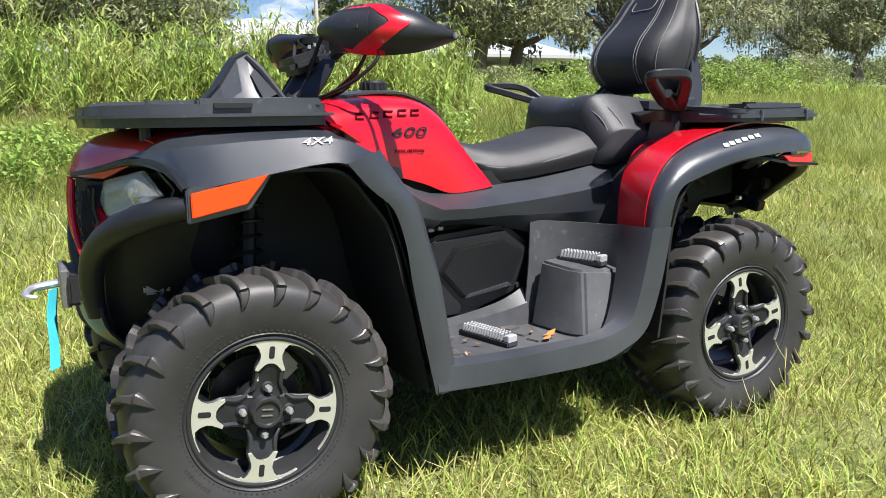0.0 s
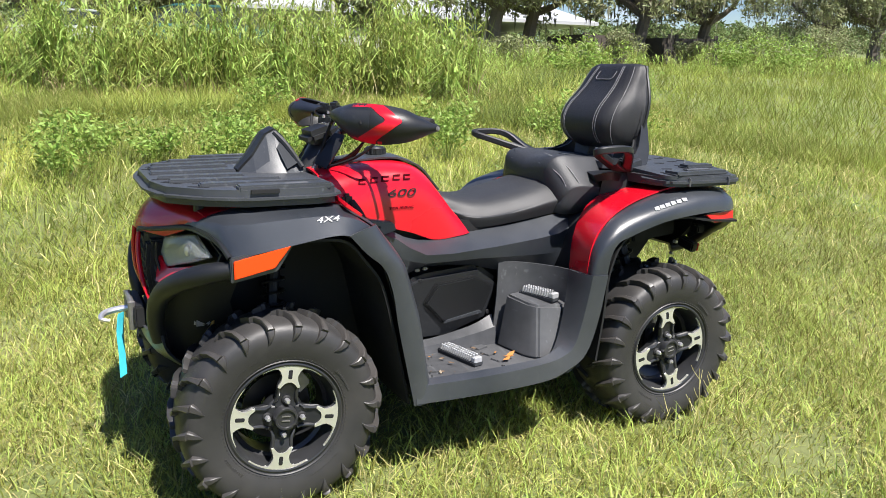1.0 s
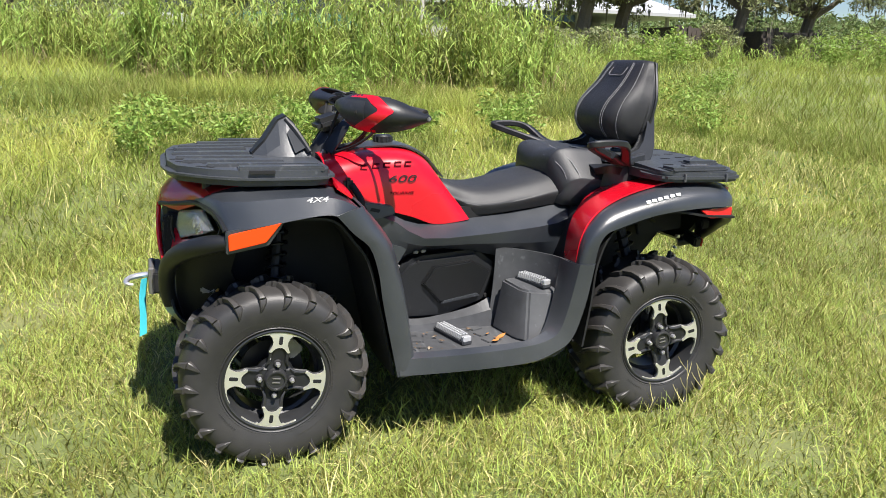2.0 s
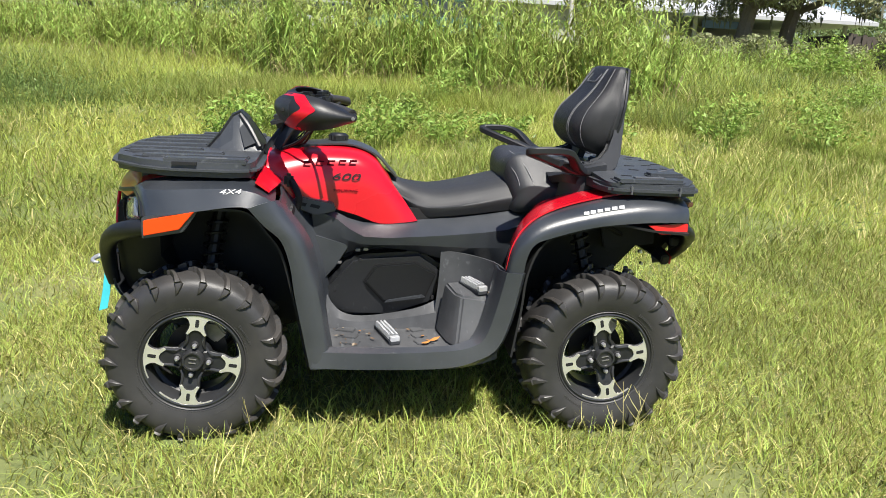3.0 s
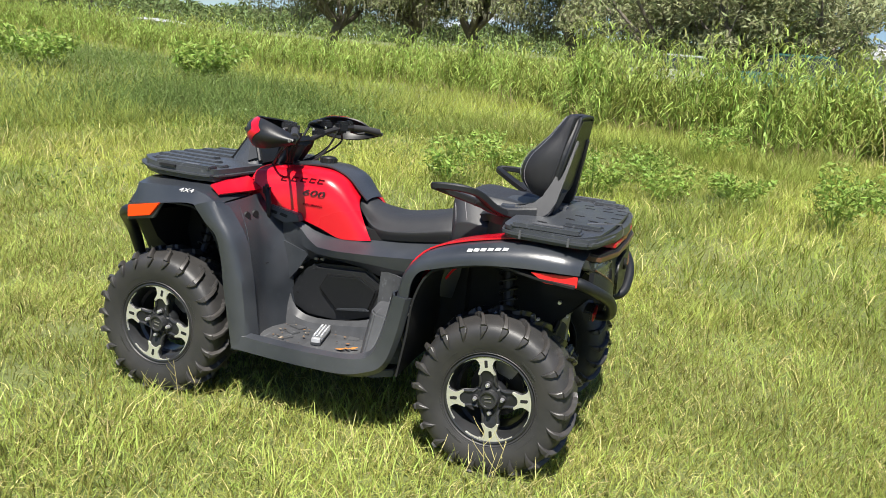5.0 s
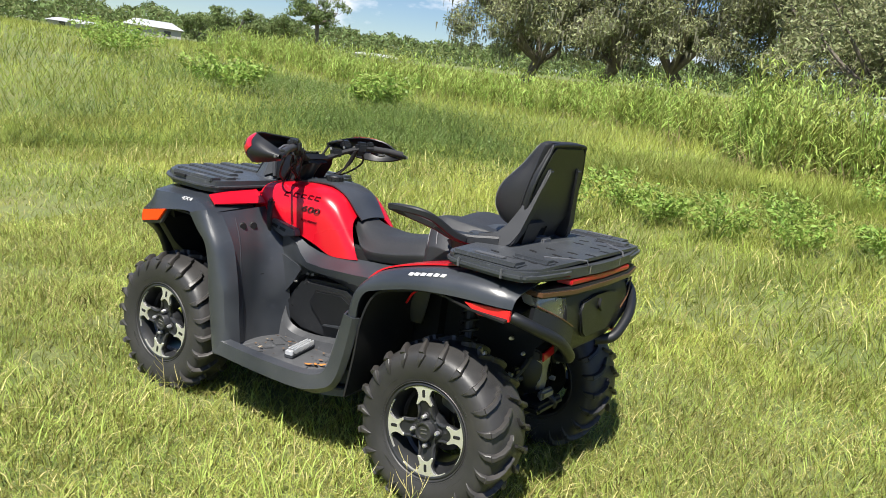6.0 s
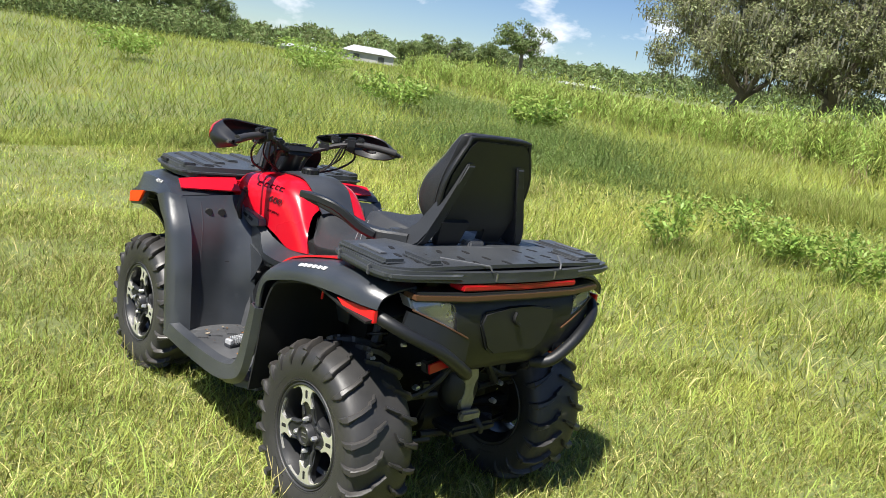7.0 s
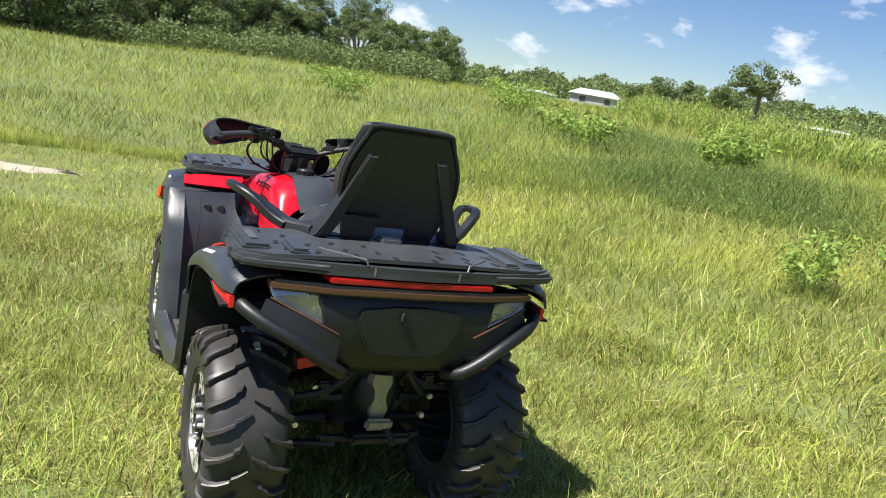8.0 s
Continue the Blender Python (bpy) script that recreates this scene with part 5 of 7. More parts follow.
    rows = [
        [(-0.335, -0.558, 0.284), (-0.335, -0.578, 0.290), (-0.33, -0.572, 0.342), (-0.325, -0.548, 0.347), (-0.32, -0.525, 0.318)],
        [(-0.10, -0.558, 0.278), (-0.10, -0.580, 0.284), (-0.10, -0.574, 0.336), (-0.10, -0.548, 0.342), (-0.10, -0.525, 0.315)],
        [(0.14, -0.558, 0.280), (0.14, -0.578, 0.287), (0.13, -0.572, 0.342), (0.13, -0.548, 0.347), (0.12, -0.525, 0.318)],
        [(0.245, -0.55, 0.292), (0.25, -0.570, 0.312), (0.228, -0.566, 0.355), (0.22, -0.53, 0.362), (0.205, -0.515, 0.335)],
        [(0.325, -0.548, 0.345), (0.322, -0.566, 0.358), (0.280, -0.562, 0.392), (0.268, -0.525, 0.398), (0.26, -0.49, 0.39)],
        [(0.372, -0.55, 0.47), (0.364, -0.570, 0.478), (0.315, -0.562, 0.498), (0.300, -0.52, 0.502), (0.30, -0.47, 0.50)],
        [(0.402, -0.552, 0.632), (0.392, -0.573, 0.632), (0.345, -0.562, 0.632), (0.325, -0.52, 0.632), (0.33, -0.45, 0.63)],
    ]
    panel("board_rim", rows, GREY, board, "dark grey rounded footboard rim", s=s, kv=1, angle=30)
    rows = [[(-0.31, -0.245, 0.31), (-0.31, -0.225, 0.42), (-0.31, -0.205, 0.50)], [(-0.24, -0.25, 0.31), (-0.25, -0.240, 0.36), (-0.25, -0.225, 0.39)], [(-0.15, -0.252, 0.31), (-0.15, -0.244, 0.338), (-0.15, -0.205, 0.348)], [(0.05, -0.25, 0.31), (0.05, -0.243, 0.362), (0.05, -0.205, 0.376)],
            [(0.15, -0.25, 0.31), (0.14, -0.24, 0.38), (0.145, -0.21, 0.42)]]
    panel("board_upstand", rows, FLOORP, board, s=s, kv=1, angle=20)
    # heel guard block
    rows = [[(0.13, -0.235, 0.32), (0.145, -0.24, 0.50), (0.15, -0.24, 0.635)], [(0.24, -0.265, 0.32), (0.25, -0.268, 0.50), (0.255, -0.27, 0.625)], [(0.315, -0.35, 0.33), (0.325, -0.36, 0.50), (0.335, -0.37, 0.622)], [(0.325, -0.51, 0.40), (0.338, -0.515, 0.50), (0.352, -0.525, 0.628)]]
    panel("heel_guard", rows, FLOORP, board, s=s)
    lo = [(0.135, -0.27 * s, 0.318), (0.16, -0.43 * s, 0.318), (0.19, -0.47 * s, 0.318), (0.29, -0.50 * s, 0.325), (0.36, -0.46 * s, 0.33), (0.36, -0.25 * s, 0.33)]
    hi = [(0.165, -0.28 * s, 0.515), (0.185, -0.40 * s, 0.508), (0.21, -0.43 * s, 0.505), (0.30, -0.45 * s, 0.50), (0.37, -0.43 * s, 0.50), (0.37, -0.25 * s, 0.52)]
    bm = loft(bmesh.new(), [lo, hi], 1)
    bmesh.ops.bevel(bm, geom=bm.edges[:], offset=0.008, segments=2, affect="EDGES", clamp_overlap=True)
    block = part("heel_block", bm, FLOORP, board)
    for name, (x, y, z), ang, long in (("foot_peg", (-0.058, -0.345, 0.333), 14, 0.20), ("heel_peg", (0.262, -0.352, 0.522), 20, 0.155)):
        ang, y = ang * s, y * s
        m = Matrix.Rotation(radians(ang), 4, "Z")
        bm = bmesh.new()
        box(bm, (x, y, z - 0.006), (0.042, long, 0.016), 0.003, m)
        peg = part(name, bm, MATTE, board, "serrated aluminium peg")
        bm = bmesh.new()
        box(bm, tuple(Vector((x, y, z + 0.008)) + m @ Vector((0, -(long / 2 - 0.010) * s, 0))), (0.036, 0.018, 0.020), 0.002, m)
        part("end_cap", bm, PEG, peg)
        n = int((long - 0.035) / 0.0108)
        for k in range(n):
            for u in (-0.0145, 0.0, 0.0145):
                bm = bmesh.new()
                c0 = Vector((x, y, z + 0.011)) + m @ Vector((u, (-(long / 2 - 0.030) + 0.0108 * k) * s, 0))
                box(bm, tuple(c0), (0.009, 0.0040, 0.024), 0.001, m @ Matrix.Rotation(radians(14 * s), 4, "X"))
                part("tooth", bm, PEG, peg)
    for k in range(4):
        bm = bmesh.new()
        box(bm, (0.06 + 0.004 * k, (-0.27 - 0.07 * k) * s, 0.319), (0.05, 0.045, 0.008), 0.002, Matrix.Rotation(radians(20), 4, "Z"))
        part("tread_pad", bm, FLOORP, board)
        bm = bmesh.new()
        box(bm, (-0.21 + 0.006 * k, (-0.27 - 0.07 * k) * s, 0.319), (0.07, 0.045, 0.008), 0.002, Matrix.Rotation(radians(-20), 4, "Z"))
        part("tread_pad", bm, FLOORP, board)


both(flank)

# ---- handlebar, guards and controls ----
def make_bars():
    pts = [(-0.205, -0.41, 1.150), (-0.25, -0.33, 1.163), (-0.305, -0.237, 1.165), (-0.36, -0.15, 1.14), (-0.395, -0.07, 1.105), (-0.40, 0, 1.10)]
    full = pts + fly(pts[-2::-1])
    bar = part("handlebar", tube(bmesh.new(), full, 0.0125, 10), IRON, quad, "black handlebar with hand guards")
    bm = tube(bmesh.new(), [(-0.50, 0, 0.95), (-0.46, 0, 1.02), (-0.405, 0, 1.10)], [0.05, 0.042, 0.036], 12)
    part("steering_stem", bm, BLACK, bar)
    bm = bmesh.new()
    box(bm, (-0.405, 0, 1.098), (0.06, 0.15, 0.042), 0.014, Matrix.Rotation(radians(-25), 4, "Y"))
    part("bar_clamp", bm, BLACK, bar)
    bm = bmesh.new()
    box(bm, (-0.46, 0, 1.095), (0.10, 0.15, 0.05), 0.018, Matrix.Rotation(radians(-18), 4, "Y"))
    dash = part("dash_display", bm, BLACK, bar)
    bm = bmesh.new()
    box(bm, (-0.452, 0, 1.121), (0.07, 0.11, 0.004), 0.0015, Matrix.Rotation(radians(-18), 4, "Y"))
    part("screen", bm, SMOKE, dash)
    for s in (1, -1):
        part("grip", tube(bmesh.new(), [(-0.207, -0.41 * s, 1.150), (-0.245, -0.345 * s, 1.161), (-0.285, -0.275 * s, 1.166)], [0.018, 0.016, 0.017], 12), RUBBER, bar, "black rubber grip")
        bm = bmesh.new()
        box(bm, (-0.318, -0.225 * s, 1.168), (0.05, 0.06, 0.055), 0.012, Matrix.Rotation(radians(30 * s), 4, "Z"))
        part("switch_box", bm, BLACK, bar)
        bm = tube(bmesh.new(), [(-0.345, -0.20 * s, 1.165), (-0.345, -0.26 * s, 1.165), (-0.30, -0.33 * s, 1.16), (-0.26, -0.395 * s, 1.15)], [0.007, 0.006, 0.005, 0.006], 7)
        part("lever", bm, STEEL, bar)
        bm = bmesh.new()
        box(bm, (-0.375, -0.175 * s, 1.175), (0.055, 0.045, 0.04), 0.01, Matrix.Rotation(radians(35 * s), 4, "Z"))
        part("brake_reservoir", bm, BLACK, bar)
        rows = []
        for (x, y, z), h in (((-0.425, -0.11, 1.168), 0.022), ((-0.452, -0.185, 1.170), 0.028), ((-0.462, -0.27, 1.164), 0.044), ((-0.450, -0.342, 1.157), 0.060), ((-0.400, -0.418, 1.151), 0.066),
                             ((-0.325, -0.452, 1.147), 0.056), ((-0.258, -0.446, 1.142), 0.034), ((-0.198, -0.428, 1.138), 0.010)):
            c = Vector((-0.25, -0.20, z))
            o = (Vector((x, y, z)) - c).normalized() * 0.022
            h *= 0.86
            rows.append([(x - o.x, y - o.y, z - h), (x, y, z - h * 0.55), (x + o.x * 0.5, y + o.y * 0.5, z), (x, y, z + h * 0.6), (x - o.x * 1.5, y - o.y * 1.5, z + h)])
        guard = panel("hand_guard", rows, BLACK, bar, "black plastic hand guard with a red band", s=s, thick=0.006, angle=50)

        def on_guard(i, j, lift=0.003):
            p = surf(rows, i, j)
            return tuple(p + Vector((p.x + 0.25, p.y + 0.20, (p.z - 1.15) * 0.8)).normalized() * lift)
        cut = (0.0, 0.5, 1.0, 1.5, 2.0, 2.5, 3.0, 3.5, 4.0)
        panel("red_band", [[on_guard((4.35 - 0.55 * abs(j - 2.5)) * (1 - d) + (4.95 - 0.48 * abs(j - 2.5)) * d, j, 0.004) for j in cut] for d in (0.0, 0.33, 0.67, 1.0)], RED, guard, "red band", s=s, thick=0.004)
        panel("red_band", [[on_guard(i, j) for j in (3.5, 3.7, 3.85, 4.0)] for i in (2.5, 2.9, 3.3, 3.7, 4.1)], RED, guard, s=s, thick=0.004)
        panel("red_band", [[on_guard(i, j) for j in (0.0, 0.15, 0.3, 0.45)] for i in (2.6, 3.0, 3.4, 3.8, 4.2)], RED, guard, s=s, thick=0.004)
        panel("guard_plate", [[on_guard(i, j, 0.0035) for j in (0.9, 1.5, 2.1, 2.7, 3.2)] for i in (2.2, 2.6, 3.0, 3.4, 3.8)], ARM, guard, "dark grey guard plate", s=s, thick=0.004)
        for i, j in ((3.5, 2.1), (6.75, 2.0)):
            p = on_guard(i, j, 0.008)
            tmp = bmesh.new()
            box(tmp, (p[0], p[1] * s, p[2]), (0.012, 0.010, 0.014), 0.003)
            part("guard_bolt", tmp, INNER if i < 5 else STEEL, guard)
        for x, y, z, q in ((-0.34, -0.24, 1.140, 0.035), (-0.30, -0.265, 1.188, 0.030), (-0.385, -0.125, 1.135, 0.045)):
            bm = bmesh.new()
            box(bm, (x, y * s, z), (q, q * 1.2, q * 0.8), 0.007, Matrix.Rotation(radians(32 * s), 4, "Z"))
            part("control_housing", bm, BLACK, bar)
        bm = tube(bmesh.new(), [(-0.300, -0.285 * s, 1.150), (-0.262, -0.300 * s, 1.140), (-0.240, -0.318 * s, 1.146)], [0.008, 0.006, 0.007], 8)
        part("thumb_lever", bm, IRON, bar)
        for k in range(4):
            bm = lathe(bmesh.new(), [(0.001, -0.006), (0.004, -0.006), (0.006, 0.003)], 8)
            place(part("clamp_bolt", bm, CHROME, bar), pose(-0.40 + 0.035 * k, (-0.10 - 0.055 * k) * s, 1.150 + 0.012 * k, -70))
        part("brake_line", tube(bmesh.new(), [(-0.395, -0.17 * s, 1.19), (-0.43, -0.13 * s, 1.17), (-0.455, -0.09 * s, 1.09), (-0.475, -0.085 * s, 1.02), (-0.48, -0.10 * s, 0.97)], 0.0055, 7), INNER, bar)
        rows = [[(-0.50, -0.075 * s, 1.005), (-0.47, -0.135 * s, 0.99)], [(-0.455, -0.085 * s, 1.07), (-0.425, -0.14 * s, 1.06)], [(-0.42, -0.08 * s, 1.105), (-0.40, -0.12 * s, 1.10)]]
        part("stem_shield", patch(bmesh.new(), rows, 3, 2, 0.006), BLACK, bar, "black flat stem shield")
        part("guard_stay", tube(bmesh.new(), [(-0.205, -0.40 * s, 1.148), (-0.20, -0.428 * s, 1.14)], 0.011, 8), BLACK, bar)
        for k in range(3):
            pts = [(-0.33 + 0.01 * k, (-0.21 + 0.02 * k) * s, 1.15), (-0.36, (-0.20 + 0.03 * k) * s, 1.08 - 0.02 * k), (-0.40, (-0.12 + 0.02 * k) * s, 1.02 - 0.01 * k), (-0.46, -0.06 * s, 0.99)]
            part("cable", tube(bmesh.new(), pts, 0.004, 6), INNER, bar)
        part("cable", tube(bmesh.new(), [(-0.33, -0.25 * s, 1.14), (-0.34, -0.27 * s, 1.09), (-0.40, -0.22 * s, 1.03), (-0.47, -0.12 * s, 0.99)], 0.005, 6), INNER, bar)
        part("stem_stay", tube(bmesh.new(), [(-0.50, -0.07 * s, 0.97), (-0.46, -0.075 * s, 1.05), (-0.40, -0.08 * s, 1.11)], 0.009, 8), STEEL, bar)


make_bars()

# black knob under the rack and the ignition pocket on the splash panel
for s in (1, -1):
    bm = bmesh.new()
    box(bm, (-0.43, -0.228 * s, 0.89), (0.035, 0.03, 0.05), 0.010)
    part("knob_housing", bm, BLACK, quad)
    # near-black tube drawn for a thin lever and the shadow beside it
    bm = tube(bmesh.new(), [(-0.42, -0.24 * s, 0.89), (-0.39, -0.27 * s, 0.83), (-0.40, -0.25 * s, 0.77)], [0.012, 0.012, 0.008], 10)
    part("lever_and_shadow", bm, INNER, quad)
    bm = prism(bmesh.new(), [(-0.40, 0.82), (-0.30, 0.805), (-0.27, 0.785), (-0.36, 0.79)], "y", -0.238 * s, -0.20 * s, 0.003)
    part("vent_surround", bm, GREY, quad)
    for k in range(2):
        bm = lathe(bmesh.new(), [(0.001, -0.008), (0.016, -0.008), (0.019, 0.0)], 14)
        place(part("socket_cover", bm, INNER, quad), pose(-0.415, (-0.40 + 0.06 * k) * s, 0.80, 0, 0, 75))

# ---- running gear ----
def running_gear():
    bm = prism(bmesh.new(), [(-0.34, 0.27), (0.34, 0.27), (0.45, 0.40), (0.45, 0.72), (-0.30, 0.75), (-0.45, 0.60)], "y", -0.10, 0.10, 0.01)
    part("engine_block", bm, INNER, quad)
    bm = prism(bmesh.new(), [(-1.0, 0.55), (-0.55, 0.42), (-0.40, 0.30), (-0.55, 0.26), (-0.95, 0.36)], "y", -0.13, 0.13, 0.01)
    part("front_frame", bm, IRON, quad)
    bm = prism(bmesh.new(), [(0.40, 0.70), (0.95, 0.78), (1.02, 0.66), (0.86, 0.50), (0.80, 0.30), (0.50, 0.28), (0.40, 0.35)], "y", -0.11, 0.11, 0.01)
    part("rear_frame", bm, INNER, quad)
    for x, d in ((-0.74, 1), (0.74, -1)):
        bm = lathe(bmesh.new(), [(0.001, -0.09), (0.07, -0.08), (0.085, 0), (0.07, 0.08), (0.001, 0.09)], 20)
        place(part("differential", bm, IRON, quad), pose(x, 0, 0.31))
        for s in (1, -1):
            part("drive_shaft", tube(bmesh.new(), [(x, -0.08 * s, 0.31), (x, -0.22 * s, 0.305), (x, -0.40 * s, 0.30)], [0.03, 0.016, 0.034], 10), IRON, quad)
            for z0, z1 in ((0.27, 0.235), (0.44, 0.40)):
                bm = tube(bmesh.new(), [(x + 0.13, -0.10 * s, z0), (x + 0.03, -0.38 * s, z1)], 0.014, 8)
                tube(bm, [(x - 0.13, -0.10 * s, z0), (x - 0.03, -0.38 * s, z1)], 0.014, 8)
                part("control_arm", bm, IRON, quad)
            bm = bmesh.new()
            box(bm, (x, -0.40 * s, 0.315), (0.06, 0.03, 0.22), 0.01)
            part("hub_carrier", bm, IRON, quad)
            top, low = Vector((x + 0.06 * d, -0.23 * s, 0.77)), Vector((x + 0.01, -0.33 * s, 0.40))
            shock = part("shock_absorber", tube(bmesh.new(), [tuple(low), tuple(low.lerp(top, 0.45)), tuple(top)], [0.016, 0.02, 0.022], 10), IRON, quad)
            turns, pts = 8, []
            axis = (top - low).normalized()
            u = axis.orthogonal().normalized()
            v = axis.cross(u)
            for i in range(turns * 10 + 1):
                a = 2 * math.pi * i / 10
                pts.append(tuple(low.lerp(top, 0.12 + 0.80 * i / (turns * 10)) + (u * math.cos(a) + v * math.sin(a)) * 0.034))
            part("coil_spring", tube(bmesh.new(), pts, 0.0052, 6, 1), BLACK, shock)
            bm = tube(bmesh.new(), [tuple(low.lerp(top, 0.10)), tuple(low.lerp(top, 0.12))], 0.04, 14)
            part("spring_seat", bm, STEEL, shock)
    # gearcase, tow hitch and drop plate at the rear
    bm = loft(bmesh.new(), [[(x, 0.02 + w * math.cos(a), 0.45 + h * math.sin(a)) for a in [math.pi * k / 6 for k in range(12)]] for x, w, h in ((0.80, 0.07, 0.10), (0.86, 0.085, 0.11), (0.895, 0.06, 0.085), (0.91, 0.035, 0.05))], 2)
    part("gearcase", bm, IRON, quad, "black cast gearcase")
    bm = bmesh.new()
    box(bm, (0.93, 0.02, 0.365), (0.03, 0.10, 0.040), 0.010)
    hitch = part("tow_hitch", bm, STEEL, quad, "dull steel tow hitch")
    bm = loft(bmesh.new(), [[(0.89 + d, 0.02 + a * w, z + b) for a, b, d in ((-1, 0, 0), (-0.7, 0.004, 0.022), (0.7, 0, 0.022), (1, 0, 0), (0.6, 0, -0.02), (-0.6, 0, -0.02))] for z, w in ((0.375, 0.030), (0.41, 0.045), (0.44, 0.030), (0.475, 0.034), (0.50, 0.050), (0.53, 0.042))], 2)
    part("hitch_upright", bm, STEEL, hitch)
    bm = bmesh.new()
    box(bm, (0.90, 0.03, 0.32), (0.12, 0.22, 0.035), 0.012)
    part("hitch_bracket", bm, IRON, hitch)
    bm = tube(bmesh.new(), [(0.93, 0.05, 0.35), (0.955, 0.06, 0.325), (0.95, 0.075, 0.30)], [0.016, 0.013, 0.010], 8)
    part("hitch_tab", bm, IRON, hitch)
    for y0, z0, y1, z1, r in ((-0.10, 0.50, -0.30, 0.44, 0.011), (0.12, 0.52, 0.30, 0.47, 0.011), (-0.05, 0.58, -0.16, 0.46, 0.016), (0.09, 0.58, 0.19, 0.45, 0.016), (-0.16, 0.30, 0.20, 0.30, 0.014)):
        part("frame_tube", tube(bmesh.new(), [(0.88, y0, z0), (0.885, (y0 + y1) / 2, (z0 + z1) / 2 - 0.01), (0.87, y1, z1)], r, 8), IRON, quad)
    for y, z in ((-0.17, 0.47), (0.20, 0.50)):
        bm = bmesh.new()
        box(bm, (0.875, y, z), (0.03, 0.045, 0.06), 0.008)
        part("arm_bracket", bm, IRON, quad)
    for y, z in ((-0.20, 0.475), (-0.25, 0.345), (0.22, 0.44), (0.20, 0.37), (-0.06, 0.29), (0.12, 0.29)):
        bm = lathe(bmesh.new(), [(0.001, -0.012), (0.010, -0.012), (0.012, 0.01)], 8)
        place(part("bolt", bm, CHROME, quad), pose(0.87, y, z, 0, 0, 90))
    for x, y, z, r in ((0.92, -0.33, 0.66, 0.008), (0.95, -0.28, 0.60, 0.007), (0.78, -0.42, 0.56, 0.009), (0.86, -0.40, 0.60, 0.007), (0.70, -0.42, 0.60, 0.006)):
        bm = lathe(bmesh.new(), [(0.001, -r), (r * 0.8, -r), (r, r)], 8)
        place(part("bolt", bm, CHROME, quad), pose(x, y, z))
    bm = bmesh.new()
    box(bm, (0.84, -0.385, 0.565), (0.016, 0.02, 0.11), 0.003, Matrix.Rotation(radians(20), 4, "X"))
    part("link_arm", bm, STEEL, quad)
    bm = tube(bmesh.new(), [(0.86, -0.30, 0.43), (0.87, -0.24, 0.45), (0.87, -0.12, 0.47)], 0.007, 8)
    part("anti_roll_link", bm, IRON, quad)
    bm = bmesh.new()
    box(bm, (1.06, -0.30, 0.70), (0.04, 0.05, 0.035), 0.006)
    part("towing_socket", bm, INNER, quad)
    for s in (1, -1):
        part("hose", tube(bmesh.new(), [(0.62, -0.24 * s, 0.74), (0.70, -0.25 * s, 0.77), (0.80, -0.24 * s, 0.74), (0.88, -0.22 * s, 0.70)], 0.008, 8), INNER, quad)
        part("wire", tube(bmesh.new(), [(0.47, -0.36 * s, 0.68), (0.52, -0.38 * s, 0.74), (0.60, -0.36 * s, 0.77)], 0.005, 6), REDREF, quad, "red wire")
        part("brake_hose", tube(bmesh.new(), [(-0.86, -0.28 * s, 0.60), (-0.90, -0.32 * s, 0.56), (-0.90, -0.34 * s, 0.47), (-0.84, -0.36 * s, 0.42)], 0.006, 8), COPPER, quad, "ochre brake hose")
        part("tie_rod", tube(bmesh.new(), [(-0.88, -0.08 * s, 0.46), (-0.84, -0.38 * s, 0.40)], 0.011, 8), STEEL, quad)
        bm = bmesh.new()
        box(bm, (-0.93, -0.30 * s, 0.565), (0.05, 0.06, 0.03), 0.006)
        part("frame_bracket", bm, STEEL, quad)


running_gear()

# ---- the field ----
rng = np.random.default_rng(7)


def rise(x, y):
    """The lie of the land: level round the vehicle, then a bank and a gentle slope."""
    y = np.asarray(y, float)
    x = np.asarray(x, float)
    up = np.where(y < 10, 0.09 * np.maximum(y - 0.6, 0) ** 1.0, 0.846 + 0.049 * (y - 10))
    up = np.where((y > 0.2) & (y < 1.4), 0.045 * ((y - 0.2) / 1.2) ** 2 * 1.6, up)
    up = np.where(y < -8, 0.049 * (y + 8), up)
    up = up + 0.034 * np.clip(-x - 10, 0, 60) * np.exp(-((y / 33.0) ** 2))
    away = np.clip(np.hypot(x, y) / 6.0 - 0.5, 0, 1)
    return up + away * (0.04 * np.sin(x * 0.9 + 1.3) * np.cos(y * 0.7) + 0.03 * np.sin(x * 0.31 + y * 0.47)) + 0.006 * np.sin(x * 5.1) * np.sin(y * 4.3)


SOIL = mat("soil_with_thatch", (0.115, 0.145, 0.040), 0.9, var=0.5, fine=45, broad=1.4, bump=0.8, bump_scale=60, tint=(0.19, 0.17, 0.075))


def raw_mesh(name, verts, counts, index, material):
    """A mesh from plain arrays."""
    me = bpy.data.meshes.new(name)
    me.vertices.add(len(verts))
    me.vertices.foreach_set("co", np.asarray(verts, np.float32).ravel())
    me.loops.add(len(index))
    me.loops.foreach_set("vertex_index", np.asarray(index, np.int32))
    me.polygons.add(len(counts))
    starts = np.concatenate(([0], np.cumsum(counts)[:-1]))
    me.polygons.foreach_set("loop_start", starts.astype(np.int32))
    me.update(calc_edges=True)
    me.validate()
    me.materials.append(material)
    return new(name, me)


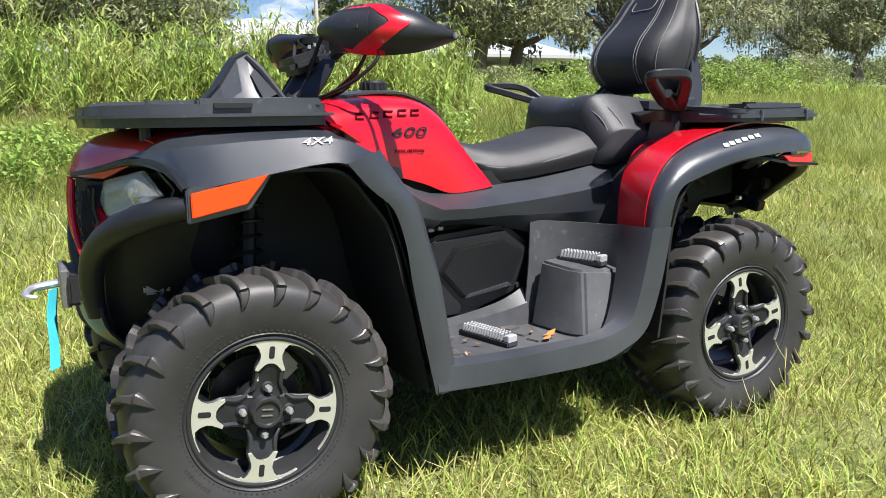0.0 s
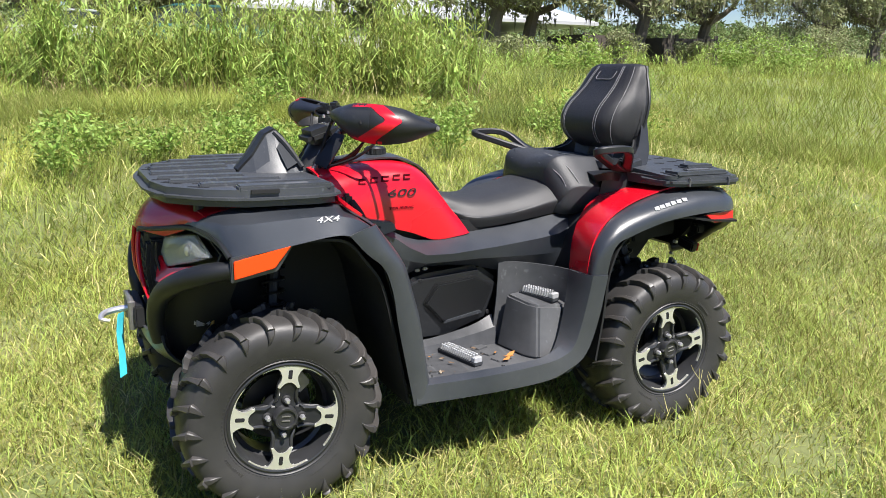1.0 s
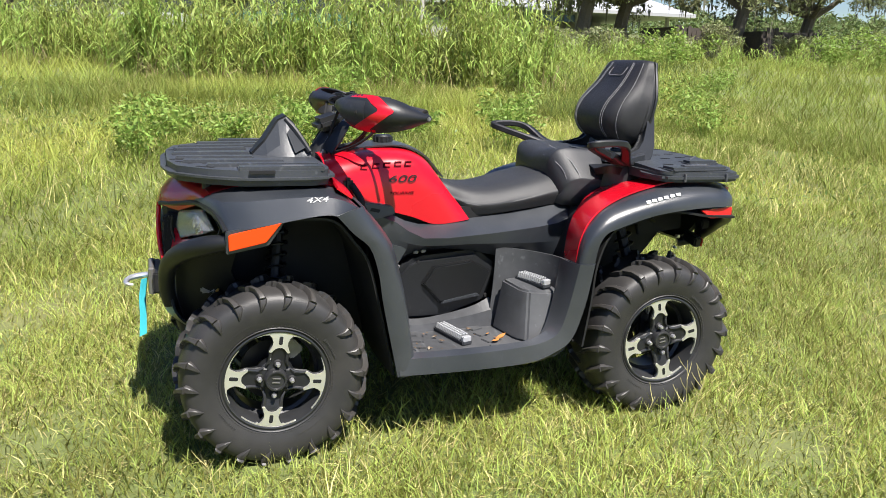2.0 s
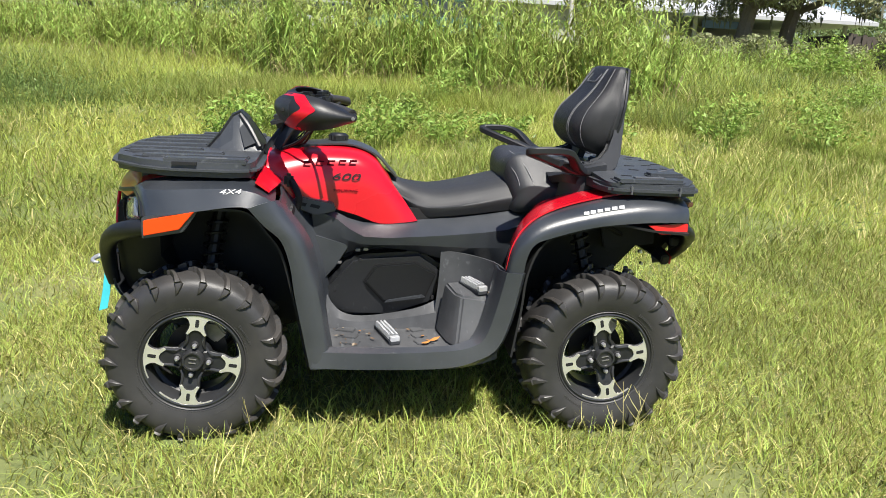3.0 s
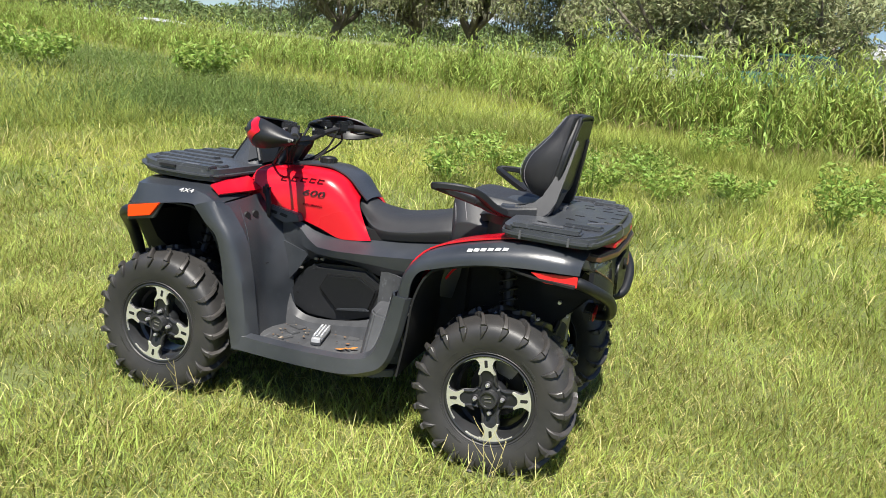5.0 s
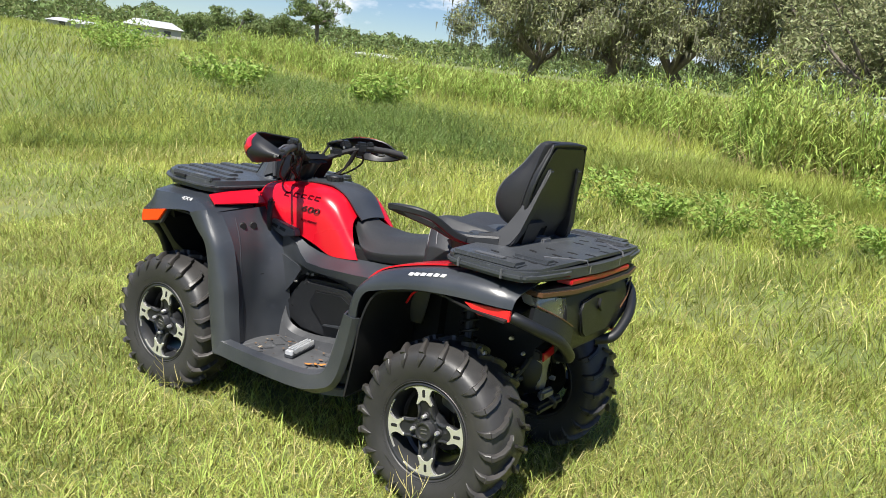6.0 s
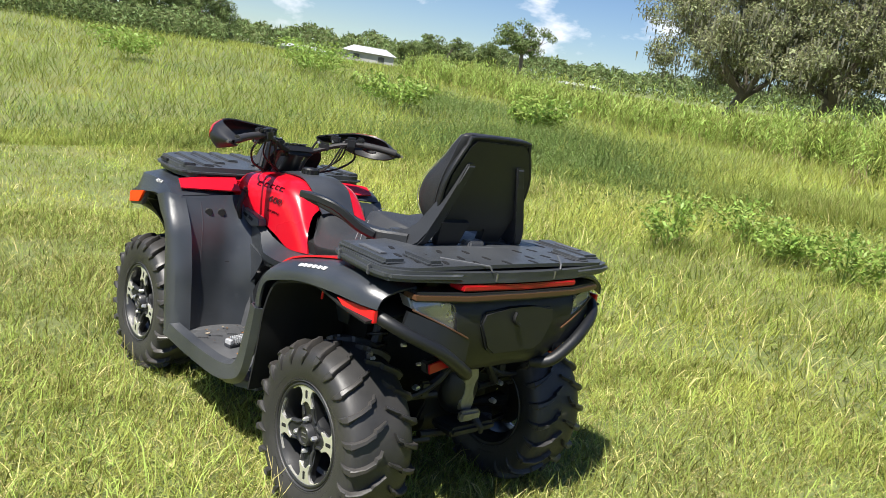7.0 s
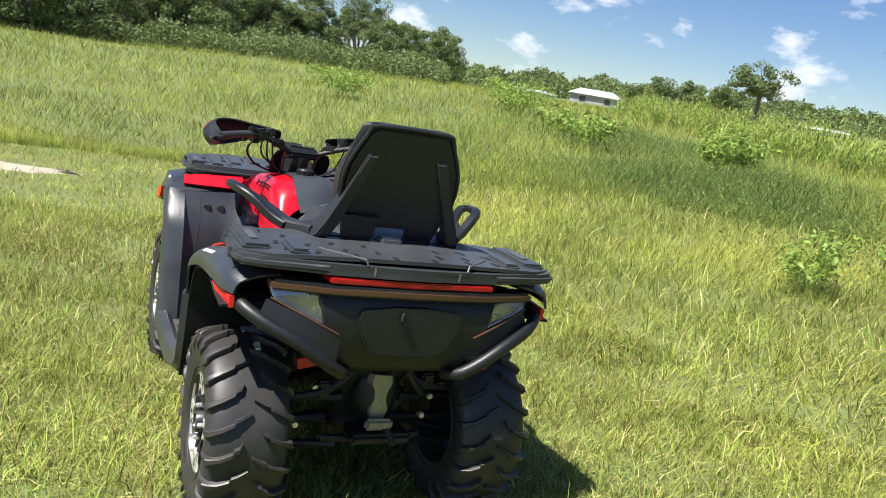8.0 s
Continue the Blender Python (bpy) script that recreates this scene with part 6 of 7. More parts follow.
def make_ground():
    ax = np.concatenate((-np.geomspace(900, 8, 30), np.linspace(-7.8, 9.8, 110), np.geomspace(10, 900, 30)))
    ay = np.concatenate((-np.geomspace(900, 6, 20), np.linspace(-5.8, 11.8, 110), np.geomspace(12, 900, 36)))
    X, Y = np.meshgrid(ax, ay)
    Z = rise(X, Y)
    v = np.stack((X, Y, Z), -1).reshape(-1, 3)
    nx, ny = len(ax), len(ay)
    i, j = np.meshgrid(np.arange(nx - 1), np.arange(ny - 1))
    a = (j * nx + i).ravel()
    quads = np.stack((a, a + 1, a + 1 + nx, a + nx), -1)
    g = raw_mesh("ground", v, np.full(len(quads), 4), quads.ravel(), SOIL)
    g.data.shade_smooth()
    return tagged(g, "grassy field with bare sandy patches", "ground", kind="structure")


make_ground()


def make_path():
    """A strip of bare sand on a vehicle track, with ragged edges."""
    xs = np.linspace(-4.2, -0.82, 70)
    rows = []
    for y0 in xs:
        c = -6.02 + 0.10 * (y0 + 1.2)
        w = 0.40 * min(1, (-0.80 - y0) * 1.3) * (0.8 + 0.3 * math.sin(y0 * 4.1) + 0.2 * math.sin(y0 * 9.7))
        for t in (-1, -0.6, 0, 0.6, 1):
            x, y = c + t * w + 0.06 * math.sin(y0 * 11 + t * 5), y0 + 0.05 * math.sin(t * 7 + y0 * 6)
            rows.append((x, y, float(rise(x, y)) + (0.012 if abs(t) < 1 else -0.01)))
    quads = [(i * 5 + j, (i + 1) * 5 + j, (i + 1) * 5 + j + 1, i * 5 + j + 1) for i in range(len(xs) - 1) for j in range(4)]
    ob = raw_mesh("sand_track", np.array(rows), np.full(len(quads), 4), np.array(quads).ravel(), mat("pale_sand", (0.36, 0.31, 0.24), 0.95, var=0.4, fine=40, broad=3, bump=0.6, bump_scale=90))
    tagged(ob, "strip of bare pale sand in the grass", "track", kind="structure")


make_path()


def blades(name, x, y, length, width, lean, material, label, segs=2, z=None, curl=1.0, droop=0.0):
    """Grass blades: tapering, bent strips rooted at x, y."""
    n = len(x)
    z = rise(x, y) - 0.01 if z is None else z
    face, bend = rng.uniform(0, 2 * np.pi, n), rng.uniform(0, 2 * np.pi, n)
    wx, wy = np.cos(face) * width / 2, np.sin(face) * width / 2
    rows = []
    for k in range(segs + 1):
        s = k / segs
        out = lean * length * (s ** 1.7) * curl
        up = length * (s * np.sqrt(np.clip(1 - (lean * 0.8) ** 2, 0.05, 1)) - droop * lean * s ** 3)
        px, py, pz = x + np.cos(bend) * out, y + np.sin(bend) * out, z + up
        if k == segs:
            rows.append(np.stack((px, py, pz), -1)[:, None])
        else:
            t = 1 - 0.55 * s
            rows.append(np.stack((np.stack((px - wx * t, py - wy * t, pz), -1), np.stack((px + wx * t, py + wy * t, pz), -1)), 1))
    v = np.concatenate(rows, 1)
    per = v.shape[1]
    base = (np.arange(n) * per)[:, None]
    idx, cnt = [], []
    for k in range(segs - 1):
        idx.append(base + np.array([2 * k, 2 * k + 1, 2 * k + 3, 2 * k + 2]))
    idx.append(base + np.array([2 * segs - 2, 2 * segs - 1, 2 * segs]))
    flat = np.concatenate(idx, 1)
    cnt = np.tile([4] * (segs - 1) + [3], n)
    ob = raw_mesh(name, v.reshape(-1, 3), cnt, flat.ravel(), material)
    ob.data.shade_smooth()
    return tagged(ob, label, "grass", kind="stuff")


GRASS = mat("grass_blades", (0.325, 0.365, 0.084), 0.55, var=0.2, fine=8, broad=1.1, bump=0, tint=(0.39, 0.42, 0.105), island=0.65, trans=0.3, mottle=0.22, spec=0.25)
STRAW = mat("dry_grass", (0.58, 0.52, 0.23), 0.7, var=0.2, fine=8, broad=2, bump=0, island=0.3, trans=0.25, spec=0.2)
TALL = mat("tall_grass", (0.345, 0.41, 0.088), 0.55, var=0.2, fine=5, broad=0.5, bump=0, tint=(0.48, 0.46, 0.105), island=0.38, trans=0.35, mottle=0.28, spec=0.25)
DARKGRASS = mat("dark_meadow_growth", (0.135, 0.195, 0.050), 0.55, var=0.2, fine=5, broad=0.7, bump=0, tint=(0.19, 0.24, 0.06), island=0.4, trans=0.3, mottle=0.2, spec=0.2)
REED = mat("reed_leaves", (0.29, 0.37, 0.085), 0.5, var=0.2, fine=5, broad=0.6, bump=0, tint=(0.34, 0.36, 0.10), island=0.55, trans=0.35, spec=0.3)
DEAD = mat("dead_reed_stalks", (0.33, 0.27, 0.15), 0.8, var=0.3, fine=8, broad=2, bump=0, island=0.4, trans=0.2, spec=0.1)
WEED = mat("weed_leaves", (0.23, 0.33, 0.068), 0.5, var=0.2, fine=20, broad=3, bump=0, tint=(0.30, 0.38, 0.08), island=0.35, trans=0.35, spec=0.3)


def scatter(n, x0, x1, y0, y1):
    return rng.uniform(x0, x1, n), rng.uniform(y0, y1, n)


def patchy(x, y, scale, seed=0.0):
    """A soft random field between 0 and 1."""
    return 0.5 + 0.25 * (np.sin(x * scale + seed) * np.cos(y * scale * 1.3 + 2 * seed) + np.sin(x * scale * 2.3 - y * scale * 1.7 + seed * 3))


def lush(x, y):
    """How much dark, broad-leaved growth stands in the hollow beyond the vehicle."""
    f = sum(np.exp(-(((x - a) / r) ** 2 + ((y - b) / q) ** 2)) for a, b, r, q in ((-4.6, 7.6, 1.7, 1.3), (-7.2, 7.4, 2.2, 2.0), (-7.0, 10.0, 2.0, 1.6), (-12.5, 11.5, 3.4, 2.4), (-15.0, 13.5, 3.0, 2.0)))
    return np.clip(f * (0.55 + 0.75 * patchy(x, y, 1.9, 0.7)), 0, 1)


def off_tyres(x, y):
    ok = np.ones(len(x), bool)
    for cx in (-0.74, 0.74):
        for cy in (-0.46, 0.46):
            ok &= ~((np.abs(x - cx) < 0.12) & (np.abs(y - cy) < 0.115))
    return ok


def bare(x, y):
    """Where the turf is thin: chance to keep a blade."""
    keep = np.clip(0.35 + 1.3 * patchy(x, y, 2.1, 1.7), 0.25, 1)
    path = np.exp(-(((x + 6.02 - 0.1 * (y + 1.2)) / 0.42) ** 2)) * np.clip((-0.75 - y) * 3, 0, 1)
    spots = sum(np.exp(-(((x - a) / r) ** 2 + ((y - b) / (r * 0.7)) ** 2)) for a, b, r in ((-1.5, -0.2, 0.35), (1.05, -0.95, 0.3), (-1.25, -0.75, 0.3), (-2.6, -0.6, 0.4)))
    return keep * (1 - 0.97 * path) * (1 - 0.8 * np.clip(spots, 0, 1))


def make_grass():
    # short turf round the vehicle
    x, y = scatter(470000, -4.2, 5.0, -2.9, 2.4)
    near = np.hypot((x - 0.3) / 4.2, (y + 0.3) / 2.6)
    k = (rng.uniform(size=len(x)) < bare(x, y)) & off_tyres(x, y) & (rng.uniform(size=len(x)) < np.clip(1.6 - 0.9 * near, 0.25, 1))
    x, y = x[k], y[k]
    n = len(x)
    L = rng.gamma(8, 0.0105, n) * (0.70 + 0.65 * patchy(x, y, 2.6, 0.3))
    dry = rng.uniform(size=n) < 0.08 + 0.14 * patchy(x, y, 1.1, 2.2)
    for name, sel, m, lab, lo, hi in (("short_grass", ~dry, GRASS, "short green turf with bent blades", 0.3, 1.2), ("dry_grass", dry, STRAW, "dry straw-coloured grass blades", 0.7, 1.22)):
        c = sel.sum()
        blades(name, x[sel], y[sel], L[sel], rng.uniform(0.0028, 0.0066, c), rng.uniform(lo, hi, c), m, lab, 2, droop=0.25)
    # longer grass beyond it
    x, y = scatter(360000, -9.5, 8.5, -4.0, 10.8)
    k = ~((x > -3.6) & (x < 4.4) & (y > -2.6) & (y < 1.7)) & (rng.uniform(size=len(x)) < bare(x, y))
    x, y = x[k], y[k]
    n = len(x)
    deep = lush(x, y)
    tall = np.clip((y - 1.0) / 2.2, 0, 1) * (0.30 + 0.7 * patchy(x, y, 0.9, 4.1) + 0.5 * patchy(x, y, 3.7, 2.2)) * (1 - 0.5 * deep)
    L = (0.105 + 0.19 * tall) * rng.uniform(0.5, 1.4, n)
    dry = rng.uniform(size=n) < (0.03 + 0.10 * patchy(x, y, 0.8, 1.2) + 0.22 * (x > 3) * (y > 2) * patchy(x, y, 1.3, 0.2)) * (1 - deep)
    dark = ~dry & (rng.uniform(size=n) < deep * 1.2)
    for name, sel, m, lab in (("long_grass", ~dry & ~dark, TALL, "longer green meadow grass on the bank"), ("dry_long_grass", dry, STRAW, "dry stems in the meadow grass"), ("dark_grass", dark, DARKGRASS, "darker green growth in the hollow")):
        c = sel.sum()
        blades(name, x[sel], y[sel], L[sel], rng.uniform(0.0045, 0.0095, c), rng.uniform(0.4, 1.24, c), m, lab, 2, droop=0.45)
    # meadow further out
    r = 8 + 120 * rng.uniform(0, 1, 250000) ** 2.3
    a = rng.uniform(radians(20), radians(205), len(r))
    x, y = r * np.cos(a), r * np.sin(a)
    k = y > -9
    x, y, r = x[k], y[k], r[k]
    L = (0.22 + 0.22 * patchy(x, y, 0.5, 0.8)) * rng.uniform(0.6, 1.5, len(x))
    L *= np.clip(0.40 + (np.abs(x) - 8) / 30 + np.clip(y, 0, 8) / 8 * 0.6, 0.4, 1.0)
    dark = rng.uniform(size=len(x)) < np.maximum(lush(x, y), 0.35 * (patchy(x, y, 0.23, 2.7) > 0.62))
    for name, sel, m, lab in (("far_grass", ~dark, TALL, "sunlit meadow grass"), ("far_dark_grass", dark, DARKGRASS, "darker drifts in the far meadow")):
        blades(name, x[sel], y[sel], L[sel], 0.0055 + 0.0008 * r[sel], rng.uniform(0.3, 1.0, sel.sum()), m, lab, 1)


make_grass()


# ---- reed bed ----
def make_reeds():
    """Canes with broad leaves that arch over, in clumps along the far side of the meadow."""
    line = [(-34, 26), (-20, 20.5), (-15, 18), (-9, 18.4), (-4.7, 16.8), (-1.6, 12.6), (-0.4, 10.7), (2.2, 10.5), (4.6, 9.7), (5.6, 10.4), (6.4, 13), (12.6, 20.5), (17, 22), (24, 20), (34, 22)]
    xs, ys = np.array([p[0] for p in line], float), np.array([p[1] for p in line], float)
    x = np.concatenate((rng.uniform(-1.6, 6.0, 3600), rng.uniform(-6, -1, 1500), rng.uniform(-32, -5, 5200), rng.uniform(6, 34, 1600)))
    y = np.interp(x, xs, ys) + 0.45 * np.sin(x * 2.3) + 0.3 * np.sin(x * 5.1 + 1) - 0.5 + rng.gamma(1.6, 1.1, len(x))
    clump = patchy(x, y, 1.7, 0.9)
    k = rng.uniform(size=len(x)) < np.clip(clump * 2.6 - 0.75, 0.06, 1)
    x, y, clump = x[k], y[k], clump[k]
    H = (0.50 + 0.85 * clump) * rng.uniform(0.55, 1.35, len(x)) * np.where((x > -1.6) & (x < 6.0), 1.22, np.where(x > 6, 0.75, 0.95))
    ground = rise(x, y)
    blades("reeds", x, y, H * 1.05, rng.uniform(0.010, 0.018, len(x)), rng.uniform(0.05, 0.35, len(x)), REED, "tall green reeds with broad arching leaves", 3)
    px, py, pz, L = [], [], [], []
    for j in range(8):
        f = 0.12 + 0.115 * j
        px.append(x)
        py.append(y)
        pz.append(ground + H * f * rng.uniform(0.85, 1.1, len(x)))
        L.append(rng.uniform(0.26, 0.66, len(x)) * (1.1 - 0.45 * f))
    px, py, pz, L = (np.concatenate(q) for q in (px, py, pz, L))
    blades("reed_leaves", px, py, L, rng.uniform(0.018, 0.040, len(px)), rng.uniform(0.45, 1.10, len(px)), REED, "broad arching reed leaves", 3, z=pz, droop=0.85)
    k = rng.uniform(size=len(x)) < 0.50
    blades("dead_reeds", x[k] + rng.normal(0, 0.1, k.sum()), y[k] - rng.uniform(0, 0.5, k.sum()), H[k] * rng.uniform(0.3, 0.6, k.sum()), rng.uniform(0.010, 0.026, k.sum()), rng.uniform(0.2, 1.1, k.sum()), DEAD, "dead brown reed stalks", 3, droop=0.5)


make_reeds()


# ---- leafy weeds ----
def leaf_cloud(centres, radii, count, size, flat=0.6, simple=False):
    """Many small leaves spread over soft ellipsoids, denser to the outside; simple: three-cornered ones, for what is far off."""
    cs, rs = np.asarray(centres, float), np.asarray(radii, float)
    pick = rng.integers(0, len(cs), count)
    d = rng.normal(size=(count, 3))
    d /= np.linalg.norm(d, axis=1, keepdims=True)
    p = cs[pick] + d * rs[pick] * (rng.uniform(0.25, 1.0, (count, 1)) ** 0.5)
    nrm = d * (1 - flat) + rng.normal(size=(count, 3)) * 0.6
    nrm[:, 2] += flat
    nrm /= np.linalg.norm(nrm, axis=1, keepdims=True)
    u = np.cross(nrm, rng.normal(size=(count, 3)))
    u /= np.linalg.norm(u, axis=1, keepdims=True)
    w = np.cross(nrm, u)
    s = size * rng.uniform(0.5, 1.4, (count, 1))
    if simple:
        v = np.stack((p - u * s, p + w * s * 0.5, p + u * s - w * s * 0.25), 1)
        return v.reshape(-1, 3), np.full(count, 3), np.arange(count * 3)
    v = np.stack((p - u * s, p + w * s * 0.38, p + u * s, p - w * s * 0.38), 1)
    return v.reshape(-1, 3), np.full(count, 4), np.arange(count * 4)


def make_weed(x, y, hgt, wide, leaves, size, material=None, name="weed", label="leafy green weed growing in the meadow grass", group="weeds in the meadow"):
    z = float(rise(x, y))
    weed = thing(name, label, name, group)
    weed.location = (x, y, z)
    bm = bmesh.new()
    tips = []
    for k in range(9):
        a, r = 2.4 * k, wide * (0.2 + 0.8 * random.random())
        tip = (r * math.cos(a), r * math.sin(a), hgt * (0.55 + 0.45 * random.random()))
        tips.append(tip)
        tube(bm, [(0.02 * math.cos(a), 0.02 * math.sin(a), -0.02), (tip[0] * 0.35, tip[1] * 0.35, tip[2] * 0.6), tip], [0.006, 0.005, 0.002], 5, 2)
    tagged(part("stem", bm, WEED, weed), kind="stuff")
    cs = [(t[0] * f, t[1] * f, t[2] * f) for t in tips for f in (0.55, 0.8, 1.0)]
    ob = raw_mesh("leaves", *leaf_cloud(cs, [(wide * 0.28, wide * 0.28, hgt * 0.16)] * len(cs), leaves, size), material or WEED)
    ob.parent = weed
    return weed


def make_weeds():
    random.seed(3)
    spots = [(-1.25, 4.6, 0.62, 0.38), (4.1, 5.2, 0.75, 0.45), (2.5, 4.9, 0.66, 0.42), (-1.0, 5.6, 0.5, 0.4), (3.0, 6.0, 0.55, 0.4), (0.2, 5.1, 0.5, 0.45), (0.9, 5.3, 0.5, 0.45), (-0.4, 5.3, 0.45, 0.4), (1.6, 5.6, 0.45, 0.4),
             (0.6, 6.4, 0.5, 0.4), (5.6, 5.6, 0.6, 0.5), (6.6, 7.5, 0.7, 0.6), (1.3, 8.2, 0.6, 0.5), (8.4, 9.0, 0.7, 0.6)]
    for x, y, h, w in spots:
        make_weed(x, y, h * 0.9, w, 800, 0.030)
    for x, y, h, w in ((-21, 6.5, 1.0, 1.4), (-20.5, 12.5, 1.1, 1.5), (-23, 13.5, 1.1, 1.6), (13, 17, 1.2, 1.2), (20, 18, 1.4, 1.4), (-12, 9.5, 0.8, 1.0), (-9, 11, 0.8, 1.1), (24, 19, 1.5, 1.5)):
        make_weed(x, y, h, w, 1500, 0.06)


make_weeds()


def make_stalk(x, y, hgt, seed):
    """A thin dry stalk with a few forked twigs."""
    random.seed(seed)
    stalk = thing("grass_stalk", "thin pale dry grass stalk standing by the wheels", "stalk", "stalks by the wheels")
    stalk.location = (x, y, float(rise(x, y)) - 0.01)
    lx, ly = random.uniform(-0.05, 0.05), random.uniform(-0.03, 0.03)
    bm = tube(bmesh.new(), [(0, 0, 0), (lx * 0.4, ly * 0.4, hgt * 0.5), (lx, ly, hgt)], [0.0016, 0.0013, 0.0008], 5, 3)
    part("stem", bm, STRAW, stalk)
    for k in range(3):
        f, a = 0.55 + 0.15 * k, random.uniform(0, 6.28)
        bm = tube(bmesh.new(), [(lx * f, ly * f, hgt * f), (lx * f + 0.03 * math.cos(a), ly * f + 0.03 * math.sin(a), hgt * f + 0.035), (lx * f + 0.045 * math.cos(a), ly * f + 0.045 * math.sin(a), hgt * f + 0.06)], [0.0012, 0.001, 0.0006], 4, 2)
        part("twig", bm, STRAW, stalk)


for i, (x, y, h) in enumerate(((-0.52, -0.66, 0.22), (-0.46, -0.64, 0.17), (-0.60, -0.70, 0.13), (0.58, -0.68, 0.15), (0.70, -0.72, 0.14), (0.95, -0.70, 0.16), (-0.30, -0.72, 0.14), (-0.95, -0.68, 0.13), (0.30, -0.70, 0.15), (0.79, -0.665, 0.27), (0.815, -0.67, 0.23), (0.80, -0.68, 0.19))):
    make_stalk(x, y, h, 100 + i)

# ---- low broad-leaved undergrowth in patches ----
UNDER = mat("undergrowth_leaves", (0.145, 0.21, 0.054), 0.5, var=0.2, fine=20, broad=2, bump=0, tint=(0.20, 0.26, 0.065), island=0.25, trans=0.3, spec=0.3)
def undergrowth():
    n = 210000
    x, y = scatter(n, -17, 8, 1.6, 15)
    k = rng.uniform(size=n) < np.clip(lush(x, y) * 1.1 + np.clip(2.6 * patchy(x, y, 0.62, 5.3) + 1.2 * patchy(x, y, 2.4, 1.3) - 2.4, 0, 0.5) * np.where(x > 1, 0.3, 0.7), 0, 1)
    x, y = x[k], y[k]
    cs = np.stack((x, y, rise(x, y) + rng.uniform(0.02, 0.30, len(x)) * rng.uniform(0.4, 1.2, len(x))), -1)
    v, c, i = leaf_cloud(cs, np.full((len(x), 3), 0.05), len(x), 0.021, 0.3)
    tagged(raw_mesh("undergrowth", v, c, i, UNDER), "low broad-leaved undergrowth in the meadow", "undergrowth", kind="stuff")


undergrowth()

# ---- trees ----
BARK = mat("bark", (0.13, 0.11, 0.09), 0.9, var=0.4, fine=14, broad=3, bump=0.8, bump_scale=30)
LEAF = mat("tree_leaves", (0.225, 0.245, 0.115), 0.5, var=0.3, fine=3, broad=0.35, bump=0, tint=(0.29, 0.29, 0.16), island=0.5, trans=0.3, spec=0.3)
LEAF_FAR = mat("far_tree_leaves", (0.14, 0.185, 0.065), 0.6, var=0.3, fine=1, broad=0.15, bump=0, tint=(0.20, 0.24, 0.10), island=0.5, trans=0.3, spec=0.2)
MOSS = mat("hanging_moss", (0.18, 0.18, 0.125), 0.9, var=0.3, fine=3, broad=0.4, bump=0, island=0.3, trans=0.25, spec=0.1)


def make_tree(x, y, hgt, spread, leaves, size, seed, material, moss=0, label="", low=0.32, lean=0.0, skirt=0.3, dome=0):
    random.seed(seed)
    z = float(rise(x, y)) - 0.1
    tree = thing("tree", label, "tree", "trees round the field")
    tree.location = (x, y, z)
    bm = bmesh.new()
    fork = hgt * low
    r0 = 0.035 * hgt
    top = Vector((lean, 0, fork))
    tube(bm, [(0, 0, -0.2), (lean * 0.4, 0.02 * hgt, fork * 0.5), tuple(top)], [r0 * 1.5, r0, r0 * 0.9], 9, 3)
    cs, rs = [], []
    for k in range(8):
        a = 2.399 * k + random.uniform(-0.4, 0.4)
        reach = spread * random.uniform(0.5, 0.95)
        end = Vector((reach * math.cos(a), reach * math.sin(a), hgt * random.uniform(0.45, 0.85)))
        if k == 0:
            end = Vector((0, 0, hgt * 0.9))
        mid = top.lerp(end, 0.5) + Vector((random.uniform(-0.3, 0.3), random.uniform(-0.3, 0.3), -0.05 * hgt))
        tube(bm, [tuple(top - Vector((0, 0, 0.2))), tuple(mid), tuple(end)], [r0 * 0.6, r0 * 0.38, r0 * 0.1], 7, 3)
        for j in range(6):
            f = random.uniform(0.5, 1.1)
            c = top.lerp(end, f) + Vector((random.gauss(0, 0.15) * spread, random.gauss(0, 0.15) * spread, random.gauss(0.03, 0.07) * hgt))
            if j == 5:
                c = Vector((c.x * 1.15, c.y * 1.15, hgt * (skirt + random.uniform(0.0, 0.18))))
            tube(bm, [tuple(mid.lerp(end, random.random())), tuple(c)], [r0 * 0.14, r0 * 0.04], 5, 1)
            cs.append(tuple(c))
            q = random.uniform(0.17, 0.34) * spread
            rs.append((q, q, q * random.uniform(0.5, 0.85)))
    for k in range(dome):
        a, f = 2.399 * k + random.uniform(-0.3, 0.3), math.sqrt((k + 0.5) / dome)
        z = hgt * (0.34 + 0.58 * (1 - f ** 2.2) + random.gauss(0, 0.05)) - (0.10 * hgt if k % 4 == 0 else 0)
        cs.append((spread * f * math.cos(a), spread * f * math.sin(a), z))
        q = random.uniform(0.15, 0.26) * spread
        rs.append((q, q, q * random.uniform(0.55, 0.9)))
    part("trunk", bm, BARK, tree)
    crown = raw_mesh("crown", *leaf_cloud(cs, rs, leaves, size * 1.12, 0.35, True), material)
    crown.parent = tree
    if moss:
        pick = rng.integers(0, len(cs), moss)
        c = np.array(cs)[pick] + rng.normal(size=(moss, 3)) * np.array(rs)[pick] * 0.55
        L = rng.uniform(0.2, 0.8, moss)
        w = rng.uniform(0.03, 0.09, moss)
        a = rng.uniform(0, np.pi, moss)
        d = np.stack((np.cos(a) * w, np.sin(a) * w, np.zeros(moss)), -1)
        lowp = c - np.stack((np.zeros(moss), np.zeros(moss), L), -1)
        v = np.stack((c - d, c + d, lowp), 1).reshape(-1, 3)
        ob = raw_mesh("hanging_moss", v, np.full(moss, 3), np.arange(moss * 3), MOSS)
        ob.parent = tree
    return tree


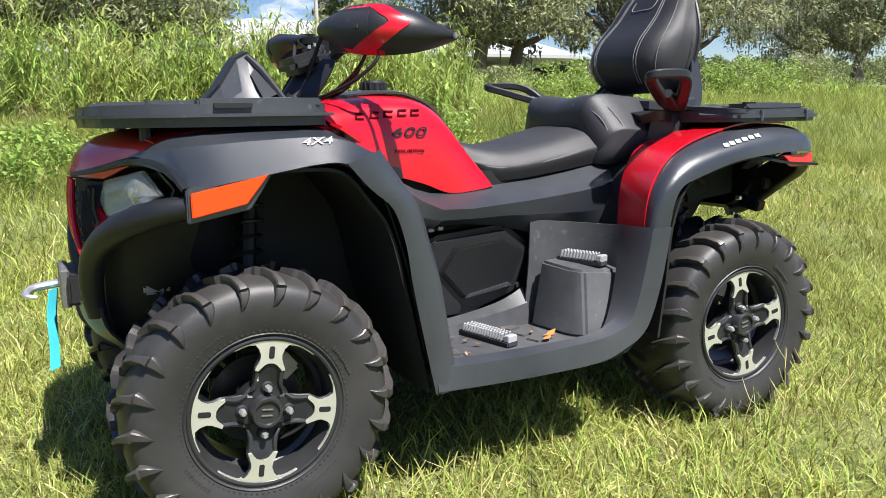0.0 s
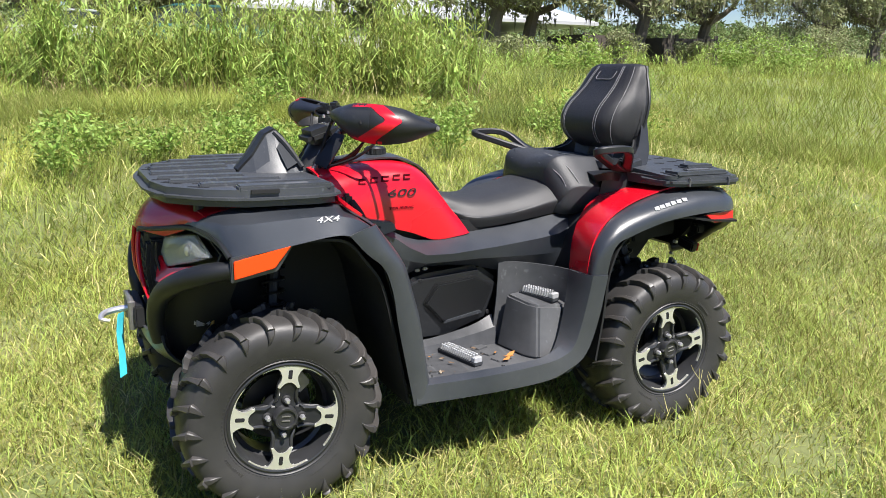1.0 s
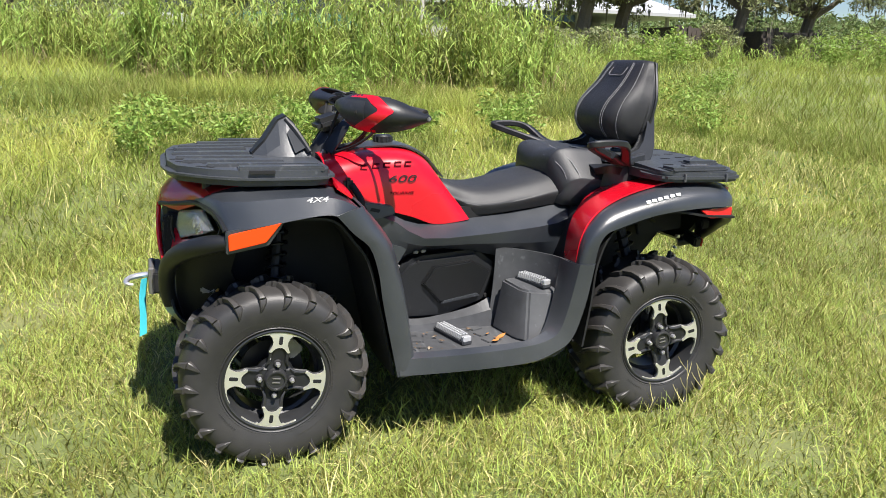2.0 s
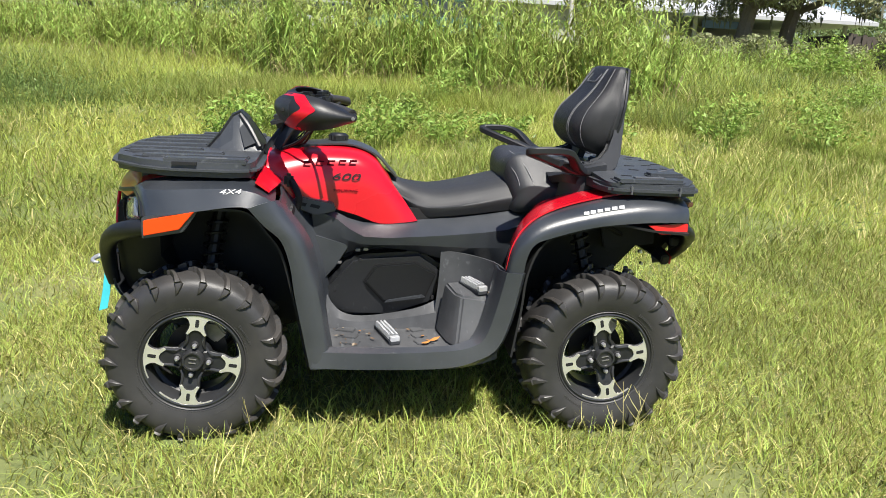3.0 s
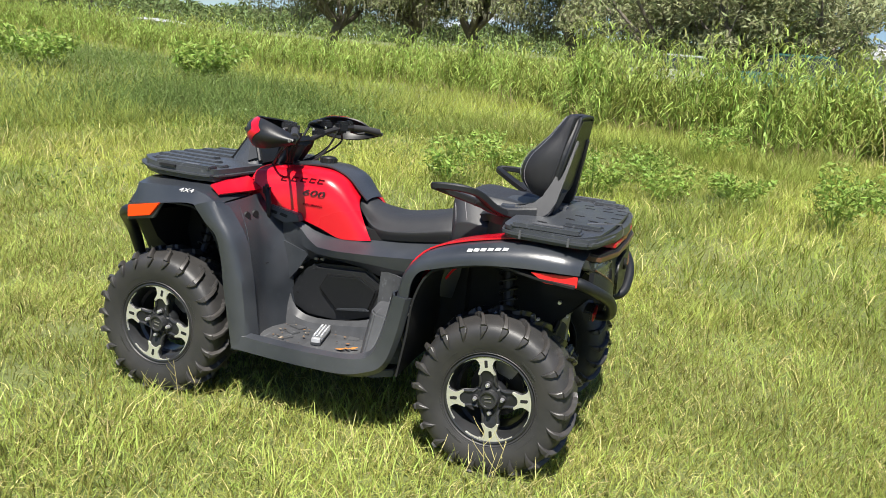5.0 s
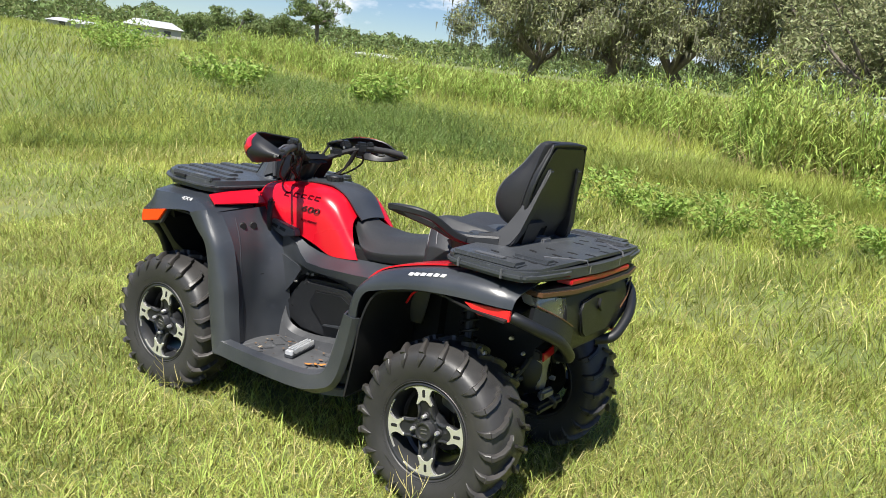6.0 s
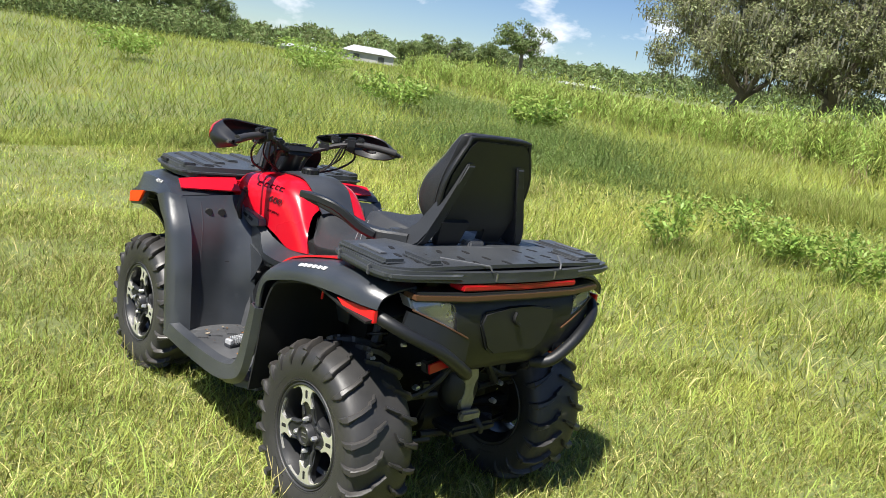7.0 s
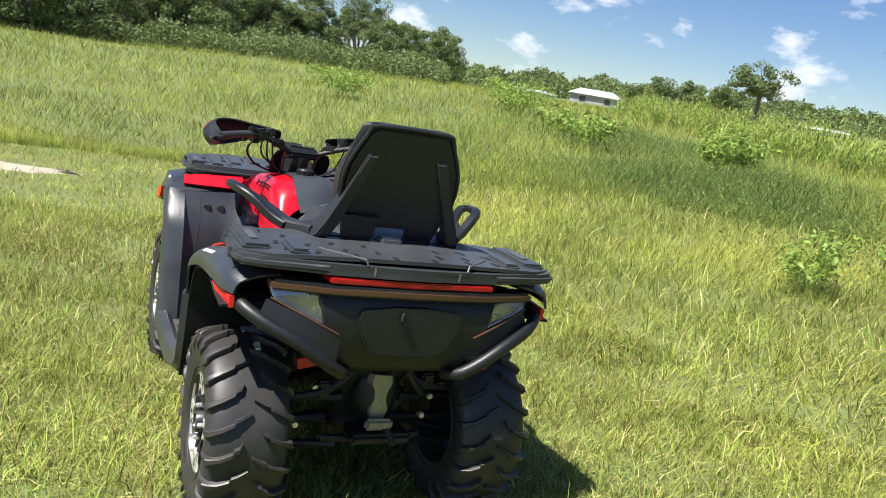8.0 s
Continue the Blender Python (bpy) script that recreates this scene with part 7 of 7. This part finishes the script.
def make_trees():
    oak = "old dark green oak hung with grey moss"
    for i, (x, y, h, s, ln) in enumerate(((-27.3, 51, 11.5, 5.8, 1.0), (-22.5, 53, 12.5, 6.0, 1.6), (-16.0, 54, 12.5, 6.0, -1.2), (-9.5, 56, 12, 6.0, -0.6))):
        make_tree(x, y, h, s, 40000, 0.12, 20 + i, LEAF, 4500, oak, 0.18, ln, 0.24, 60)
    for i, (x, y, h, s) in enumerate(((0.0, 41, 9.5, 4.6), (5.0, 45, 10, 4.6), (-5, 50, 10.5, 4.5), (3.7, 31, 6.0, 3.0), (1.4, 31.5, 6.2, 3.3), (-1.8, 33, 6.4, 3.4), (11.2, 30, 5.4, 2.0), (17.6, 30.5, 9.5, 4.6), (20.5, 32, 9.5, 4.2), (26.3, 30.5, 9.5, 5.0), (31.0, 31.0, 9, 4.8), (44, 30, 10, 5.0), (47, 36, 10, 5))):
        tall = h > 8
        make_tree(x, y, h, s, 17000 if tall else 9000, 0.12, 40 + i, LEAF, 900 if tall else 0, oak if tall else "green broad-leaved tree behind the reeds", 0.28, 0.3, 0.28, 26 if tall else 0)
    for i, (a, d, h, s) in enumerate(((156.3, 78, 4.6, 2.6), (159.3, 72, 4.4, 2.6), (162, 80, 6.6, 2.7), (165.5, 62, 4.4, 2.6), (168, 61, 4.0, 2.4), (170.5, 60, 4.6, 2.6), (173.5, 56, 4.4, 2.8), (176.5, 55, 4.6, 2.8), (180, 52, 4.4, 3.0), (184, 50, 4.6, 3.0), (188, 49, 4.6, 3.0))):
        make_tree(3 + d * math.cos(radians(a)), -1 + d * math.sin(radians(a)), h * 1.12, s * 1.1, 20000, 0.095, 60 + i, LEAF_FAR, 0, "green broad-leaved tree at the field's edge", 0.10, 0.0, 0.08, 24)
    for i, (a, d, h, s, lo) in enumerate(((140.3, 130, 5.8, 3.6, 0.2), (138.2, 132, 5.4, 4.0, 0.2), (136.4, 128, 5.2, 3.6, 0.2), (134.4, 118, 9.0, 4.0, 0.55), (142.0, 150, 4.6, 4.0, 0.2))):
        make_tree(3 + d * math.cos(radians(a)), -1 + d * math.sin(radians(a)), h, s, 6500, 0.19, 80 + i, LEAF_FAR, 0, "distant green tree beside the houses", lo, 0.0, max(0.1, lo - 0.1))


make_trees()


def make_shrubs():
    random.seed(5)
    for x, y, h, w in ((12.5, 25, 1.0, 1.6), (15.5, 25.5, 1.1, 1.7), (19, 26, 1.0, 1.5), (22.6, 27.6, 1.5, 1.5), (27.0, 27.4, 1.1, 1.2), (31.5, 27, 1.6, 1.8), (36, 27, 2.2, 2.2), (-2.5, 27, 1.6, 1.5), (42, 26, 2.2, 2.2)):
        make_weed(x, y, h, w, 3600, 0.07, LEAF, "shrub", "dark green shrub under the trees", "shrubs by the buildings")


make_shrubs()


def edge_thicket():
    n = 70000
    a, d = radians(1) * rng.uniform(155.5, 192, n), rng.uniform(48, 66, n)
    x, y = 3 + d * np.cos(a), -1 + d * np.sin(a)
    z = rise(x, y) + rng.uniform(0, 1, n) ** 0.8 * (0.7 + 1.1 * patchy(a * 57, d * 0.3, 0.8, 1.1))
    v, c, i = leaf_cloud(np.stack((x, y, z), -1), np.full((n, 3), 0.3), n, 0.14, 0.3, True)
    tagged(raw_mesh("edge_thicket", v, c, i, LEAF_FAR), "green thicket along the field's edge", "thicket", kind="stuff")


edge_thicket()


def far_woods():
    n = 190000
    a = radians(1) * rng.uniform(20, 215, n)
    d = rng.uniform(240, 330, n)
    hgt = 4.5 + 3.5 * patchy(a * 57, a * 20, 0.9, 0.4) + 2 * patchy(a * 57, a * 31, 3.1, 1.4)
    x, y = d * np.cos(a), d * np.sin(a)
    z = rise(x, y) + rng.uniform(0, 1, n) ** 0.7 * hgt
    cs = np.stack((x, y, z), -1)
    v, c, i = leaf_cloud(cs, np.full((n, 3), 0.6), n, 0.75, 0.2, True)
    tagged(raw_mesh("far_woods", v, c, i, LEAF_FAR), "distant band of dark green woods", "woods", kind="stuff")


far_woods()

# ---- buildings and parked cars behind the reeds ----
# the white is lowered to grey: shade from the trees is in this colour
PLASTER = mat("white_render", (0.33, 0.33, 0.325), 0.8, var=0.06, fine=8, broad=0.7, bump=0.2, tint=(0.55, 0.53, 0.48))
ROOF = mat("white_metal_roof", (0.40, 0.41, 0.43), 0.5, var=0.05, fine=6, broad=0.5, bump=0.1)
DARKGLASS = mat("dark_window_glass", (0.03, 0.035, 0.04), 0.08, var=0.1, bump=0.0)
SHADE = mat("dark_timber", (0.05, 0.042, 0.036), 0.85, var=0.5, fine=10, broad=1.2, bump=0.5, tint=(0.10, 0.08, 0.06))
SIGN = mat("blue_sign", (0.10, 0.16, 0.36), 0.5, var=0.1, bump=0.0)


def make_building():
    z = float(rise(10, 34)) - 0.6
    b = thing("long_building", "long low white building with a pale metal roof", "building")
    off = Matrix.Translation((0, -3.2, 1.38)) @ Matrix.Scale(1.3, 4) @ Matrix.Translation((0, 3.2, -1.38))
    b.matrix_basis = off
    bm = prism(bmesh.new(), [(5.9, 34.3), (16.0, 34.3), (16.0, 43), (5.9, 43)], "z", z, 4.25, 0)
    wall = part("wall", bm, PLASTER, b, "white rendered wall")
    over = [(5.4, 33.7, 4.25), (16.5, 33.7, 4.25), (16.5, 43.6, 4.25), (5.4, 43.6, 4.25)]
    rid = [(9.2, 38.6, 6.0), (16.5, 38.6, 6.0), (16.5, 38.7, 6.0), (9.2, 38.7, 6.0)]
    bm = loft(bmesh.new(), [[(x, y, zz - 0.18) for x, y, zz in over], over, rid], 1)
    roof = part("roof", bm, ROOF, b, "white metal roof")
    for k in range(9):
        bm = tube(bmesh.new(), [(9.6 + 0.8 * k, 33.75, 4.28), (9.6 + 0.8 * k, 38.6, 6.02)], 0.03, 5)
        part("roof_seam", bm, ROOF, roof)
    for x in (8.5, 12.6):
        bm = bmesh.new()
        box(bm, (x + 0.25, 34.28, 3.58), (1.15, 0.06, 0.42), 0.01)
        w = part("window", bm, PLASTER, b)
        for k in range(3):
            bm = bmesh.new()
            box(bm, (x - 0.11 + 0.36 * k, 34.24, 3.58), (0.30, 0.03, 0.32), 0.004)
            part("pane", bm, DARKGLASS, w)
    c = thing("carport", "open carport with a white roof and posts", "carport")
    c.matrix_basis = off
    eave = [(16.3, 32.6, 4.05), (25.6, 32.6, 4.05), (25.6, 41.4, 4.05), (16.3, 41.4, 4.05)]
    bm = loft(bmesh.new(), [[(x, y, zz - 0.16) for x, y, zz in eave], eave, [(17.5, 36.9, 5.3), (24.4, 36.9, 5.3), (24.4, 37.1, 5.3), (17.5, 37.1, 5.3)]], 1)
    part("roof", bm, ROOF, c, "pitched white roof")
    for x in (16.8, 19.2, 21.8, 24.5):
        bm = bmesh.new()
        box(bm, (x, 33.5, (z + 3.92) / 2), (0.16, 0.16, 3.92 - z), 0.01)
        part("post", bm, PLASTER, c)
    bm = prism(bmesh.new(), [(16.6, 40.7), (24.8, 40.7), (24.8, 41), (16.6, 41)], "z", z, 3.88, 0)
    part("rear_wall", bm, PLASTER, c)
    bm = bmesh.new()
    box(bm, (18.2, 33.7, 3.62), (1.9, 0.06, 0.34), 0.01)
    part("sign_board", bm, SIGN, c, "blue sign board")
    s = thing("timber_shed", "low dark weathered timber shed among the trees", "shed")
    zz = float(rise(26, 28))
    random.seed(17)
    for x0, x1 in ((21.6, 24.6), (26.6, 30.5)):
        bm = prism(bmesh.new(), [(x0, 29.1), (x1, 29.1), (x1, 32), (x0, 32)], "z", zz - 0.2, zz + 1.45, 0.03)
        wall = part("shed_wall", bm, SHADE, s)
        x = x0
        while x < x1 - 0.1:
            w = random.uniform(0.16, 0.30)
            bm = bmesh.new()
            hgt = random.uniform(1.3, 1.85)
            box(bm, (x + w / 2, 29.05 - random.uniform(0, 0.05), zz - 0.2 + hgt / 2), (w - 0.02, 0.04, hgt), 0.006)
            part("board", bm, SHADE, wall)
            x += w


make_building()
PAINT = [mat(n, c, 0.3, 0.0, var=0.04, bump=0.0, coat=0.6) for n, c in (("teal_car_paint", (0.02, 0.11, 0.11)), ("white_car_paint", (0.75, 0.75, 0.74)), ("dark_car_paint", (0.025, 0.028, 0.032)), ("silver_car_paint", (0.45, 0.46, 0.47)))]


def make_car(x, y, turn, paint, label, size=1.0):
    z = float(rise(x, y))
    car = thing("car", label, "car", "cars parked behind the reeds")
    car.matrix_basis = pose(x, y, z, 0, 0, turn) @ Matrix.Scale(size, 4)
    side = [(-2.2, 0.45), (-2.25, 0.75), (-1.3, 0.95), (1.5, 0.98), (2.2, 0.9), (2.25, 0.45)]
    part("body", prism(bmesh.new(), side, "y", -0.9, 0.9, 0.06), paint, car)
    cab = [(-1.25, 0.94), (-0.55, 1.42), (0.9, 1.45), (1.6, 0.96)]
    part("glasshouse", prism(bmesh.new(), cab, "y", -0.76, 0.76, 0.03), DARKGLASS, car)
    part("roof", prism(bmesh.new(), [(-0.62, 1.41), (-0.5, 1.49), (0.85, 1.51), (1.0, 1.43)], "y", -0.78, 0.78, 0.03), paint, car)
    for wx in (-1.4, 1.4):
        for wy in (-0.82, 0.82):
            bm = lathe(bmesh.new(), [(0.001, -0.1), (0.2, -0.11), (0.31, -0.1), (0.33, -0.05), (0.33, 0.05), (0.31, 0.1), (0.001, 0.1)], 20)
            place(part("wheel", bm, RUBBER, car), pose(wx, wy, 0.33))
    return car


make_car(3.2, 26.6, 8, PAINT[0], "dark teal car parked behind the reeds", 1.22)
make_car(-1.2, 30.5, -5, PAINT[2], "dark car parked behind the reeds")
make_car(-0.6, 27.5, 10, PAINT[3], "silver car parked behind the reeds")
make_car(-4.5, 52, 20, PAINT[2], "dark car parked under the oaks")


def far_houses():
    for a, d, w, h, name in ((145.0, 125, 7.5, 2.5, "bungalow"), (149.5, 140, 8.0, 1.5, "low_house"), (139.6, 150, 5.0, 1.9, "low_house"), (130, 130, 7.0, 1.2, "low_house")):
        x, y = 3 + d * math.cos(radians(a)), -1 + d * math.sin(radians(a))
        z = float(rise(x, y))
        ob = thing(name, "distant pale house with a white roof", "house", "far houses")
        ob.matrix_basis = pose(x, y, z, 0, 0, a - 90)
        part("wall", prism(bmesh.new(), [(-w / 2, -3), (w / 2, -3), (w / 2, 3), (-w / 2, 3)], "z", -0.5, h * 0.6, 0), PLASTER, ob)
        part("roof", loft(bmesh.new(), [[(-w / 2 - 0.4, -3.4, h * 0.6), (w / 2 + 0.4, -3.4, h * 0.6), (w / 2 + 0.4, 3.4, h * 0.6), (-w / 2 - 0.4, 3.4, h * 0.6)], [(-w / 3, -0.3, h), (w / 3, -0.3, h), (w / 3, 0.3, h), (-w / 3, 0.3, h)]], 1), ROOF, ob)
        for k in (-1, 1):
            bm = bmesh.new()
            box(bm, (k * w / 4, -3.02, h * 0.34), (0.9, 0.08, 0.7), 0.01)
            part("window", bm, DARKGLASS, ob)


far_houses()

# a thin pole before the long building
bm = tube(bmesh.new(), [(9.25, 28.8, 1.5), (9.25, 28.8, 8.0)], [0.09, 0.07], 10)
tagged(part("utility_pole", bm, mat("weathered_pole", (0.42, 0.40, 0.36), 0.8, var=0.2, fine=20, broad=2), None), "grey weathered utility pole behind the reeds", "pole")

# ---- dry leaves and grit on the footboards ----
def leaves():
    random.seed(11)
    m1 = mat("dry_leaf_orange", (0.42, 0.17, 0.04), 0.7, var=0.3, fine=60, bump=0.2)
    m2 = mat("dry_leaf_pale", (0.22, 0.18, 0.13), 0.7, var=0.3, fine=60, bump=0.2)
    m3 = mat("dry_leaf_brown", (0.12, 0.08, 0.05), 0.8, var=0.3, fine=60, bump=0.2)
    for i in range(34):
        x, y, z, sz = random.uniform(-0.26, 0.13), random.uniform(-0.49, -0.27), 0.327, random.uniform(0.005, 0.012)
        if i < 8:
            x, y, z = random.uniform(0.27, 0.34), random.uniform(-0.41, -0.28), 0.507
        big = i in (20, 21, 22)
        if big:
            x, y, sz = 0.10 + 0.02 * (i - 21), -0.42 + 0.02 * (i - 21), 0.02
        rows = [[(-1, -0.05, 0.1), (-1, 0.05, 0.1)], [(0, -0.45, 0.0), (0, 0.4, 0.15)], [(1, -0.04, 0.25), (1, 0.04, 0.25)]]
        bm = patch(bmesh.new(), [[(a * sz, b * sz, c * sz) for a, b, c in r] for r in rows], 3, 2, 0.0008)
        leaf = part("dry_leaf", bm, m1 if big or i % 9 == 0 else (m2 if i % 3 == 0 else m3))
        place(leaf, pose(x, y, z, random.uniform(-20, 20), random.uniform(-15, 15), random.uniform(0, 360)))
        tagged(leaf, "curled dry leaf lying on the footboard", "leaf", "dry leaves on the footboard")


leaves()
